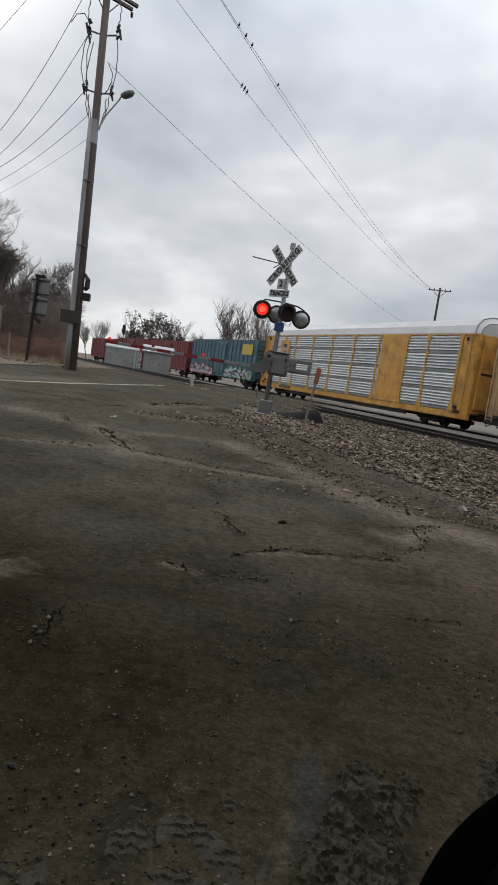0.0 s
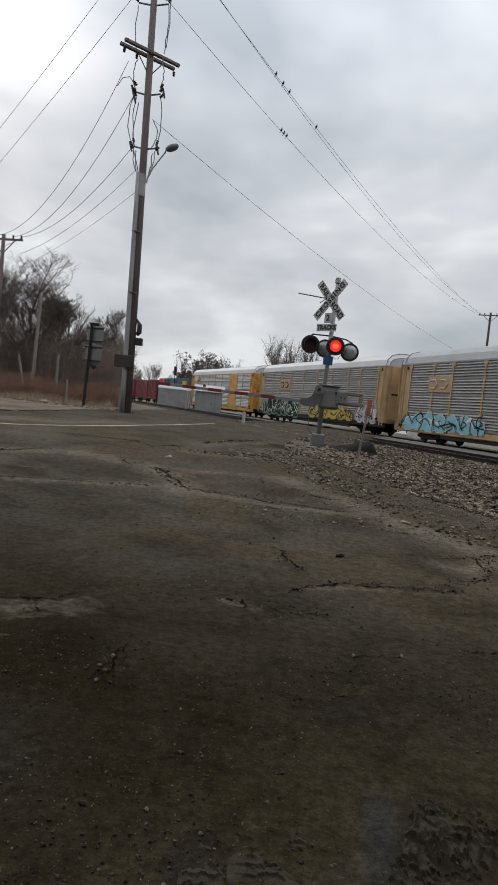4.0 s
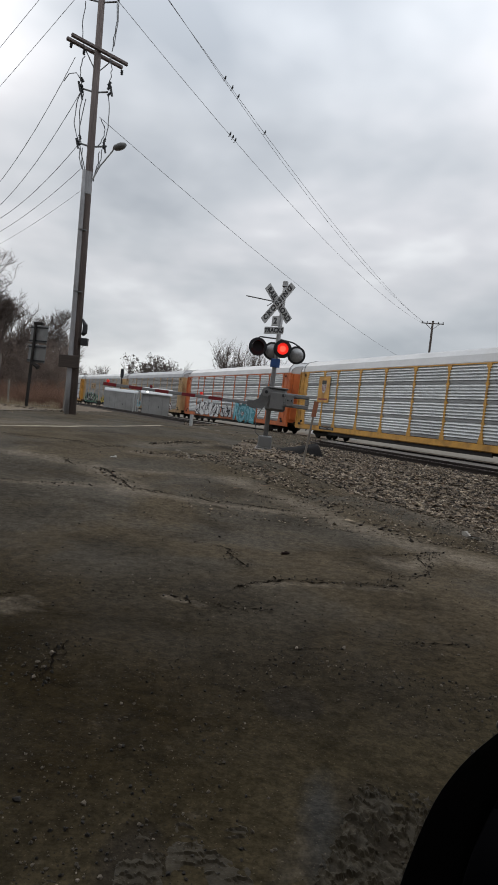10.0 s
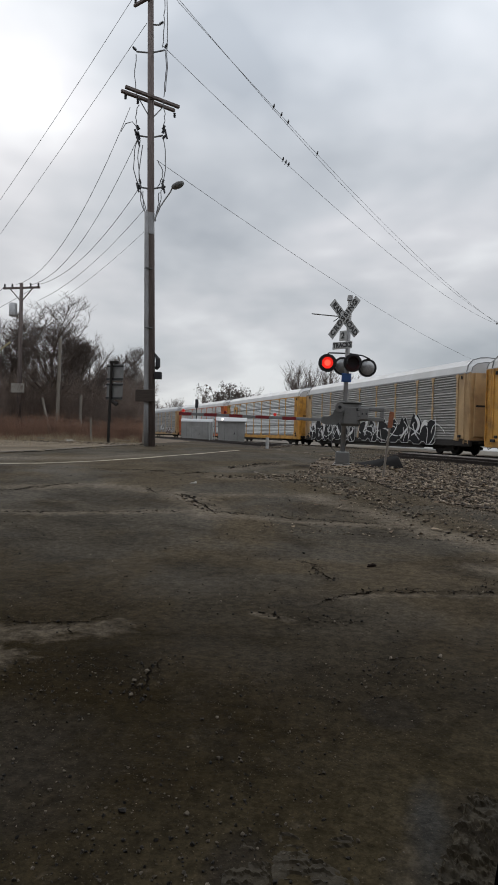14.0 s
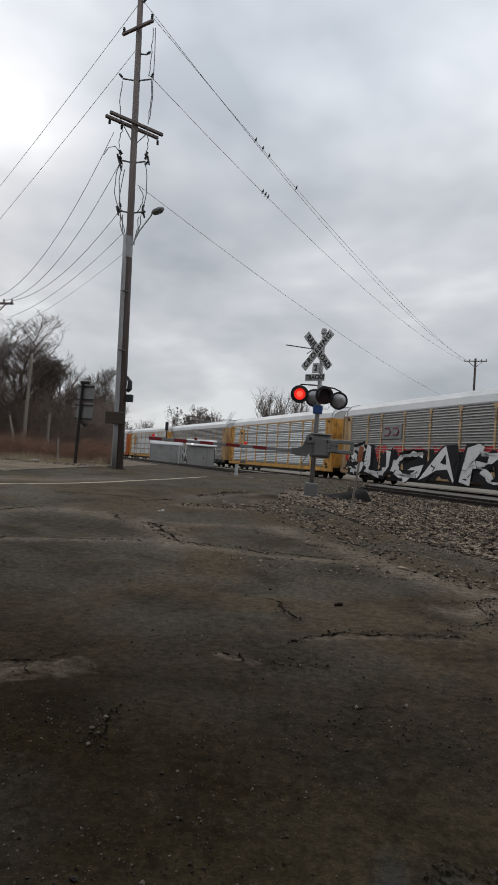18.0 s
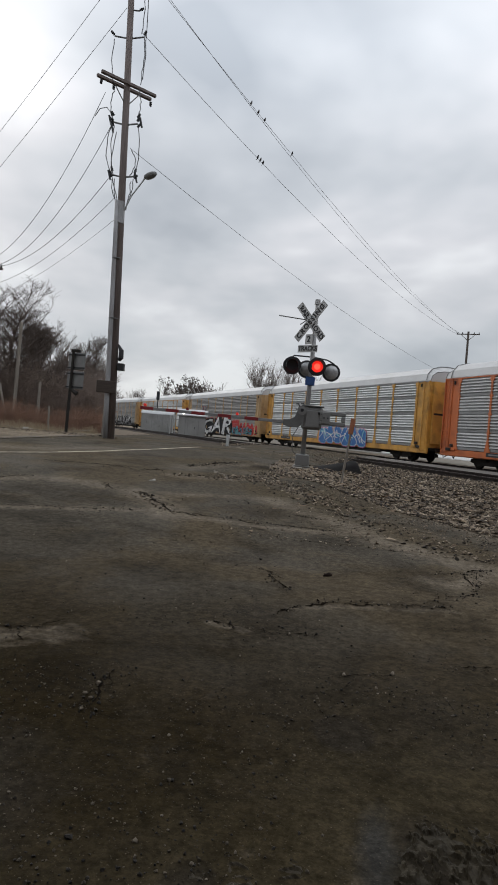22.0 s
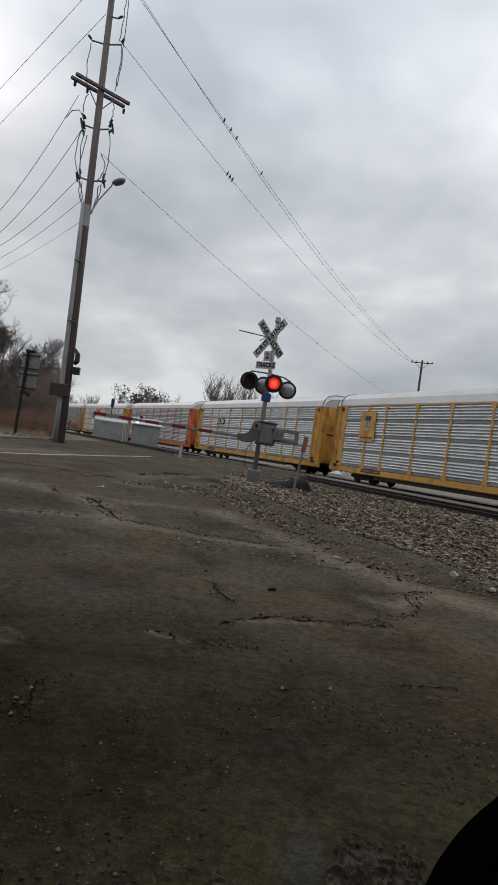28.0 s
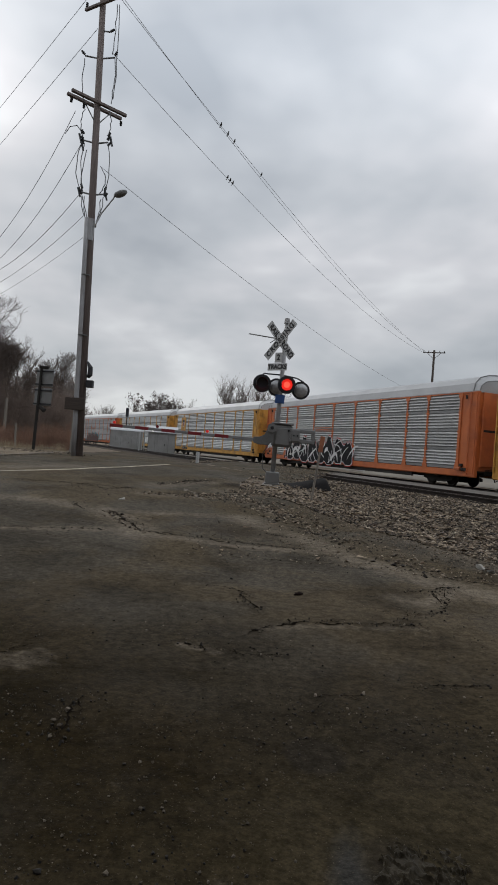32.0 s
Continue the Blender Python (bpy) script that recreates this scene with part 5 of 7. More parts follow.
def graffiti(car, x0, x1, z0, z1, fill, outline, seed, third=None, letters=5, back=0.0):
    """A tangle of swung, tapering, overlapping spray strokes that spell nothing: wide backing strokes, then narrower ones, then thin inner lines."""
    rnd = random.Random(seed)
    w, h = (x1 - x0) / letters, z1 - z0
    low = Z_SILL0 + 0.16
    paths = []
    for k in range(letters):
        cx = x1 - w * (k + 0.5)
        for _ in range(rnd.choice((4, 5))):
            a = Vector((cx + rnd.uniform(-0.65, 0.65) * w, 0, z0 + rnd.uniform(0.5, 1.05) * h))
            b = Vector((cx + rnd.uniform(-0.65, 0.65) * w, 0, max(low, z0 + rnd.uniform(-0.05, 0.4) * h)))
            c = (a + b) / 2 + Vector((rnd.uniform(-0.9, 0.9) * w, 0, rnd.uniform(-0.35, 0.35) * h))
            if rnd.random() < 0.3:
                a, c = c, a
            width = rnd.uniform(0.05, 0.11) * h
            paths.append([(a * (1 - f) ** 2 + c * 2 * f * (1 - f) + b * f * f, width * (0.35 + 1.1 * math.sin(math.pi * min(1, 0.12 + f)) ** 0.7)) for f in (i / 7 for i in range(8))])

    bm, paints = bmesh.new(), []

    def slot(key):
        if key not in paints:
            paints.append(key)
        return paints.index(key)

    def flat(grow, off, key, chosen, scale):
        for n, path in enumerate(chosen):
            y = WIDE + off - back + 0.0003 * n
            last = None
            for i, (p, t) in enumerate(path):
                d = (path[min(i + 1, 7)][0] - path[max(i - 1, 0)][0]).normalized()
                s = Vector((-d.z, 0, d.x)) * (t * scale + grow)
                pair = [bm.verts.new((v.x, y, max(low - 0.04, v.z))) for v in (p + s, p - s)]
                if last:
                    bm.faces.new((last[0], last[1], pair[1], pair[0])).material_index = slot(key)
                last = pair

    tops, feet = [], []
    for k in range(letters):
        cut = rnd.uniform(0.48, 0.8)
        peak = rnd.uniform(0.92, 1.12) - (0.22 if k in (0, letters - 1) else 0)
        foot = rnd.uniform(-0.06, 0.06)
        for f, q in ((0.0, cut), (0.16, 0.5 * (cut + peak)), (0.34, peak), (0.5, peak - rnd.uniform(0.0, 0.14)), (0.66, peak + rnd.uniform(-0.05, 0.06)), (0.84, 0.5 * (cut + peak))):
            tops.append((x0 + w * (k + f), z0 + h * q))
            feet.append(z0 + h * (foot + (0.10 if f in (0.0, 0.84) else 0.0)))
    tops.append((x1, z0 + 0.45 * h))
    feet.append(z0 + 0.1 * h)

    def mass(grow, off, key):
        last = None
        for i, ((x, zt), zf) in enumerate(zip(tops, feet)):
            x += -grow if i == 0 else grow if i == len(tops) - 1 else 0
            pair = [bm.verts.new((x, WIDE + off - back, zt + grow)), bm.verts.new((x, WIDE + off - back, max(low - 0.04, zf - grow)))]
            if last:
                bm.faces.new((last[0], last[1], pair[1], pair[0])).material_index = slot(key)
            last = pair

    if letters <= 2:
        flat(0.05, 0.09, outline, paths, 1.0)
    else:
        if fill != outline:
            mass(0.12 if third else 0.05, 0.085, outline)
        if third:
            mass(0.065, 0.095, third)
        mass(0.0, 0.105, fill)
        if fill != outline:
            flat(0.0, 0.112, third or outline, paths[::4], 0.55)
            flat(0.036, 0.125, "white" if fill in ("black", "brown", "blue") else "black", [p for n, p in enumerate(paths) if n % 4], 0.0)
    part("graffiti", bm, [M_G[k] for k in paints], car, fill + " and " + outline + " spray-painted graffiti")


def spray_word(car, words, x0, x1, z0, z1, fill, outline, inner):
    """A sprayed word in swollen, leaning letters with a border."""
    frame_box = None
    for bold, off, key in ((0.004, 0.125, fill), (0.075, 0.112, outline)):
        me = text_mesh(words, 1.0, 0.002, 0.98, bold)
        xs, zs = [v.co.x for v in me.vertices], [v.co.y for v in me.vertices]
        frame_box = frame_box or (min(xs), max(xs), min(zs), max(zs))
        ax, bx, az, bz = frame_box
        for v in me.vertices:
            f, g = (v.co.x - ax) / (bx - ax), (v.co.y - az) / (bz - az)
            wave = 0.09 * math.sin(9.0 * f + 1.0)
            jolt = noise.noise_vector(Vector((11.0 * f * len(words), 4.0 * g, len(words)))) * 0.22
            v.co = (x1 - (x1 - x0) * (f + 0.045 * (g - 0.5) + jolt.x / len(words)), WIDE + off + v.co.z, z0 + (z1 - z0) * (g * (1 + wave) + 0.5 * wave + jolt.y))
        me.materials.append(M_G[key])
        part("lettering", me, None, car, key + " sprayed letters " + words)
    rnd = random.Random(len(words) * 7)
    bm = bmesh.new()
    for k in range(len(words) * 9):
        x, z = rnd.uniform(x0, x1), rnd.uniform(z0, z0 + 0.85 * (z1 - z0))
        dx, dz, w = rnd.uniform(-0.5, 0.5), rnd.uniform(-0.45, 0.45), rnd.uniform(0.025, 0.06)
        a, b = Vector((x, WIDE + 0.132, z)), Vector((x + dx, WIDE + 0.132, min(z1, max(z0, z + dz))))
        side = Vector((b.z - a.z, 0, a.x - b.x))
        side = side.normalized() * w if side.length > 0.01 else Vector((w, 0, 0))
        q = [bm.verts.new(c) for c in (a + side, a - side, b - side * 0.4, b + side * 0.4)]
        r = [bm.verts.new(c.co + Vector((0, 0.004, 0))) for c in q]
        bm.faces.new(r)
        for i in range(4):
            bm.faces.new((q[i], q[(i + 1) % 4], r[(i + 1) % 4], r[i]))
    bmesh.ops.recalc_face_normals(bm, faces=bm.faces)
    part("sprayed_stroke", bm, M_G[inner], car)


CARS = []


def autorack(k, paint, panels, sill=None, roof=None, label="", logo=None, art=(), ends=None, word=None):
    car = thing("autorack_car", label, "railway car", group="train cars")
    sill, ends = sill or paint, ends or paint
    part("underframe", boxed(-HALF, HALF, -0.9, 0.9, 0.75, 1.1, 0.03), M_TRUCK, car)
    part("floor_deck", boxed(-HALF, HALF, -WIDE + 0.05, WIDE - 0.05, 0.9, 0.975), M_TRUCK, car)
    # solid black filling stands for the unlit inside behind the screens
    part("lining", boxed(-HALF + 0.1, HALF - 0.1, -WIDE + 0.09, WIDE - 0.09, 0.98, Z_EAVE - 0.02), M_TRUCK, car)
    for s in (1, -1):
        bm = bmesh.new()
        prof = [(WIDE + 0.04, Z_SILL1), (WIDE + 0.04, Z_SILL0 + 0.33), (WIDE - 0.02, Z_SILL0 + 0.28), (WIDE - 0.12, Z_SILL0 + 0.28), (WIDE - 0.12, Z_SILL1)]
        extrude_profile(bm, [(y * s, z) for y, z in prof], -HALF, HALF)
        bmesh.ops.recalc_face_normals(bm, faces=bm.faces)
        part("side_sill", bm, sill, car)
        part("lower_sill", boxed(-8.3, 8.3, s * (WIDE - 0.12) - 0.05, s * (WIDE - 0.12) + 0.05, Z_SILL0 + 0.06, Z_SILL0 + 0.30), M_TRUCK, car, "black lower sill")
        part("top_rail", boxed(-HALF, HALF, s * (WIDE + 0.05) - 0.04, s * (WIDE + 0.05) + 0.0, Z_EAVE - 0.115, Z_EAVE - 0.05), paint if logo is shield_logo or paint is M_ORANGE else M_PANELDARK, car)
    rows = [(1.0 + 1.02 * j) for j in range(4)]
    for s in (1, -1):
        for i in range(1, len(BAYS) - 1):
            x = (EDGES[i] + EDGES[i + 1]) / 2
            for j, z in enumerate(rows):
                if s < 0 and j != 0:
                    continue
                if s < 0:
                    continue
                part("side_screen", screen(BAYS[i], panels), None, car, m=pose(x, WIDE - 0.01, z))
        for i in range(1, len(BAYS)):
            part("post", post_mesh(paint), None, car, m=pose(EDGES[i], s * WIDE, 0.98, 0, 0, 0 if s > 0 else 180))
    far = bmesh.new()
    box(far, EDGES[1], EDGES[-2], -WIDE, -WIDE + 0.05, 1.17, Z_EAVE - 0.05)
    part("far_side_screen", far, panels, car)
    for e in (-1, 1):
        x0, x1 = sorted((e * HALF, e * (HALF - 1.4)))
        ed = part("end_panel", boxed(x0, x1, -WIDE - 0.02, WIDE + 0.02, 0.95, Z_EAVE - 0.05, 0.02), ends, car)
        for xx in (x0 + 0.06, x1 - 0.06, (x0 + x1) / 2):
            part("stiffener", boxed(xx - 0.05, xx + 0.05, WIDE + 0.02, WIDE + 0.07, 0.98, Z_EAVE - 0.06, 0.008), ends, ed)
        part("eave_latch", boxed(e * (HALF - 0.95) - 0.06, e * (HALF - 0.95) + 0.06, WIDE + 0.02, WIDE + 0.09, Z_EAVE - 0.42, Z_EAVE - 0.22, 0.01), M_TRUCK, ed, "dark rusty latch")
        for j, (q, zz, w) in enumerate(((1.25, 1.02, 0.16), (1.05, 1.22, 0.12), (0.8, 1.0, 0.2))):
            part("brake_rig", boxed(e * (HALF - q) - w, e * (HALF - q) + w, WIDE + 0.02, WIDE + 0.13, zz - 0.08, zz + 0.08, 0.02), M_TRUCK if j else ends, ed, "grimy brake lever box")
        lx = e * (HALF - 0.33)
        for q in (-0.22, 0.22):
            part("ladder_rail", boxed(lx + q - 0.02, lx + q + 0.02, WIDE + 0.09, WIDE + 0.12, 0.75, Z_EAVE - 0.1), ends, ed)
        for j in range(10):
            part("ladder_rung", boxed(lx - 0.2, lx + 0.2, WIDE + 0.09, WIDE + 0.115, 0.85 + 0.4 * j, 0.89 + 0.4 * j), ends, ed)
        # end doors and coupler
        part("end_door", boxed(e * (HALF + 0.06) - 0.05, e * (HALF + 0.06) + 0.05, -1.35, 1.35, 1.2, Z_EAVE - 0.1, 0.02), ends, car)
        part("door_slot", boxed(e * (HALF + 0.113) - 0.004, e * (HALF + 0.113) + 0.004, 0.35, 1.25, 3.02, 3.14), M_TRUCK, car, "dark slot in the end door")
        part("coupler", boxed(min(e * HALF, e * (HALF + 0.52)), max(e * HALF, e * (HALF + 0.52)), -0.16, 0.16, 0.72, 1.0, 0.04), M_TRUCK, car)
        part("hose", bent([(e * (HALF + 0.05), 0.35, 0.85), (e * (HALF + 0.25), 0.4, 0.45), (e * (HALF + 0.5), 0.3, 0.6)], 0.03), M_TRUCK, car)
    part("roof", roof or ROOF, None, car)
    for e in (-1, 1):
        part("roof_hoop", HOOP, None, car, m=pose(e * (HALF - 0.5), 0, 0))
        part("roof_hoop", HOOP_LOW, None, car, m=pose(e * (HALF - 0.02), 0, 0))
    trucks(car, 10.2)
    if logo:
        logo(car)
    for a in art:
        graffiti(car, *a)
    if word:
        spray_word(car, *word)
    # stencilled number block, unreadable
    st = part("number_stencil", boxed(7.4, 9.6, WIDE + 0.045, WIDE + 0.05, 0.74, 0.96), M_LETTER, car, "dark stencil block")
    for xa, xb in ((7.55, 8.2), (8.5, 9.4)):
        part("stencil_bar", boxed(xa, xb, WIDE + 0.051, WIDE + 0.055, 0.82, 0.89), M_ARMWHITE, st)
    CARS.append((k, car, PITCH))
    return car


def shield_logo(car):
    lg = part("logo_board", boxed(8.55, 10.3, WIDE + 0.07, WIDE + 0.10, 2.75, 4.72, 0.01), M_YELLOW, car, "yellow board with a striped shield")
    bm = bmesh.new()
    pts = [(-0.34, 0.35), (0.34, 0.35), (0.36, 0.0), (0.24, -0.36), (0, -0.5), (-0.24, -0.36), (-0.36, 0.0)]
    bm.faces.new([bm.verts.new((9.42 - x, WIDE + 0.105, 3.95 + z)) for x, z in pts])
    part("shield", bm, M_WHITE, lg)
    part("shield_top", boxed(9.08, 9.76, WIDE + 0.106, WIDE + 0.110, 4.12, 4.42), M_LETTER, lg)
    for q in (-0.2, 0, 0.2):
        part("shield_stripe", boxed(9.42 + q - 0.045, 9.42 + q + 0.045, WIDE + 0.106, WIDE + 0.110, 3.62, 4.1), M_RED, lg)
    part("caption_bar", boxed(8.75, 10.1, WIDE + 0.101, WIDE + 0.106, 2.95, 3.06), M_RED, lg)


def rail_initials(x, c1, board=None):
    def made(car):
        if board is not None:
            lg = part("logo_board", boxed(x - 1.2, x + 1.2, WIDE + 0.06, WIDE + 0.085, 3.25, 4.25, 0.01), board, car, "painted logo board")
        for q in (-0.55, 0.55):
            bm = bmesh.new()
            tube(bm, [(x + q + 0.4, WIDE + 0.10, 4.0), (x + q - 0.1, WIDE + 0.10, 4.03), (x + q - 0.35, WIDE + 0.10, 3.76), (x + q - 0.1, WIDE + 0.10, 3.5), (x + q + 0.4, WIDE + 0.10, 3.53)], 0.055, 5)
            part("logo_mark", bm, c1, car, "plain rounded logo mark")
    return made


def red_bar_logo(car):
    for x0, x1, z in ((1.6, 4.3, 3.30), (1.6, 4.3, 3.06), (1.9, 4.0, 3.18)):
        part("logo_mark", boxed(x0, x1, WIDE + 0.085, WIDE + 0.095, z - 0.022, z + 0.022), M_ORANGE, car, "thin orange emblem stripe")


first = autorack(0, M_YELLOW, M_PANEL, label="yellow autorack railway car with ribbed grey side screens", logo=shield_logo)
part("solid_panel", boxed(-7.6, -4.9, WIDE + 0.04, WIDE + 0.09, 0.98, Z_EAVE - 0.1, 0.01), M_YELLOW, first, "solid yellow side panel")
autorack(1, M_TAN, M_PANELOLD, label="faded grey autorack car with tan posts and green graffiti", logo=rail_initials(6.0, M_LETTER, M_TAN),
         art=[(2.0, 12.0, 0.75, 2.3, "black", "teal", 11, "green", 7), (-9.0, -0.5, 0.8, 1.9, "gold", "brown", 12, None, 6), (-12.6, -9.6, 0.9, 2.2, "silver", "white", 13, None, 3)], sill=M_TRUCK)
autorack(2, M_TAN, M_PANELOLD, label="grimy grey autorack car with tan ends and scrawled white graffiti", roof=ROOF_GREY, logo=rail_initials(8.8, M_WHITE, M_TAN),
         art=[(4.0, 12.6, 0.8, 1.9, "skyblue", "white", 21, None, 7), (-4.0, -0.5, 1.4, 2.7, "white", "brown", 23, None, 3), (-10.6, -5.6, 0.85, 2.0, "brown", "white", 22, None, 4)])
autorack(3, M_ORANGE, M_PANEL, label="orange autorack car with white and teal graffiti", logo=red_bar_logo,
         art=[(2.0, 9.6, 0.75, 2.3, "white", "black", 31, None, 5), (-1.6, 1.4, 0.8, 1.9, "silver", "black", 33, None, 3)],
         word=("ROSE", -7.2, -2.4, 0.72, 2.25, "skyblue", "teal", "teal"))
autorack(4, M_YELLOW, M_PANEL, label="yellow autorack car with a striped shield board", logo=shield_logo)
autorack(5, M_TAN, M_PANELOLD, label="grey autorack car with tan posts and black and white graffiti", logo=red_bar_logo, sill=M_TRUCK,
         art=[(2.2, 12.4, 0.7, 2.5, "black", "white", 51, None, 7), (-10, 1.4, 0.7, 2.6, "black", "white", 52, None, 7)])
autorack(6, M_YELLOW, M_PANEL, label="yellow autorack car with pale ribbed screens", logo=shield_logo)
autorack(7, M_TAN, M_PANELOLD, label="grey autorack car with tan ends and large black and white graffiti", ends=M_TAN, logo=rail_initials(6.0, M_RED, M_ARMWHITE),
         art=[(-7.4, 13.0, 1.5, 2.75, "red", "red", 73, None, 9, 0.055), (-5.3, 12.2, 0.66, 2.4, "black", "black", 74, None, 12, 0.04), (-13.0, -5.4, 0.75, 2.1, "red", "red", 75, None, 7, 0.045), (-8.6, -5.4, 0.70, 1.7, "teal", "red", 72, None, 3), (-11.6, -8.9, 0.75, 1.6, "teal", "red", 76, None, 3)],
         word=("SUGAR", -5.2, 12.0, 0.68, 2.5, "white", "black", "black"))
autorack(8, M_YELLOW, M_PANEL, label="autorack car with slim yellow posts and blue and pink graffiti", logo=rail_initials(5.5, M_LETTER),
         art=[(-6.4, 1.2, 0.72, 2.1, "blue", "pink", 81, "skyblue", 6)])
autorack(9, M_ORANGE, M_PANELMID, label="orange autorack car with brown and blue-green faded graffiti", logo=red_bar_logo,
         art=[(-2.3, 6.4, 0.9, 2.5, "teal", "teal", 92, None, 4, 0.05), (-1.6, 7.6, 0.66, 2.2, "brown", "brown", 91, None, 9)])
autorack(10, M_YELLOW, M_PANEL, label="autorack car with slim yellow posts and a dark logo", logo=rail_initials(6.5, M_LETTER))
autorack(11, M_YELLOW, M_PANEL, label="yellow autorack car with a striped shield board", logo=shield_logo)
autorack(12, M_ORANGE, M_PANELMID, label="orange autorack car with black, white and red graffiti", logo=red_bar_logo, roof=ROOF_GREY,
         art=[(-1.6, 9.2, 0.66, 2.5, "black", "red", 121, "white", 8), (11.9, 13.4, 1.3, 3.0, "white", "white", 123, None, 2)])
autorack(13, M_YELLOW, M_PANEL, label="yellow autorack car with ribbed grey side screens", logo=shield_logo)


def boxcar(k, paint, half, height, label, ribs=18, art=()):
    car = thing("boxcar", label, "railway car", group="train cars")
    part("underframe", boxed(-half, half, -1.0, 1.0, 0.75, 1.15, 0.03), M_TRUCK, car)
    part("body", boxed(-half, half, -1.46, 1.46, 1.1, height, 0.03), paint, car)
    rib = mesh_of("side_rib", boxed(-0.06, 0.06, 0, 0.07, 1.12, height - 0.1, 0.015), paint)
    for j in range(ribs + 1):
        x = -half + 0.1 + (2 * half - 0.2) * j / ribs
        if abs(x) > 1.7:
            part("side_rib", rib, None, car, m=pose(x, 1.46, 0))
    dr = part("sliding_door", boxed(-1.6, 1.6, 1.46, 1.55, 1.15, height - 0.25, 0.02), paint, car)
    for x in (-1.5, -0.5, 0.5, 1.5):
        part("door_rib", boxed(x - 0.05, x + 0.05, 1.55, 1.6, 1.2, height - 0.3, 0.01), paint, dr)
    bm = bmesh.new()
    extrude_profile(bm, [(-1.5, height - 0.02), (1.5, height - 0.02), (1.5, height + 0.06), (0, height + 0.22), (-1.5, height + 0.06)], -half - 0.05, half + 0.05)
    bmesh.ops.recalc_face_normals(bm, faces=bm.faces)
    part("roof", bm, paint, car)
    for e in (-1, 1):
        for j in range(9):
            part("end_rib", boxed(e * (half + 0.04) - 0.05, e * (half + 0.04) + 0.05, -1.4, 1.4, 1.3 + 0.36 * j, 1.45 + 0.36 * j, 0.02), paint, car)
        part("coupler", boxed(min(e * half, e * (half + 0.6)), max(e * half, e * (half + 0.6)), -0.16, 0.16, 0.72, 1.0, 0.04), M_TRUCK, car)
    for s in (-1, 1):
        part("side_sill", boxed(-half, half, s * 1.40 - 0.06, s * 1.40 + 0.06, 0.85, 1.14, 0.01), paint, car)
    trucks(car, half - 2.2)
    for a in art:
        graffiti(car, *a)
    CARS.append((k, car, 2 * half + 1.2))
    return car


bx = boxcar(-1, M_TEAL, 9.4, 4.7, "teal-blue ribbed boxcar with white graffiti along the bottom", 18,
            [(-9, -2.0, 0.95, 1.9, "silver", "teal", 201, "green", 6), (1.5, 9.0, 0.95, 1.9, "silver", "brown", 202, "red", 6)])
part("yellow_stencil", boxed(-8.4, -5.9, 1.535, 1.545, 3.3, 4.3), M_G["gold"], bx, "block of yellow stencil")
boxcar(-2, M_MAROON, 8.2, 4.4, "dark red ribbed boxcar", 16)
boxcar(-3, M_MAROON, 8.2, 4.5, "dark red ribbed boxcar with pale graffiti", 16, [(-7, 2, 1.2, 2.6, "silver", "brown", 203, None, 4)])
boxcar(-4, M_MAROON, 8.2, 4.3, "dark red ribbed boxcar", 16)

# where the rear end of car 0 stands along the track at t = 0, and the train's speed
S_START, SPEED = 25.62, 10.65
centre = {}
for k, car, length in CARS:
    if k >= 0:
        centre[k] = S_START + PITCH * 0.5 - PITCH * k
front = S_START + PITCH
for k in (-1, -2, -3, -4):
    length = [c[2] for c in CARS if c[0] == k][0]
    centre[k] = front + length / 2
    front += length


# ---- street details ----
def jagged(name, p, q, seed, width, material, label, wander=0.10, steps=14, lift=0.019, even=False):
    """A thin wandering strip on the ground from p to q."""
    rnd = random.Random(seed)
    p, q = Vector((*p, 0)), Vector((*q, 0))
    steps = max(steps, int((q - p).length * 26))
    d = (q - p).normalized()
    s = Vector((-d.y, d.x, 0))
    bm = bmesh.new()
    last, off = None, 0.0
    for k in range(steps + 1):
        f = k / steps
        off = off * 0.78 + rnd.uniform(-wander, wander) * 0.75
        c = p.lerp(q, f) + s * off * math.sin(math.pi * min(1, f * 1.2 + 0.1))
        w = width * rnd.uniform(0.15, 1.5) * rnd.choice((1, 1, 0.5)) * (0.25 + min(1, 4 * f, 4 * (1 - f)))
        if even:
            w = width * rnd.uniform(0.85, 1.1)
        a, b = c + s * w * 0.5, c - s * w * 0.5
        pair = [bm.verts.new((v.x, v.y, ground_z(v.x, v.y) + lift)) for v in (a, b)]
        if last:
            bm.faces.new((last[0], last[1], pair[1], pair[0]))
        last = pair
    bmesh.ops.recalc_face_normals(bm, faces=bm.faces)
    ob = new(name, mesh_of(name, bm, material))
    return tagged(ob, label, "road crack", "road cracks", "structure")


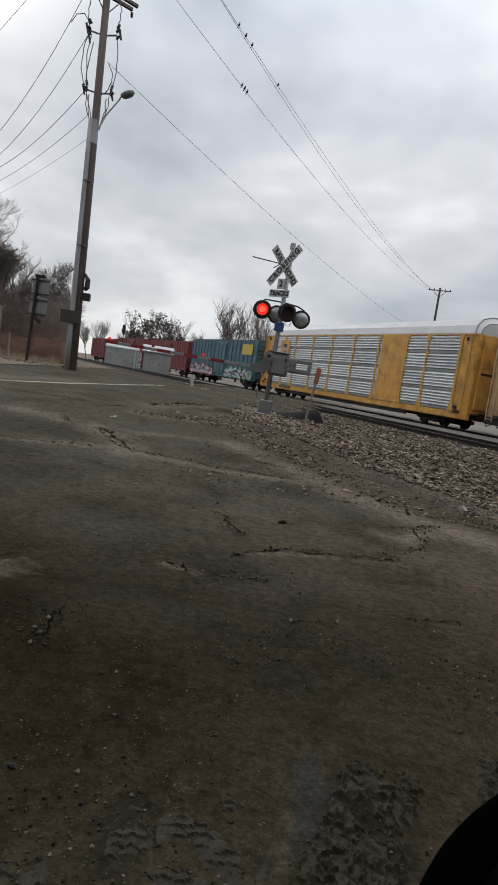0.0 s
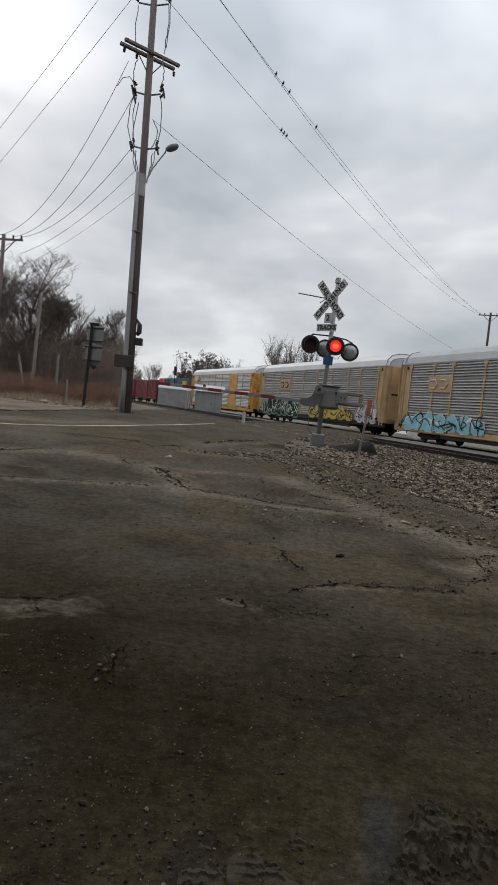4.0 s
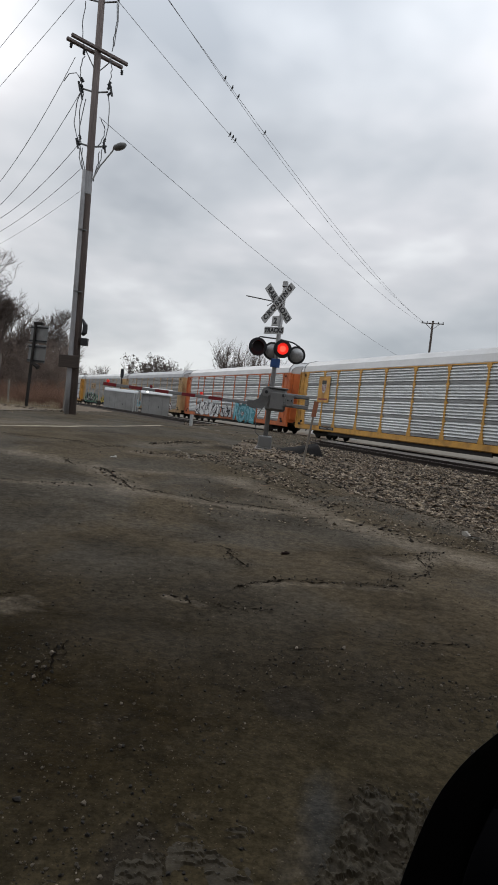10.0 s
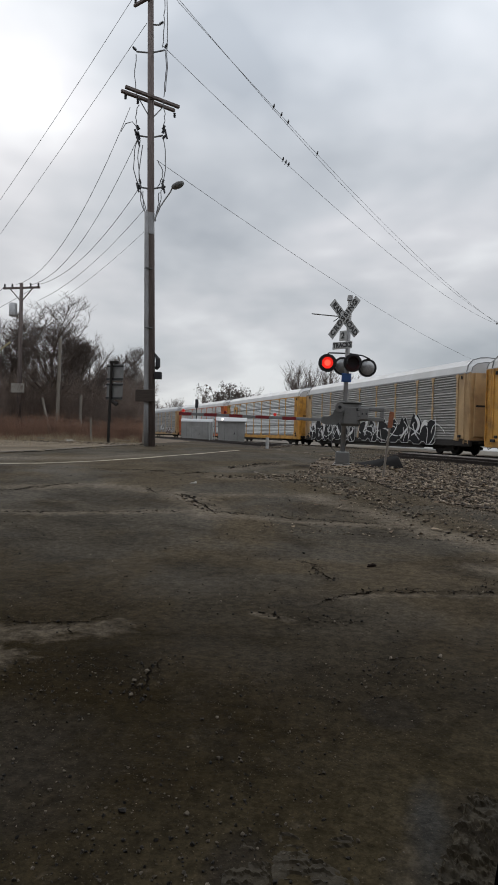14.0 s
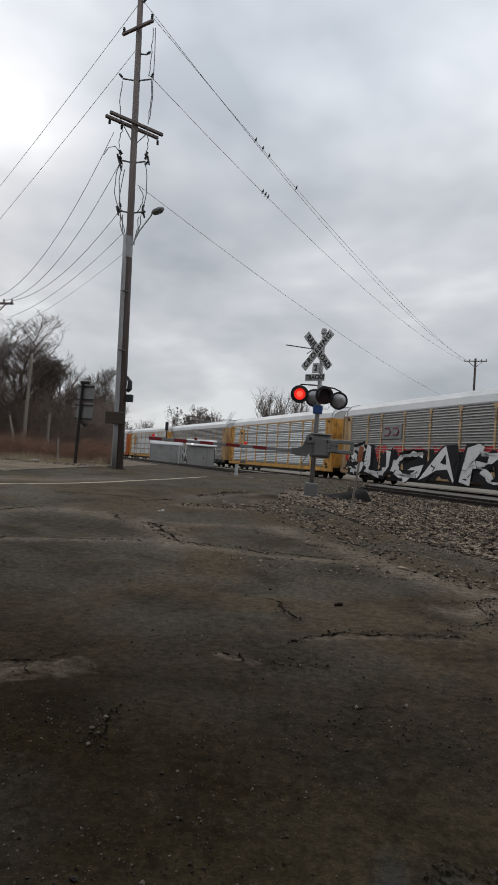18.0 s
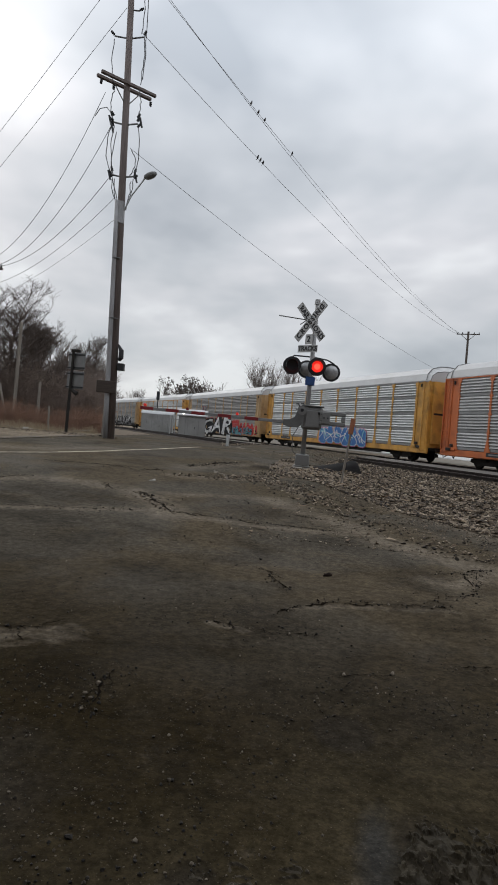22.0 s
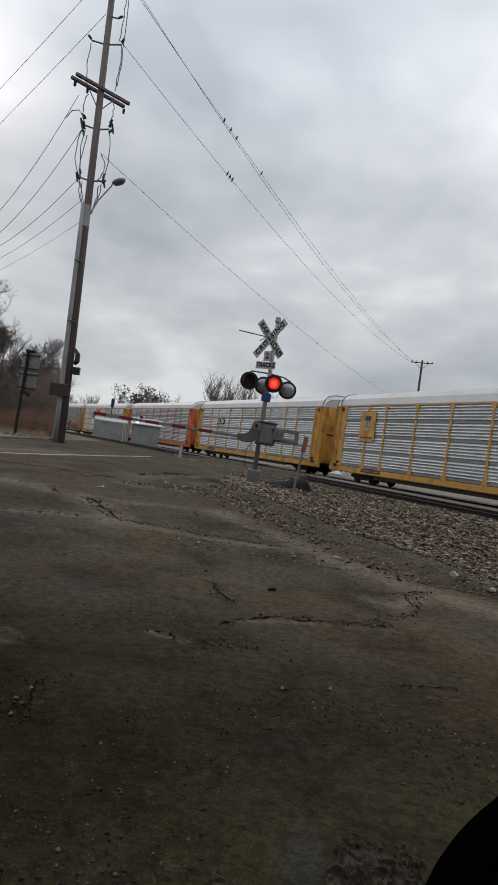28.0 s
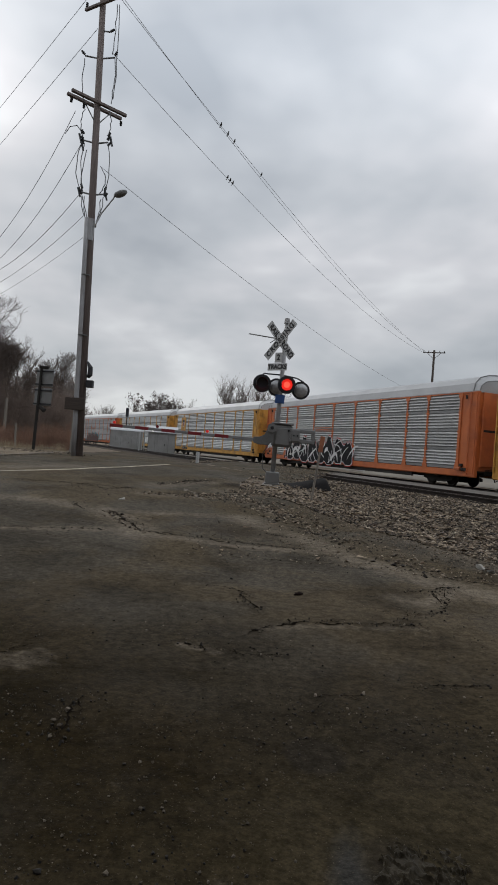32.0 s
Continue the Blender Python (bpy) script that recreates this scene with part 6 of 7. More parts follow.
CR = "dark ragged crack in the asphalt"
CRACKS = (((-0.30, 6.82), (-0.18, 6.80), 0.02), ((-0.18, 6.80), (-0.02, 6.35), 0.035), ((-0.02, 6.35), (0.15, 5.98), 0.03), ((0.01, 5.23), (0.21, 5.55), 0.03), ((0.21, 5.55), (0.53, 5.75), 0.045), ((0.53, 5.75), (1.05, 5.81), 0.03),
          ((1.05, 5.81), (1.62, 5.9), 0.018), ((-0.53, 4.9), (-0.16, 4.79), 0.028), ((-0.16, 4.79), (0.34, 4.78), 0.018), ((1.7, 7.16), (2.07, 7.29), 0.025), ((2.07, 7.29), (2.45, 7.5), 0.03), ((2.07, 7.29), (2.06, 6.8), 0.028),
          ((-2.5, 10.6), (-2.1, 10.2), 0.07), ((-2.2, 10.3), (-1.65, 9.3), 0.05), ((-1.65, 9.3), (-1.0, 9.2), 0.05), ((-1.0, 9.2), (0.85, 8.95), 0.032), ((-2.22, 14.4), (-1.64, 16.1), 0.14), ((-1.64, 16.1), (-1.17, 16.4), 0.10),
          ((-0.33, 15.05), (0.13, 15.8), 0.14), ((-2.25, 12.85), (-1.5, 12.95), 0.06), ((-1.5, 12.95), (-0.45, 13.4), 0.10), ((-0.7, 13.9), (0.0, 14.6), 0.10), ((-3.0, 12.9), (-2.6, 13.5), 0.10), ((-4.6, 8.3), (-2.1, 9.2), 0.022),
          ((-3.3, 11.1), (-2.9, 10.6), 0.04), ((-5.2, 13.1), (-3.2, 13.4), 0.05), ((-9.0, 13.4), (-6.8, 12.4), 0.07), ((-0.92, 3.74), (-0.93, 3.14), 0.014), ((-0.97, 3.7), (-0.99, 3.2), 0.010), ((-2.43, 4.27), (-1.55, 4.37), 0.03),
          ((0.9, 10.2), (1.15, 10.0), 0.05), ((0.15, 9.9), (0.5, 9.75), 0.04), ((-7.89, 11.89), (-7.43, 12.72), 0.10), ((-5.99, 9.02), (-5.66, 9.34), 0.05), ((-5.53, 9.56), (-4.56, 11.06), 0.05), ((1.39, 5.96), (2.03, 6.52), 0.016), ((2.0, 6.51), (2.25, 7.34), 0.020), ((0.35, 4.0), (0.8, 4.1), 0.012), ((1.2, 4.3), (1.75, 4.5), 0.014))
for i, (p, q, w) in enumerate(CRACKS):
    size = math.hypot(q[0] - p[0], q[1] - p[1])
    jagged("road_crack", p, q, 40 + i, w * 0.62, M_CRACK, CR, wander=min(0.06 + 0.5 * w, 0.12 * size))
    rnd = random.Random(500 + i)
    for b in range(2 if size > 0.35 else 1):
        f, turn = rnd.uniform(0.2, 0.9), rnd.choice((-1, 1)) * rnd.uniform(0.5, 1.2)
        heading = math.atan2(q[1] - p[1], q[0] - p[0]) + turn
        reach = size * rnd.uniform(0.18, 0.42)
        a = (p[0] + (q[0] - p[0]) * f, p[1] + (q[1] - p[1]) * f)
        jagged("road_crack", a, (a[0] + reach * math.cos(heading), a[1] + reach * math.sin(heading)), 700 + 3 * i + b, w * 0.35, M_CRACK, "fine dark branch of a crack in the asphalt", wander=0.12 * reach)
PL = "pale crumbled edge of an asphalt patch"
for i, (p, q, w) in enumerate((((-1.62, 14.1), (-1.0, 12.5), 0.10),)):
    jagged("patch_edge", p, q, 90 + i, w, M_PATCH, PL, wander=0.05 + 0.2 * w, lift=0.016)
for k, (p, q) in enumerate((((-9.5, 11.6), (-6.46, 13.66)), ((-6.46, 13.66), (-5.59, 14.81)), ((-5.59, 14.81), (-4.67, 16.53)), ((-4.67, 16.53), (-3.94, 18.98)), ((-3.94, 18.98), (-3.15, 22.48)))):
    jagged("road_line", p, q, 7 + k, 0.16, M_LINE, "worn pale edge line along the street", 0.008, 12, 0.017, True)
for k in range(5):
    ya, yb = (9.0, 12.4, 15.0, 17.6, 21.0, 25.0)[k:k + 2]
    jagged("kerb_edge", (street_edge(ya) - 0.1, ya), (street_edge(yb) - 0.1, yb), 9 + k, 0.30, M_PATCH, "pale broken kerb edge beside the street", 0.06, 30, 0.035)
tagged(sheet("dirt_track", [11.0 + 0.5 * k for k in range(40)], [-70 + 0.8 * k for k in range(72)], polar, M_TRACKDIRT,
             lambda x, y: math.hypot(x, y) < 29.8 + 1.2 * edge_noise(x, y, 0.25) and x < street_edge(y) - 0.12 + 0.12 * edge_noise(x, y), 0.025),
       "bare pale brown dirt drive beside the street", "dirt verge", kind="structure")


# ---- loose stones: too many to count ----
CHIP_V = np.array([(1, 0, 0), (0, 1, 0), (-1, 0, 0), (0, -1, 0), (0.2, 0.1, 1), (0, 0, -1)], dtype=float)
CHIP_F = np.array([(0, 1, 4), (1, 2, 4), (2, 3, 4), (3, 0, 4), (1, 0, 5), (2, 1, 5), (3, 2, 5), (0, 3, 5)])


def ball():
    bm = bmesh.new()
    bmesh.ops.create_icosphere(bm, subdivisions=1, radius=1.0)
    v = np.array([p.co[:] for p in bm.verts])
    f = np.array([[q.index for q in p.verts] for p in bm.faces])
    bm.free()
    return v, f


BALL = ball()


def scatter(name, label, places, sizes, material, seed, squash=0.55, category="stones", slim=1.0, shape=None):
    rng = np.random.default_rng(seed)
    verts, faces = [], []
    base_v, base_f = shape or (CHIP_V, CHIP_F)
    n = len(base_v)
    for i, ((x, y, z), s) in enumerate(zip(places, sizes)):
        v = base_v * (0.6 + 0.8 * rng.random((n, 1))) + rng.uniform(-0.28, 0.28, (n, 3))
        v = v * np.array([s * rng.uniform(0.8, 1.0 + 0.5 * slim), s * rng.uniform(1.0 - 0.4 * slim, 1.0), s * squash * rng.uniform(0.7, 1.3)])
        a, b = rng.uniform(0, 2 * math.pi), rng.uniform(-0.5, 0.5)
        ra = np.array([[math.cos(a), -math.sin(a), 0], [math.sin(a), math.cos(a), 0], [0, 0, 1]])
        rb = np.array([[1, 0, 0], [0, math.cos(b), -math.sin(b)], [0, math.sin(b), math.cos(b)]])
        verts.append(v @ (ra @ rb).T + np.array([x, y, z]))
        faces.append(base_f + i * n)
    me = bpy.data.meshes.new(name)
    me.from_pydata(np.concatenate(verts).tolist(), [], np.concatenate(faces).tolist())
    me.materials.append(material)
    me.update()
    return tagged(new(name, me), label, category, kind="stuff")


def island_stone(name, stops, rough=0.9):
    m = bpy.data.materials.new(name)
    m.use_nodes = True
    nodes, links = m.node_tree.nodes, m.node_tree.links
    geo = nodes.new("ShaderNodeNewGeometry")
    r = ramp(nodes, stops)
    links.new(geo.outputs["Random Per Island"], r.inputs[0])
    nz = nodes.new("ShaderNodeTexNoise")
    nz.inputs["Scale"].default_value = 40
    mx = nodes.new("ShaderNodeMix")
    mx.data_type, mx.blend_type = "RGBA", "MULTIPLY"
    mx.inputs[0].default_value = 0.6
    links.new(r.outputs[0], mx.inputs[6])
    links.new(nz.outputs["Fac"], mx.inputs[7])
    hs = nodes.new("ShaderNodeHueSaturation")
    hs.inputs["Saturation"].default_value, hs.inputs["Value"].default_value = 1.0, 1.25
    links.new(mx.outputs[2], hs.inputs["Color"])
    bs = nodes["Principled BSDF"]
    links.new(hs.outputs[0], bs.inputs["Base Color"])
    bs.inputs["Roughness"].default_value = rough
    return m


M_STONE = island_stone("mixed_crushed_stone", [(0.0, (0.018, 0.014, 0.010)), (0.30, (0.058, 0.045, 0.032)), (0.58, (0.15, 0.116, 0.080)), (0.88, (0.25, 0.20, 0.145)), (1.0, (0.42, 0.355, 0.27))])
# the darkest stops turn pebbles into stand-ins for small shadowed pits
M_PEBBLE = island_stone("pebbles_and_pit_shade", [(0.0, (0.006, 0.005, 0.0035)), (0.40, (0.016, 0.013, 0.009)), (0.70, (0.060, 0.049, 0.033)), (0.88, (0.10, 0.082, 0.058)), (1.0, (0.21, 0.18, 0.14))])
rng = random.Random(77)
spots, sizes = [], []
while len(spots) < 76000:
    f = rng.random()
    r = 8.2 + 34 * f * f
    a = rng.uniform(-6, 34)
    x, y = polar(r, a)
    u, n = track_coords(x, y)
    if n > 14.2 or abs(n - NEAR_C) < 0.80 and rng.random() < 0.6:
        continue
    e = edge_noise(x, y)
    gap = 0.25 - (x - 0.1) * 0.80 - (y - 13.6) * 0.50
    if is_asphalt(x, y) and (x < -1.0 or rng.random() > 0.015 + 0.06 * max(0, e) * (x > 0) + (0.30 * math.exp(-2.2 * max(0.0, gap)) if x > 0.8 else 0)):
        continue
    if ((x - MAST[0] - 0.3) / 1.5) ** 2 + ((y - MAST[1] + 0.9) / 2.0) ** 2 < 1 + 0.4 * e and rng.random() < 0.88:
        continue
    s = (0.011 + 0.031 * rng.random() ** 1.9) * (1.0 + 0.010 * r)
    if is_asphalt(x, y):
        s *= 0.45
    spots.append((x, y, ground_z(x, y) + 0.02 + rng.uniform(-0.3, 0.5) * s + (0.05 * rng.random() if n > 8.5 else 0)))
    sizes.append(s)
scatter("ballast_stones", "loose grey-brown crushed stones beside the near track", spots, sizes, M_STONE, 5)
spots, sizes = [], []
for k in range(24000):
    r = 1.4 + 13 * rng.random() ** 1.5 if k % 2 else 1.4 + 2.6 * rng.random() ** 0.8
    a = rng.uniform(-48, 44)
    x, y = polar(r, a)
    if not is_asphalt(x, y):
        continue
    cl = noise.noise(Vector((x * 0.9, y * 0.9, 8.0)))
    if rng.random() > 0.40 + 0.9 * cl:
        continue
    s = (0.0020 + 0.005 * rng.random() ** 3) * (1 + 0.7 * (rng.random() > 0.985)) * (1 + 0.07 * r)
    spots.append((x, y, ground_z(x, y) + 0.012 + 0.35 * s))
    sizes.append(s)
for (ax, ay), (bx, by), w in CRACKS:
    n = int(math.hypot(bx - ax, by - ay) * 55)
    for _ in range(n):
        f = rng.random()
        x, y = ax + (bx - ax) * f + rng.gauss(0, 0.03 + w * 0.8), ay + (by - ay) * f + rng.gauss(0, 0.03 + w * 0.8)
        s = 0.003 + 0.011 * rng.random() ** 3
        spots.append((x, y, ground_z(x, y) + 0.014 + 0.3 * s))
        sizes.append(s)
scatter("pebbles", "small loose pebbles and grit on the asphalt, the darkest standing for shaded pits", spots, sizes, M_PEBBLE, 6, 0.9, "pebbles", 0.3, BALL)
# tyre tracks: strips of clay pressed into crusty ridges
M_MUD = mat("pressed_dark_mud", (0.030, 0.0245, 0.0150), 0.65, vary=0.4, scale=14, fine=120, bump=0.4, spec=0.15)


def tyre_track(p, q, width, seed, depth=0.02, lugs=0.0):
    """A strip torn up by a tyre: sharp-edged crust, or rows of curled ridges where lugs is the spacing of the tread."""
    p, q = Vector((*p, 0)), Vector((*q, 0))
    length = (q - p).length
    d = (q - p).normalized()
    side = Vector((-d.y, d.x, 0))
    nl, nw = int(length / 0.0065), int(width * 1.3 / 0.0065)
    verts, faces = [], []
    for i in range(nl + 1):
        for j in range(nw + 1):
            f, g = i / nl, j / nw * 2 - 1
            c = p + (q - p) * f + side * (g * width * 0.65)
            s = Vector((c.x * 19 + seed, c.y * 15, seed))
            crust = max(0.0, 1 - 3.2 * abs(noise.noise(s + 0.6 * Vector((noise.noise(s * 1.7), noise.noise(s * 1.9 + s.yzx), 0))))) ** 1.5
            crumb = noise.noise(s * 3.1)
            if lugs:
                row = (f * length + 0.022 * noise.noise(s * 0.7) + 0.007 * math.cos(g * 11.0)) / lugs
                curl = max(0.0, 1 - 6.5 * abs(row - math.floor(row) - 0.5)) * smooth(noise.noise(s * 0.75 + Vector((9, 0, 0))), -0.1, 0.15)
                h = depth * (0.9 * curl + 0.35 * crust + 0.15 * crumb)
            else:
                h = depth * (0.9 * crust + 0.45 * max(0.0, noise.noise(s * 0.8 + Vector((4, 4, 0)))) + 0.22 * crumb)
            rim = min(1.0, (1 - abs(g)) * 4, f * 10, (1 - f) * 10) + 0.6 * noise.noise(s * 0.4) - 0.12
            verts.append((c.x, c.y, ground_z(c.x, c.y) + 0.0125 + h - 0.024 * (1 - max(0.0, min(1.0, rim)))))
    for i in range(nl):
        for j in range(nw):
            k = i * (nw + 1) + j
            faces.append((k, k + 1, k + nw + 2, k + nw + 1))
    me = bpy.data.meshes.new("tyre_track")
    me.from_pydata(verts, [], faces)
    me.materials.append(M_MUD)
    me.update()
    tagged(new("tyre_track", me), "dark tyre track pressed into the mud in crusty ridges", "tyre track", kind="structure")


tyre_track((0.80, 2.58), (0.22, 1.15), 0.28, 3, 0.024)
tyre_track((0.03, 2.28), (0.06, 1.15), 0.27, 8, 0.012, 0.046)
tyre_track((-0.20, 2.18), (-0.12, 1.2), 0.15, 13, 0.012, 0.052)
tyre_track((1.36, 2.75), (1.06, 1.7), 0.20, 21, 0.024)
tyre_track((-0.55, 1.95), (-0.42, 1.2), 0.22, 27, 0.011, 0.05)
spots, sizes = [], []
for (ax, ay), (bx, by), w, n in (((-2.3, 12.8), (-1.5, 12.9), 0.2, 60), ((-1.5, 12.9), (-0.4, 13.4), 0.3, 200), ((-0.6, 13.2), (0.4, 12.4), 0.45, 420), ((0.2, 12.2), (1.0, 10.6), 0.4, 380), ((0.9, 10.6), (2.4, 8.0), 0.35, 260), ((-0.4, 14.2), (1.2, 14.4), 0.45, 700),
                                 ((-2.5, 10.6), (-1.65, 9.2), 0.15, 60), ((-2.2, 14.4), (-1.2, 16.4), 0.2, 60), ((-8.6, 24.2), (-12.5, 26.2), 0.7, 260), ((-7.6, 25.2), (-17, 27.6), 1.0, 900)):
    for _ in range(n):
        f = rng.random()
        x, y = ax + (bx - ax) * f + rng.gauss(0, w * 0.6), ay + (by - ay) * f + rng.gauss(0, w * 0.6)
        s = (0.010 + 0.026 * rng.random() ** 2.2) * (1 if y < 20 else 1.7)
        spots.append((x, y, ground_z(x, y) + 0.015 + 0.3 * s))
        sizes.append(s)
scatter("rubble", "broken asphalt crumbs and loose stones along the cracks", spots, sizes, M_STONE, 15, 0.6, "rubble")

# dry leaves and twigs among the stones
verts, faces = [], []
for _ in range(2600):
    r = 8.4 + 16 * rng.random() ** 1.5
    x, y = polar(r, rng.uniform(-3, 33))
    if is_asphalt(x, y) and rng.random() > 0.06:
        continue
    a, l, wd = rng.uniform(0, math.pi), rng.uniform(0.03, 0.10), rng.uniform(0.008, 0.03)
    z = ground_z(x, y) + rng.uniform(0.04, 0.08)
    c, s_ = math.cos(a), math.sin(a)
    k = len(verts)
    tilt = rng.uniform(-0.02, 0.03)
    verts += [(x - c * l - s_ * wd, y - s_ * l + c * wd, z), (x - c * l + s_ * wd, y - s_ * l - c * wd, z + tilt), (x + c * l + s_ * wd, y + s_ * l - c * wd, z), (x + c * l - s_ * wd, y + s_ * l + c * wd, z + tilt)]
    faces += [(k, k + 1, k + 2), (k, k + 2, k + 3)]
me = bpy.data.meshes.new("dry_leaves")
me.from_pydata(verts, [], faces)
me.materials.append(island_stone("dry_leaf_browns", [(0.0, (0.04, 0.028, 0.018)), (0.6, (0.15, 0.10, 0.06)), (1.0, (0.34, 0.27, 0.18))]))
tagged(new("dry_leaves", me), "dry brown leaves and twigs among the stones", "dry leaves", kind="stuff")

# litter
for x, y, s, material, lab in ((0.53, 6.75, 0.07, M_LITTER, "small dark scrap lying on the asphalt"), (-2.49, 11.8, 0.10, M_PAPER, "white paper scrap lying on the asphalt"), (3.1, 8.4, 0.15, M_PAPER, "flat pale cardboard scrap on the stones"),
                               (3.35, 7.9, 0.10, M_PAPER, "pale litter scrap on the stones"), (3.9, 8.1, 0.10, M_PAPER, "pale litter scrap on the stones"), (-11.3, 26.8, 0.3, M_PAPER, "pale rubbish heap in the dry grass"), (-11.9, 27.3, 0.25, M_PAPER, "pale rubbish heap in the dry grass")):
    bm = bmesh.new()
    n = 11
    torn = random.Random(int(x * 100) + 7)
    reach = [s * (0.55 + 0.75 * torn.random()) for _ in range(n)]
    ring = [bm.verts.new((1.1 * reach[k] * math.cos(2 * math.pi * k / n), 0.42 * reach[k] * math.sin(2 * math.pi * k / n), 0.004 + s * 0.38 * torn.random() ** 2)) for k in range(n)]
    c = bm.verts.new((0.2 * s, 0, s * 0.05))
    low = [bm.verts.new((v.co.x * 0.95, v.co.y * 0.95, -0.005)) for v in ring]
    for k in range(n):
        bm.faces.new((ring[k], ring[(k + 1) % n], c))
        bm.faces.new((low[k], low[(k + 1) % n], ring[(k + 1) % n], ring[k]))
    ob = new("litter_scrap", mesh_of("litter_scrap", bm, material))
    ob.matrix_world = pose(x, y, ground_z(x, y) + 0.018, 0, 0, s * 900 % 180 - 20)
    tagged(ob, lab, "litter")
dg = thing("drain_grate", "small dark iron drain cover set in the paving", "drain grate", pose(-4.63, 7.43, ground_z(-4.63, 7.43) + 0.008, 0, 0, -14))
part("rim", boxed(-0.19, 0.19, -0.07, 0.07, -0.02, 0.012, 0.004), M_RAIL, dg)
for k in range(6):
    part("grate_bar", boxed(-0.16 + 0.058 * k, -0.13 + 0.058 * k, -0.055, 0.055, 0.0, 0.018, 0.003), M_TRUCK, dg)
# mound of fresh black asphalt where the street meets the rail
bm = bmesh.new()
grid = {}
for i in range(25):
    for j in range(13):
        u, v = i / 24, j / 6 - 1
        x, y = 0.75 + u * 1.35, 17.35 + v * 0.75 + u * 0.5
        h = min(1, u / 0.80) ** 1.1 * (1 - smooth(u, 0.86, 1.0)) * max(0.0, 1 - v * v) ** 0.5
        grid[i, j] = bm.verts.new((x, y, ground_z(x, y) + 0.005 + 0.34 * h * (0.95 + 0.12 * noise.noise(Vector((x * 5, y * 5, 0))))))
for i in range(24):
    for j in range(12):
        bm.faces.new((grid[i, j], grid[i + 1, j], grid[i + 1, j + 1], grid[i, j + 1]))
tagged(new("asphalt_mound", mesh_of("asphalt_mound", bm, mat("fresh_black_asphalt", (0.013, 0.0125, 0.0125), 0.95, spec=0.1, vary=0.3, scale=5, fine=50, bump=0.6), True)), "dark mound of fresh asphalt beside the signal foot", "asphalt mound")


# ---- trees and brush ----
def bare_tree(name, label, foot, height, seed, spread=0.55, levels=4, trunk_r=None, clumps=0, category="tree"):
    rnd = random.Random(seed)
    tr = thing(name, label, category, pose(*foot), "bare trees")
    trunk, crown = bmesh.new(), bmesh.new()
    r0 = trunk_r or height * 0.016
    tips = []

    def grow(p, d, length, r, level):
        n = 3 if level < 2 else 2
        pts, rad = [p], [r]
        q, dd = p.copy(), d.copy()
        for k in range(n):
            dd = (dd + Vector((rnd.uniform(-1, 1), rnd.uniform(-1, 1), rnd.uniform(-0.3, 0.7))) * (0.20 if level < 2 else 0.13)).normalized()
            q = q + dd * (length / n)
            pts.append(q.copy())
            rad.append(r * (1 - 0.6 * (k + 1) / n))
        tube(trunk if level == 0 else crown, pts, rad, 7 if level == 0 else (4 if level < 3 else 3), cap=False)
        if level >= levels:
            tips.append(q)
            return
        kids = (7, 6, 6, 5, 4)[level]
        for k in range(kids):
            f = (0.35 if level == 0 else 0.25) + 0.72 * (k + rnd.random()) / kids
            i = min(n - 1, int(f * n))
            at = pts[i].lerp(pts[i + 1], f * n - i)
            ax = Vector((rnd.uniform(-1, 1), rnd.uniform(-1, 1), rnd.uniform(-0.1, 0.5)))
            nd = (dd * (1 - spread) + ax.normalized() * spread * 1.4 + Vector((0, 0, 0.30 if level > 2 else 0.42))).normalized()
            grow(at, nd, length * rnd.uniform(0.48, 0.68), max(0.0085 if foot[0] ** 2 + foot[1] ** 2 < 4900 else 0.012, r * 0.5), level + 1)

    grow(Vector((0, 0, -0.2)), Vector((rnd.uniform(-0.08, 0.08), rnd.uniform(-0.08, 0.08), 1)).normalized(), height * 0.56, r0, 0)
    part("trunk", trunk, M_BARK, tr)
    part("crown", crown, M_TWIG, tr)
    if clumps:
        cl = bmesh.new()
        for _ in range(clumps):
            t = rnd.choice(tips)
            for _ in range(3):
                c = t + Vector((rnd.uniform(-0.3, 0.3), rnd.uniform(-0.3, 0.3), rnd.uniform(-0.3, 0.3)))
                s = rnd.uniform(0.12, 0.28)
                vs = [cl.verts.new(c + Vector((rnd.uniform(-s, s), rnd.uniform(-s, s), rnd.uniform(-s, s)))) for _ in range(4)]
                for f in ((0, 1, 2), (0, 2, 3), (0, 3, 1), (1, 3, 2)):
                    cl.faces.new([vs[i] for i in f])
        part("dead_leaves", cl, M_BARK, tr)
    return tr


def at(b, r):
    x, y = polar(r, b)
    return x, y, ground_z(x, y) - 0.05


TB = "leafless grey-brown tree with fine branching twigs"
bare_tree("bare_tree", "tall leafless tree with upright twiggy crown above the thicket", at(-24.4, 38), 8.0, 1, 0.75, 5)
bare_tree("bare_tree", TB, at(-27.6, 42), 7.2, 2, 0.55, 5)
bare_tree("bare_tree", TB, at(-21.5, 42), 6.8, 3, 0.55, 5)
bare_tree("bare_tree", TB, at(-18.6, 46), 6.4, 4, 0.55, 5)
bare_tree("bare_tree", TB, at(-29.2, 55), 6.2, 5)
bare_tree("bare_tree", TB, at(-17.2, 52), 5.6, 6)
bare_tree("bare_tree", TB, at(-20.2, 44), 6.3, 7)
bare_tree("bare_tree", TB, at(-26.0, 45), 7.0, 8)
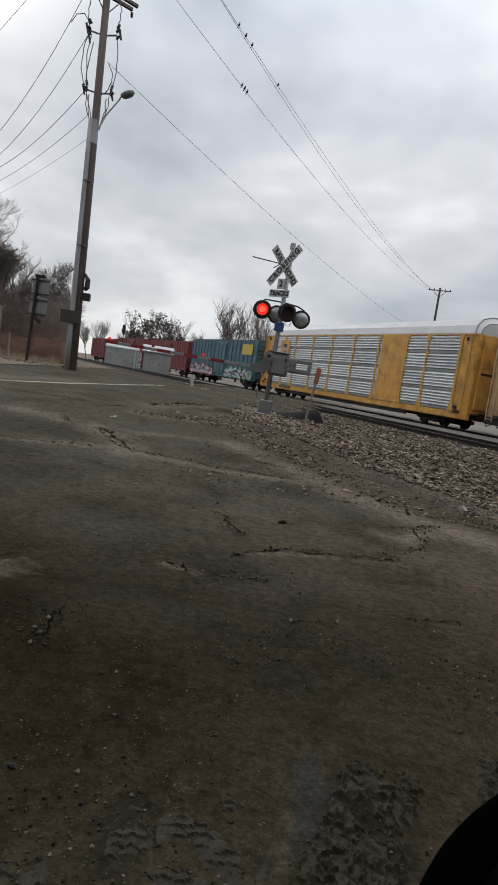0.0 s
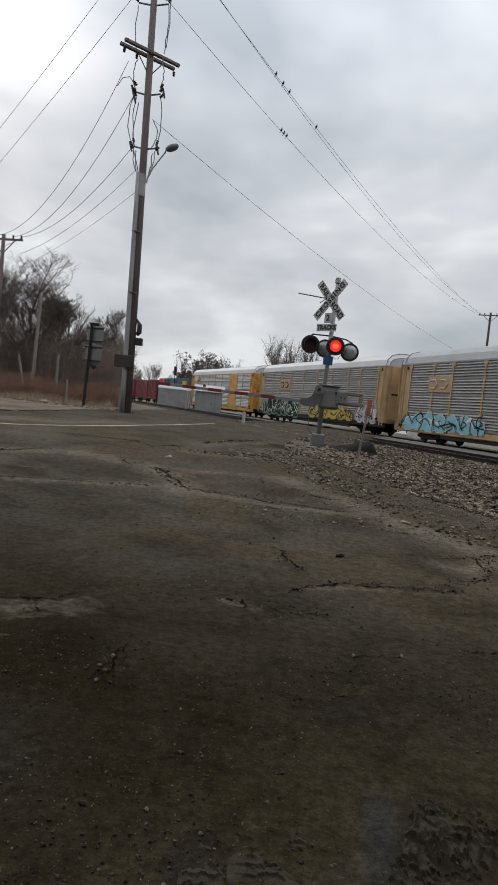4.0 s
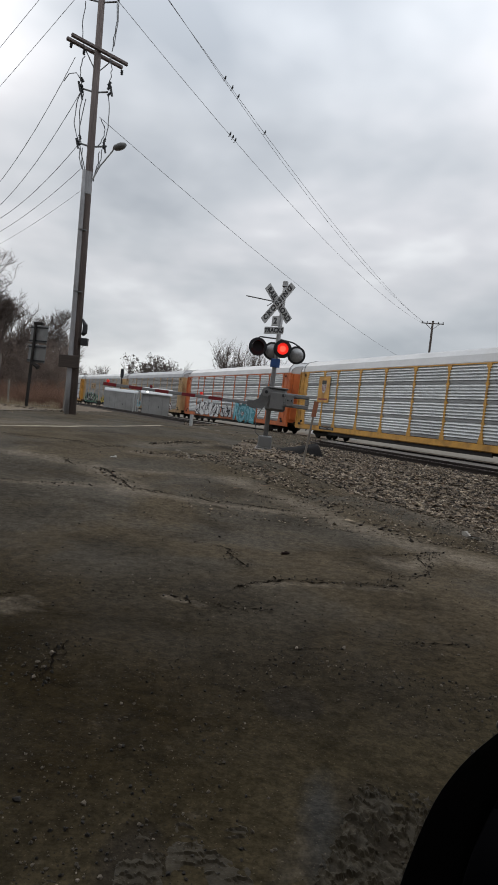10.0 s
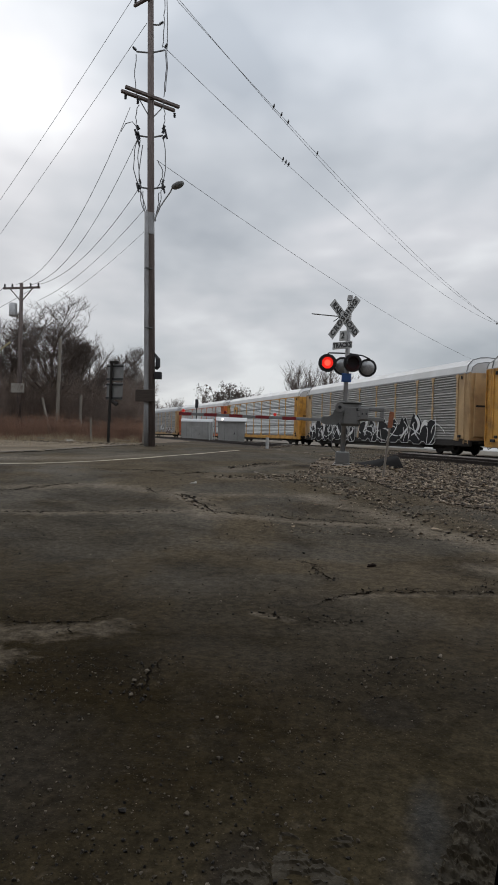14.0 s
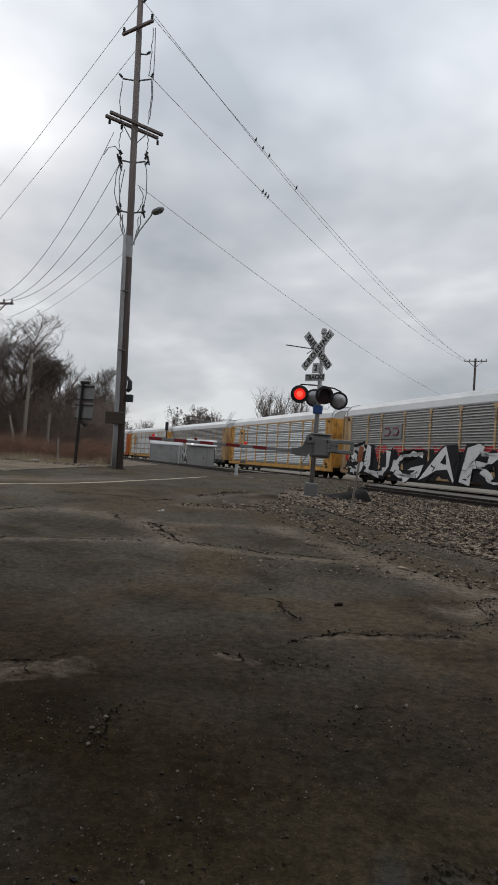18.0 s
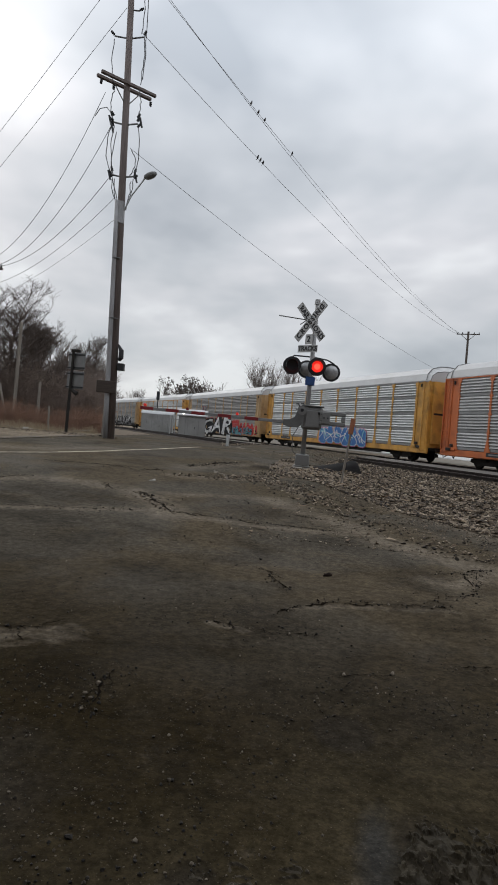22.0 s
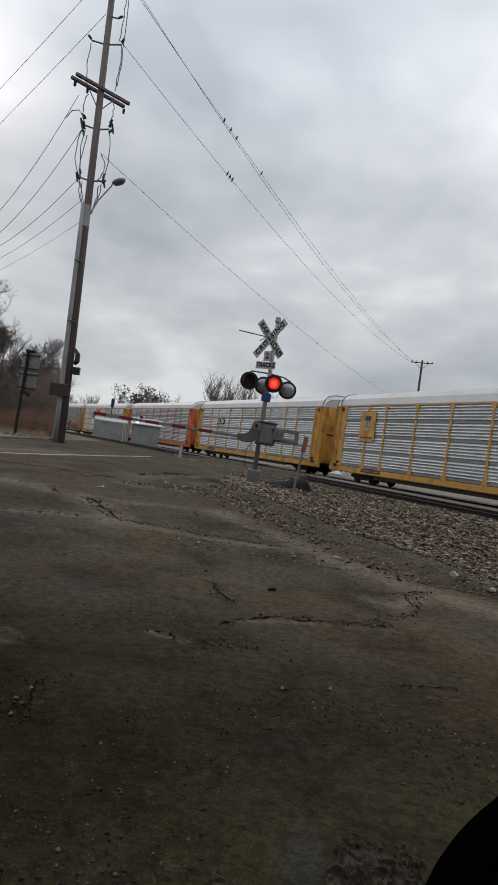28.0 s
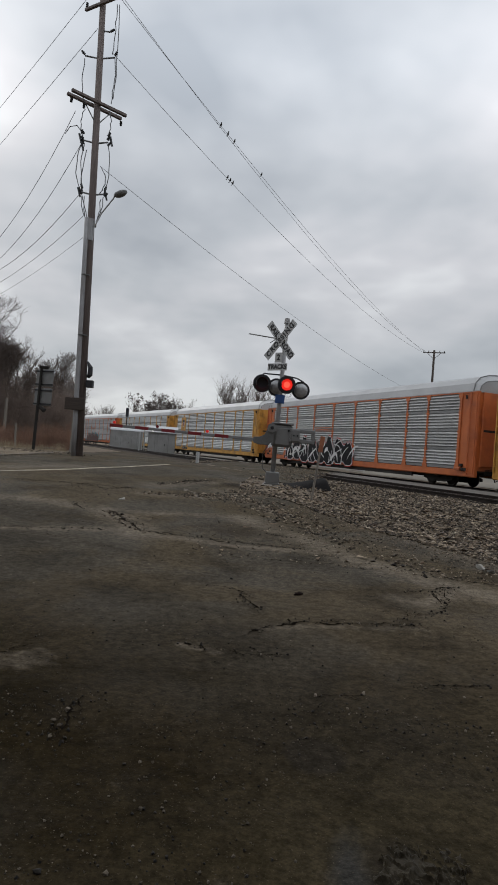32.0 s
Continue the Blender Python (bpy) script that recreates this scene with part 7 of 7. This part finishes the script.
for i, (b, r, h, cl) in enumerate(((-16.2, 150, 9, 0), (-14.9, 165, 9, 0), (-13.6, 160, 9.5, 0), (-12.4, 170, 9.5, 0), (-10.7, 140, 10.8, 160), (-9.4, 135, 11.3, 160), (-8.2, 150, 11.5, 60), (-7.0, 150, 10.8, 0),
                                (-3.1, 120, 14.5, 0), (-1.6, 118, 13.6, 0), (-0.2, 122, 14.0, 0), (1.2, 125, 13.0, 0), (-5.2, 160, 10, 0), (-31.5, 110, 9, 0), (-34, 120, 9, 0), (-30.2, 70, 7.5, 0))):
    bare_tree("bare_tree", "distant leafless tree" + (" with clinging dead leaves" if cl else " with bare branches") + " beyond the tracks", at(b, r), h, 30 + i, 0.6 if cl else 0.45, 4, clumps=cl * 3)


def brush(name, label, zone, count, hmin, hmax, material, seed, rad=0.012, category="brush"):
    """A tangle of thin stems, each with side twigs."""
    rnd = random.Random(seed)
    verts, faces = [], []

    def stem(p, q, r):
        d = (q - p).normalized()
        s = d.orthogonal().normalized()
        t = d.cross(s)
        k = len(verts)
        for a in range(3):
            o = r * (math.cos(2.094 * a) * s + math.sin(2.094 * a) * t)
            verts.append((p + o)[:])
        verts.append(q[:])
        for a in range(3):
            faces.append((k + a, k + (a + 1) % 3, k + 3))

    for _ in range(count):
        b0, b1, r0, r1 = zone
        x, y = polar(rnd.uniform(r0, r1), rnd.uniform(b0, b1))
        p = Vector((x, y, ground_z(x, y) - 0.05))
        h = rnd.uniform(hmin, hmax) * (0.7 + 0.5 * noise.noise(Vector((x * 0.35, y * 0.35, 2))))
        q = p + Vector((rnd.uniform(-0.35, 0.35) * h, rnd.uniform(-0.35, 0.35) * h, h))
        stem(p, q, rad * (0.7 + 0.6 * rnd.random()))
        for _ in range(5):
            a = p.lerp(q, rnd.uniform(0.25, 0.95))
            stem(a, a + Vector((rnd.uniform(-0.4, 0.4), rnd.uniform(-0.4, 0.4), rnd.uniform(-0.05, 0.5))) * h * 0.45, rad * 0.6)
    me = bpy.data.meshes.new(name)
    me.from_pydata(verts, [], faces)
    me.materials.append(material)
    me.update()
    return tagged(new(name, me), label, category, kind="stuff")


brush("thicket", "dense tangle of bare grey-brown brush stems", (-30, -17.0, 36, 47), 9500, 1.6, 5.2, M_BRUSH, 3, 0.022)
brush("thicket", "dense tangle of bare grey-brown brush stems", (-39, -29.5, 42, 60), 1500, 1.5, 3.2, M_BRUSH, 4, 0.022)
brush("dry_grass", "reddish-brown dry grass and weeds", (-31, -16.2, 31.5, 37), 5200, 0.4, 1.8, M_REDBRUSH, 5, 0.012, "dry grass")
brush("dry_grass", "thin tufts of trodden straw-coloured grass on the dirt drive", (-46, -20, 21, 30), 2600, 0.04, 0.22, M_STRAW, 16, 0.009, "dry grass")
brush("dry_grass", "low straw-coloured dry grass at the verge", (-40, -17, 28.5, 33), 3600, 0.15, 0.6, M_STRAW, 6, 0.010, "dry grass")

# fallen boards and rubble at the verge
for x, y, l, yaw, lab in ((-12.2, 27.2, 2.2, 160, "fallen grey board lying in the verge"), (-9.9, 28.4, 1.5, 20, "fallen grey board lying in the verge"), (-14.6, 28.6, 1.8, 100, "broken pale plank lying in the dry grass")):
    part_ob = new("fallen_board", mesh_of("fallen_board", boxed(-l / 2, l / 2, -0.07, 0.07, 0, 0.04, 0.006), M_WOOD_PALE))
    part_ob.matrix_world = pose(x, y, ground_z(x, y) + 0.05, 0, -4, yaw)
    tagged(part_ob, lab, "board")

# ---- overpass ----
OV = thing("overpass", "pale concrete road overpass on piers with street lamps", "overpass")
od = Vector((-0.19, 0.98, 0)).normalized()
os_ = Vector((-od.y, od.x, 0))
o0 = Vector((-39.6, 54.2, 0)) - od * 40
H0 = 7.3


def slab(w0, w1, z0, z1, l0=0, l1=190):
    bm = bmesh.new()
    vs = []
    for l in (l0, l1):
        for w in (w0, w1):
            for z in (z0, z1):
                p = o0 + od * l + os_ * w
                vs.append(bm.verts.new((p.x, p.y, z)))
    for f in ((0, 1, 3, 2), (4, 6, 7, 5), (0, 4, 5, 1), (2, 3, 7, 6), (0, 2, 6, 4), (1, 5, 7, 3)):
        bm.faces.new([vs[i] for i in f])
    bmesh.ops.recalc_face_normals(bm, faces=bm.faces)
    return bm


part("deck", slab(0, 11, H0 - 1.0, H0 - 0.75), M_CONC, OV)
part("parapet", slab(-0.05, 0.25, H0 - 0.75, H0), M_CONC, OV)
part("parapet", slab(10.75, 11.05, H0 - 0.75, H0), M_CONC, OV)
for w in (0.6, 3.6, 6.6, 9.6):
    part("girder", slab(w, w + 0.7, H0 - 1.95, H0 - 1.0), M_CONC, OV)
for l in range(2, 190, 15):
    part("pier_cap", slab(0.4, 10.6, H0 - 2.8, H0 - 1.95, l, l + 1.6), M_CONC, OV)
    for w in (1.0, 7.6):
        part("pier", slab(w, w + 2.0, -0.3, H0 - 2.8, l + 0.1, l + 1.5), M_CONC, OV)
for l in (54, 78, 102, 126):
    p = o0 + od * l + os_ * 0.1
    lp2 = part("lamp_post", bar((p.x, p.y, H0 - 0.1), (p.x, p.y, H0 + 4.2), 0.07, 0.05, 6), M_GALV, OV)
    part("lamp_arm", bar((p.x, p.y, H0 + 4.15), (p.x + 1.3, p.y, H0 + 4.45), 0.04, None, 5), M_GALV, lp2)

# ---- pale things beyond the train, glimpsed under the cars ----
for i, (x, y, w) in enumerate(((30, 75, 14), (48, 70, 12), (12, 95, 15), (64, 60, 13), (-4, 118, 14))):
    tl = thing("parked_trailer", "white parked box trailer beyond the tracks", "trailer", pose(x, y, ground_z(x, y), 0, 0, 105 + 6 * i), "parked trailers")
    part("box", boxed(-w / 2, w / 2, -1.25, 1.25, 1.1, 3.4, 0.03), M_ROOF, tl)
    part("frame", boxed(-w / 2, w / 2, -0.5, 0.5, 0.85, 1.1), M_TRUCK, tl)
    for xx in (-w / 2 + 1.5, -w / 2 + 2.7):
        for yy in (-1.0, 1.0):
            part("wheel", WHEEL, None, tl, m=pose(xx, yy, 0.46))
    part("landing_leg", boxed(w / 2 - 3, w / 2 - 2.85, -0.6, 0.6, 0, 0.9), M_TRUCK, tl)
for i in range(5):
    x, y = 8 + 9 * i, 62 + 5 * (i % 2) - 4 * i
    lw = thing("low_wall", "long low pale concrete barrier beyond the tracks", "barrier", pose(x, y, ground_z(x, y), 0, 0, 112), "barriers")
    bm = bmesh.new()
    extrude_profile(bm, [(-0.3, 0), (0.3, 0), (0.28, 0.1), (0.12, 0.35), (0.09, 0.85), (-0.09, 0.85), (-0.12, 0.35), (-0.28, 0.1)], -4.2, 4.2)
    part("barrier_body", bm, M_ROOF, lw)

# ---- own vehicle: dark door, window frame and mirror ----
V = thing("parked_vehicle", "dark grey parked vehicle with open driver window and wing mirror", "vehicle")
part("body", boxed(-2.4, 2.5, -1.45, 0.47, 0.38, 1.0, 0.08), M_CARPAINT, V)
part("bonnet", boxed(1.15, 2.45, -1.38, 0.38, 0.99, 1.10, 0.05), M_CARPAINT, V)
part("roof", boxed(-2.1, 0.75, -1.35, 0.36, 1.93, 2.0, 0.03), M_CARPAINT, V)
part("headliner", boxed(-2.05, 0.7, -1.32, 0.33, 1.90, 1.925), M_BLACK, V)
for y in (0.42, -1.40):
    s = 1 if y > 0 else -1
    part("front_pillar", bar((1.15, y, 1.0), (0.62, y - 0.1 * s, 1.95), 0.05, 0.05, 6), M_CARPAINT, V)
    part("roof_rail", bar((0.66, y - 0.09 * s, 1.93), (-2.0, y - 0.09 * s, 1.93), 0.045, None, 6), M_CARPAINT, V)
    part("rear_pillar", bar((-2.2, y, 1.0), (-1.95, y - 0.1 * s, 1.95), 0.07, None, 6), M_CARPAINT, V)
bm = bmesh.new()
# slanted centre pillar behind the driver's window
ed = [(-0.345 + 0.053 * q, 1.776 + 0.067 * q) for q in (-10.5, 0.0, 2.4)] + [(-0.40, 1.94), (-0.50, 1.776), (-1.06, 1.07)]
f = [bm.verts.new((x, 0.43, z)) for x, z in ed]
g = [bm.verts.new((x - 0.03, 0.36, z)) for x, z in ed]
bm.faces.new(f)
bm.faces.new(g[::-1])
for k in range(len(ed)):
    bm.faces.new((f[k], g[k], g[(k + 1) % len(ed)], f[(k + 1) % len(ed)]))
bmesh.ops.recalc_face_normals(bm, faces=bm.faces)
part("centre_pillar", bm, M_RUBBER, V, "black window surround")
part("seat", boxed(-0.75, -0.3, -0.75, -0.1, 0.9, 1.35, 0.08), M_BLACK, V)
part("dashboard", boxed(0.75, 1.2, -1.4, 0.2, 0.95, 1.12, 0.05), M_BLACK, V)
for x in (-1.6, 1.6):
    for y in (-1.36, 0.37):
        bm = bmesh.new()
        revolve(bm, [(0.0, -0.1), (0.22, -0.1), (0.24, -0.12), (0.35, -0.11), (0.37, -0.06), (0.37, 0.06), (0.35, 0.11), (0.24, 0.12), (0.22, 0.1), (0.0, 0.1)], 24, pose(x, y, 0.37, 90, 0, 0))
        part("wheel", bm, M_RUBBER, V)
# wing mirror
def mirror_shell(pts, y0, y1, bevel=0.012):
    for _ in range(2):
        pts = [(p[0] * f + q[0] * (1 - f), p[1] * f + q[1] * (1 - f)) for p, q in zip(pts, pts[1:] + pts[:1]) for f in (0.78, 0.22)]
    bm = bmesh.new()
    a = [bm.verts.new((x, y0, z)) for x, z in pts]
    b = [bm.verts.new((x + 0.075 * (y1 - y0) / 0.12, y1, z - 0.09 * (y1 - y0) / 0.12)) for x, z in pts]
    n = len(pts)
    bm.faces.new(a)
    bm.faces.new(b[::-1])
    for k in range(n):
        bm.faces.new((a[k], b[k], b[(k + 1) % n], a[(k + 1) % n]))
    bmesh.ops.recalc_face_normals(bm, faces=bm.faces)
    bmesh.ops.bevel(bm, geom=[e for e in bm.edges if abs(e.verts[0].co.y - e.verts[1].co.y) < 1e-6], offset=bevel * 0.6, segments=2, affect="EDGES", profile=0.6)
    return bm


mir = part("wing_mirror", mirror_shell([(0.20, 0.86), (0.2035, 1.0), (0.230, 1.11), (0.258, 1.16), (0.299, 1.203), (0.36, 1.233), (0.47, 1.245), (0.53, 1.20), (0.54, 0.98), (0.50, 0.86)], 0.60, 0.72), M_RUBBER, V, "black wing mirror housing with wet glass", smooth=False)
part("mirror_glass", mirror_shell([(0.265, 0.96), (0.27, 1.06), (0.30, 1.15), (0.345, 1.19), (0.46, 1.205), (0.51, 1.17), (0.515, 0.99), (0.48, 0.95)], 0.592, 0.602, 0.002), M_MIRROR, mir)
# thin grey strip stands for the highlight along the housing's upper edge
part("mirror_trim", bent([(0.345, 0.612, 1.226), (0.375, 0.608, 1.2385), (0.47, 0.606, 1.243)], [0.001, 0.005, 0.005]), M_EDGE_GLINT, mir, "thin strip standing for the glint on the mirror edge")
part("corner_cap", mirror_shell([(0.282, 1.193), (0.292, 1.217), (0.318, 1.228), (0.44, 1.252), (0.44, 1.244), (0.335, 1.221), (0.312, 1.210)], 0.598, 0.66, 0.004), M_CAPBEIGE, mir, "pale beige corner of the mirror cap")
part("mirror_arm", bar((0.5, 0.62, 0.98), (0.66, 0.45, 0.99), 0.04, 0.05, 8), M_RUBBER, mir)
# added wall out of view: blocks sky to darken the ground near the vehicle
w = new("wall_south", mesh_of("wall_south", boxed(-40, 40, -5.0, -4.6, -0.3, 13.0), M_SHADE_WALL))
tagged(w, "unseen brown wall added behind the vehicle to shade the ground", "wall", kind="structure")


def lit_times(which):
    """When the two lamps change over: they take turns, the second lit for 0.76 s of each 1.4875 s."""
    out = []
    for k in range(-2, 23):
        t = 0.735 + 1.4875 * k
        out += [(t, which == 1), (t + 0.75, which == 0)]
    return out


def motions():
    for k, car, length in CARS:
        rows = []
        for j in range(17):
            t = 2.0 * j
            u = centre[k] + SPEED * t
            a, _ = track_point(u - length * 0.36, FAR_C)
            b, _ = track_point(u + length * 0.36, FAR_C)
            m = (a + b) / 2
            rows.append((t, pose(m.x, m.y, FAR_Z, 0, 0, math.degrees(math.atan2(b.y - a.y, b.x - a.x)))))
        walk(car, rows)
    for which, (k, disc) in enumerate(SPINNERS):
        rows = []
        on0 = None
        angle = None
        for t, on in lit_times(which):
            goal = 0 if on else 180
            if angle is None or t <= 0.06:
                angle = goal
                first = goal
                continue
            if not rows:
                rows.append((0.0, pose(0, 0, 0.05, 0, angle, 0)))
            if t >= 32.0:
                break
            # a half turn takes a tenth of a second, and never straddles a full second
            end = round(t * 30)
            whole = 30 * round(end / 30)
            if end - 3 < whole < end or whole == end and t > whole / 30:
                end = whole + 3 if t > whole / 30 else whole
            way = 60 if goal > angle else -60
            for step in range(4):
                rows.append(((end - 3 + step) / 30, pose(0, 0, 0.05, 0, angle + way * step, 0)))
            angle = goal
        rows.append((32.0, pose(0, 0, 0.05, 0, angle, 0)))
        walk(disc, rows)


motions()
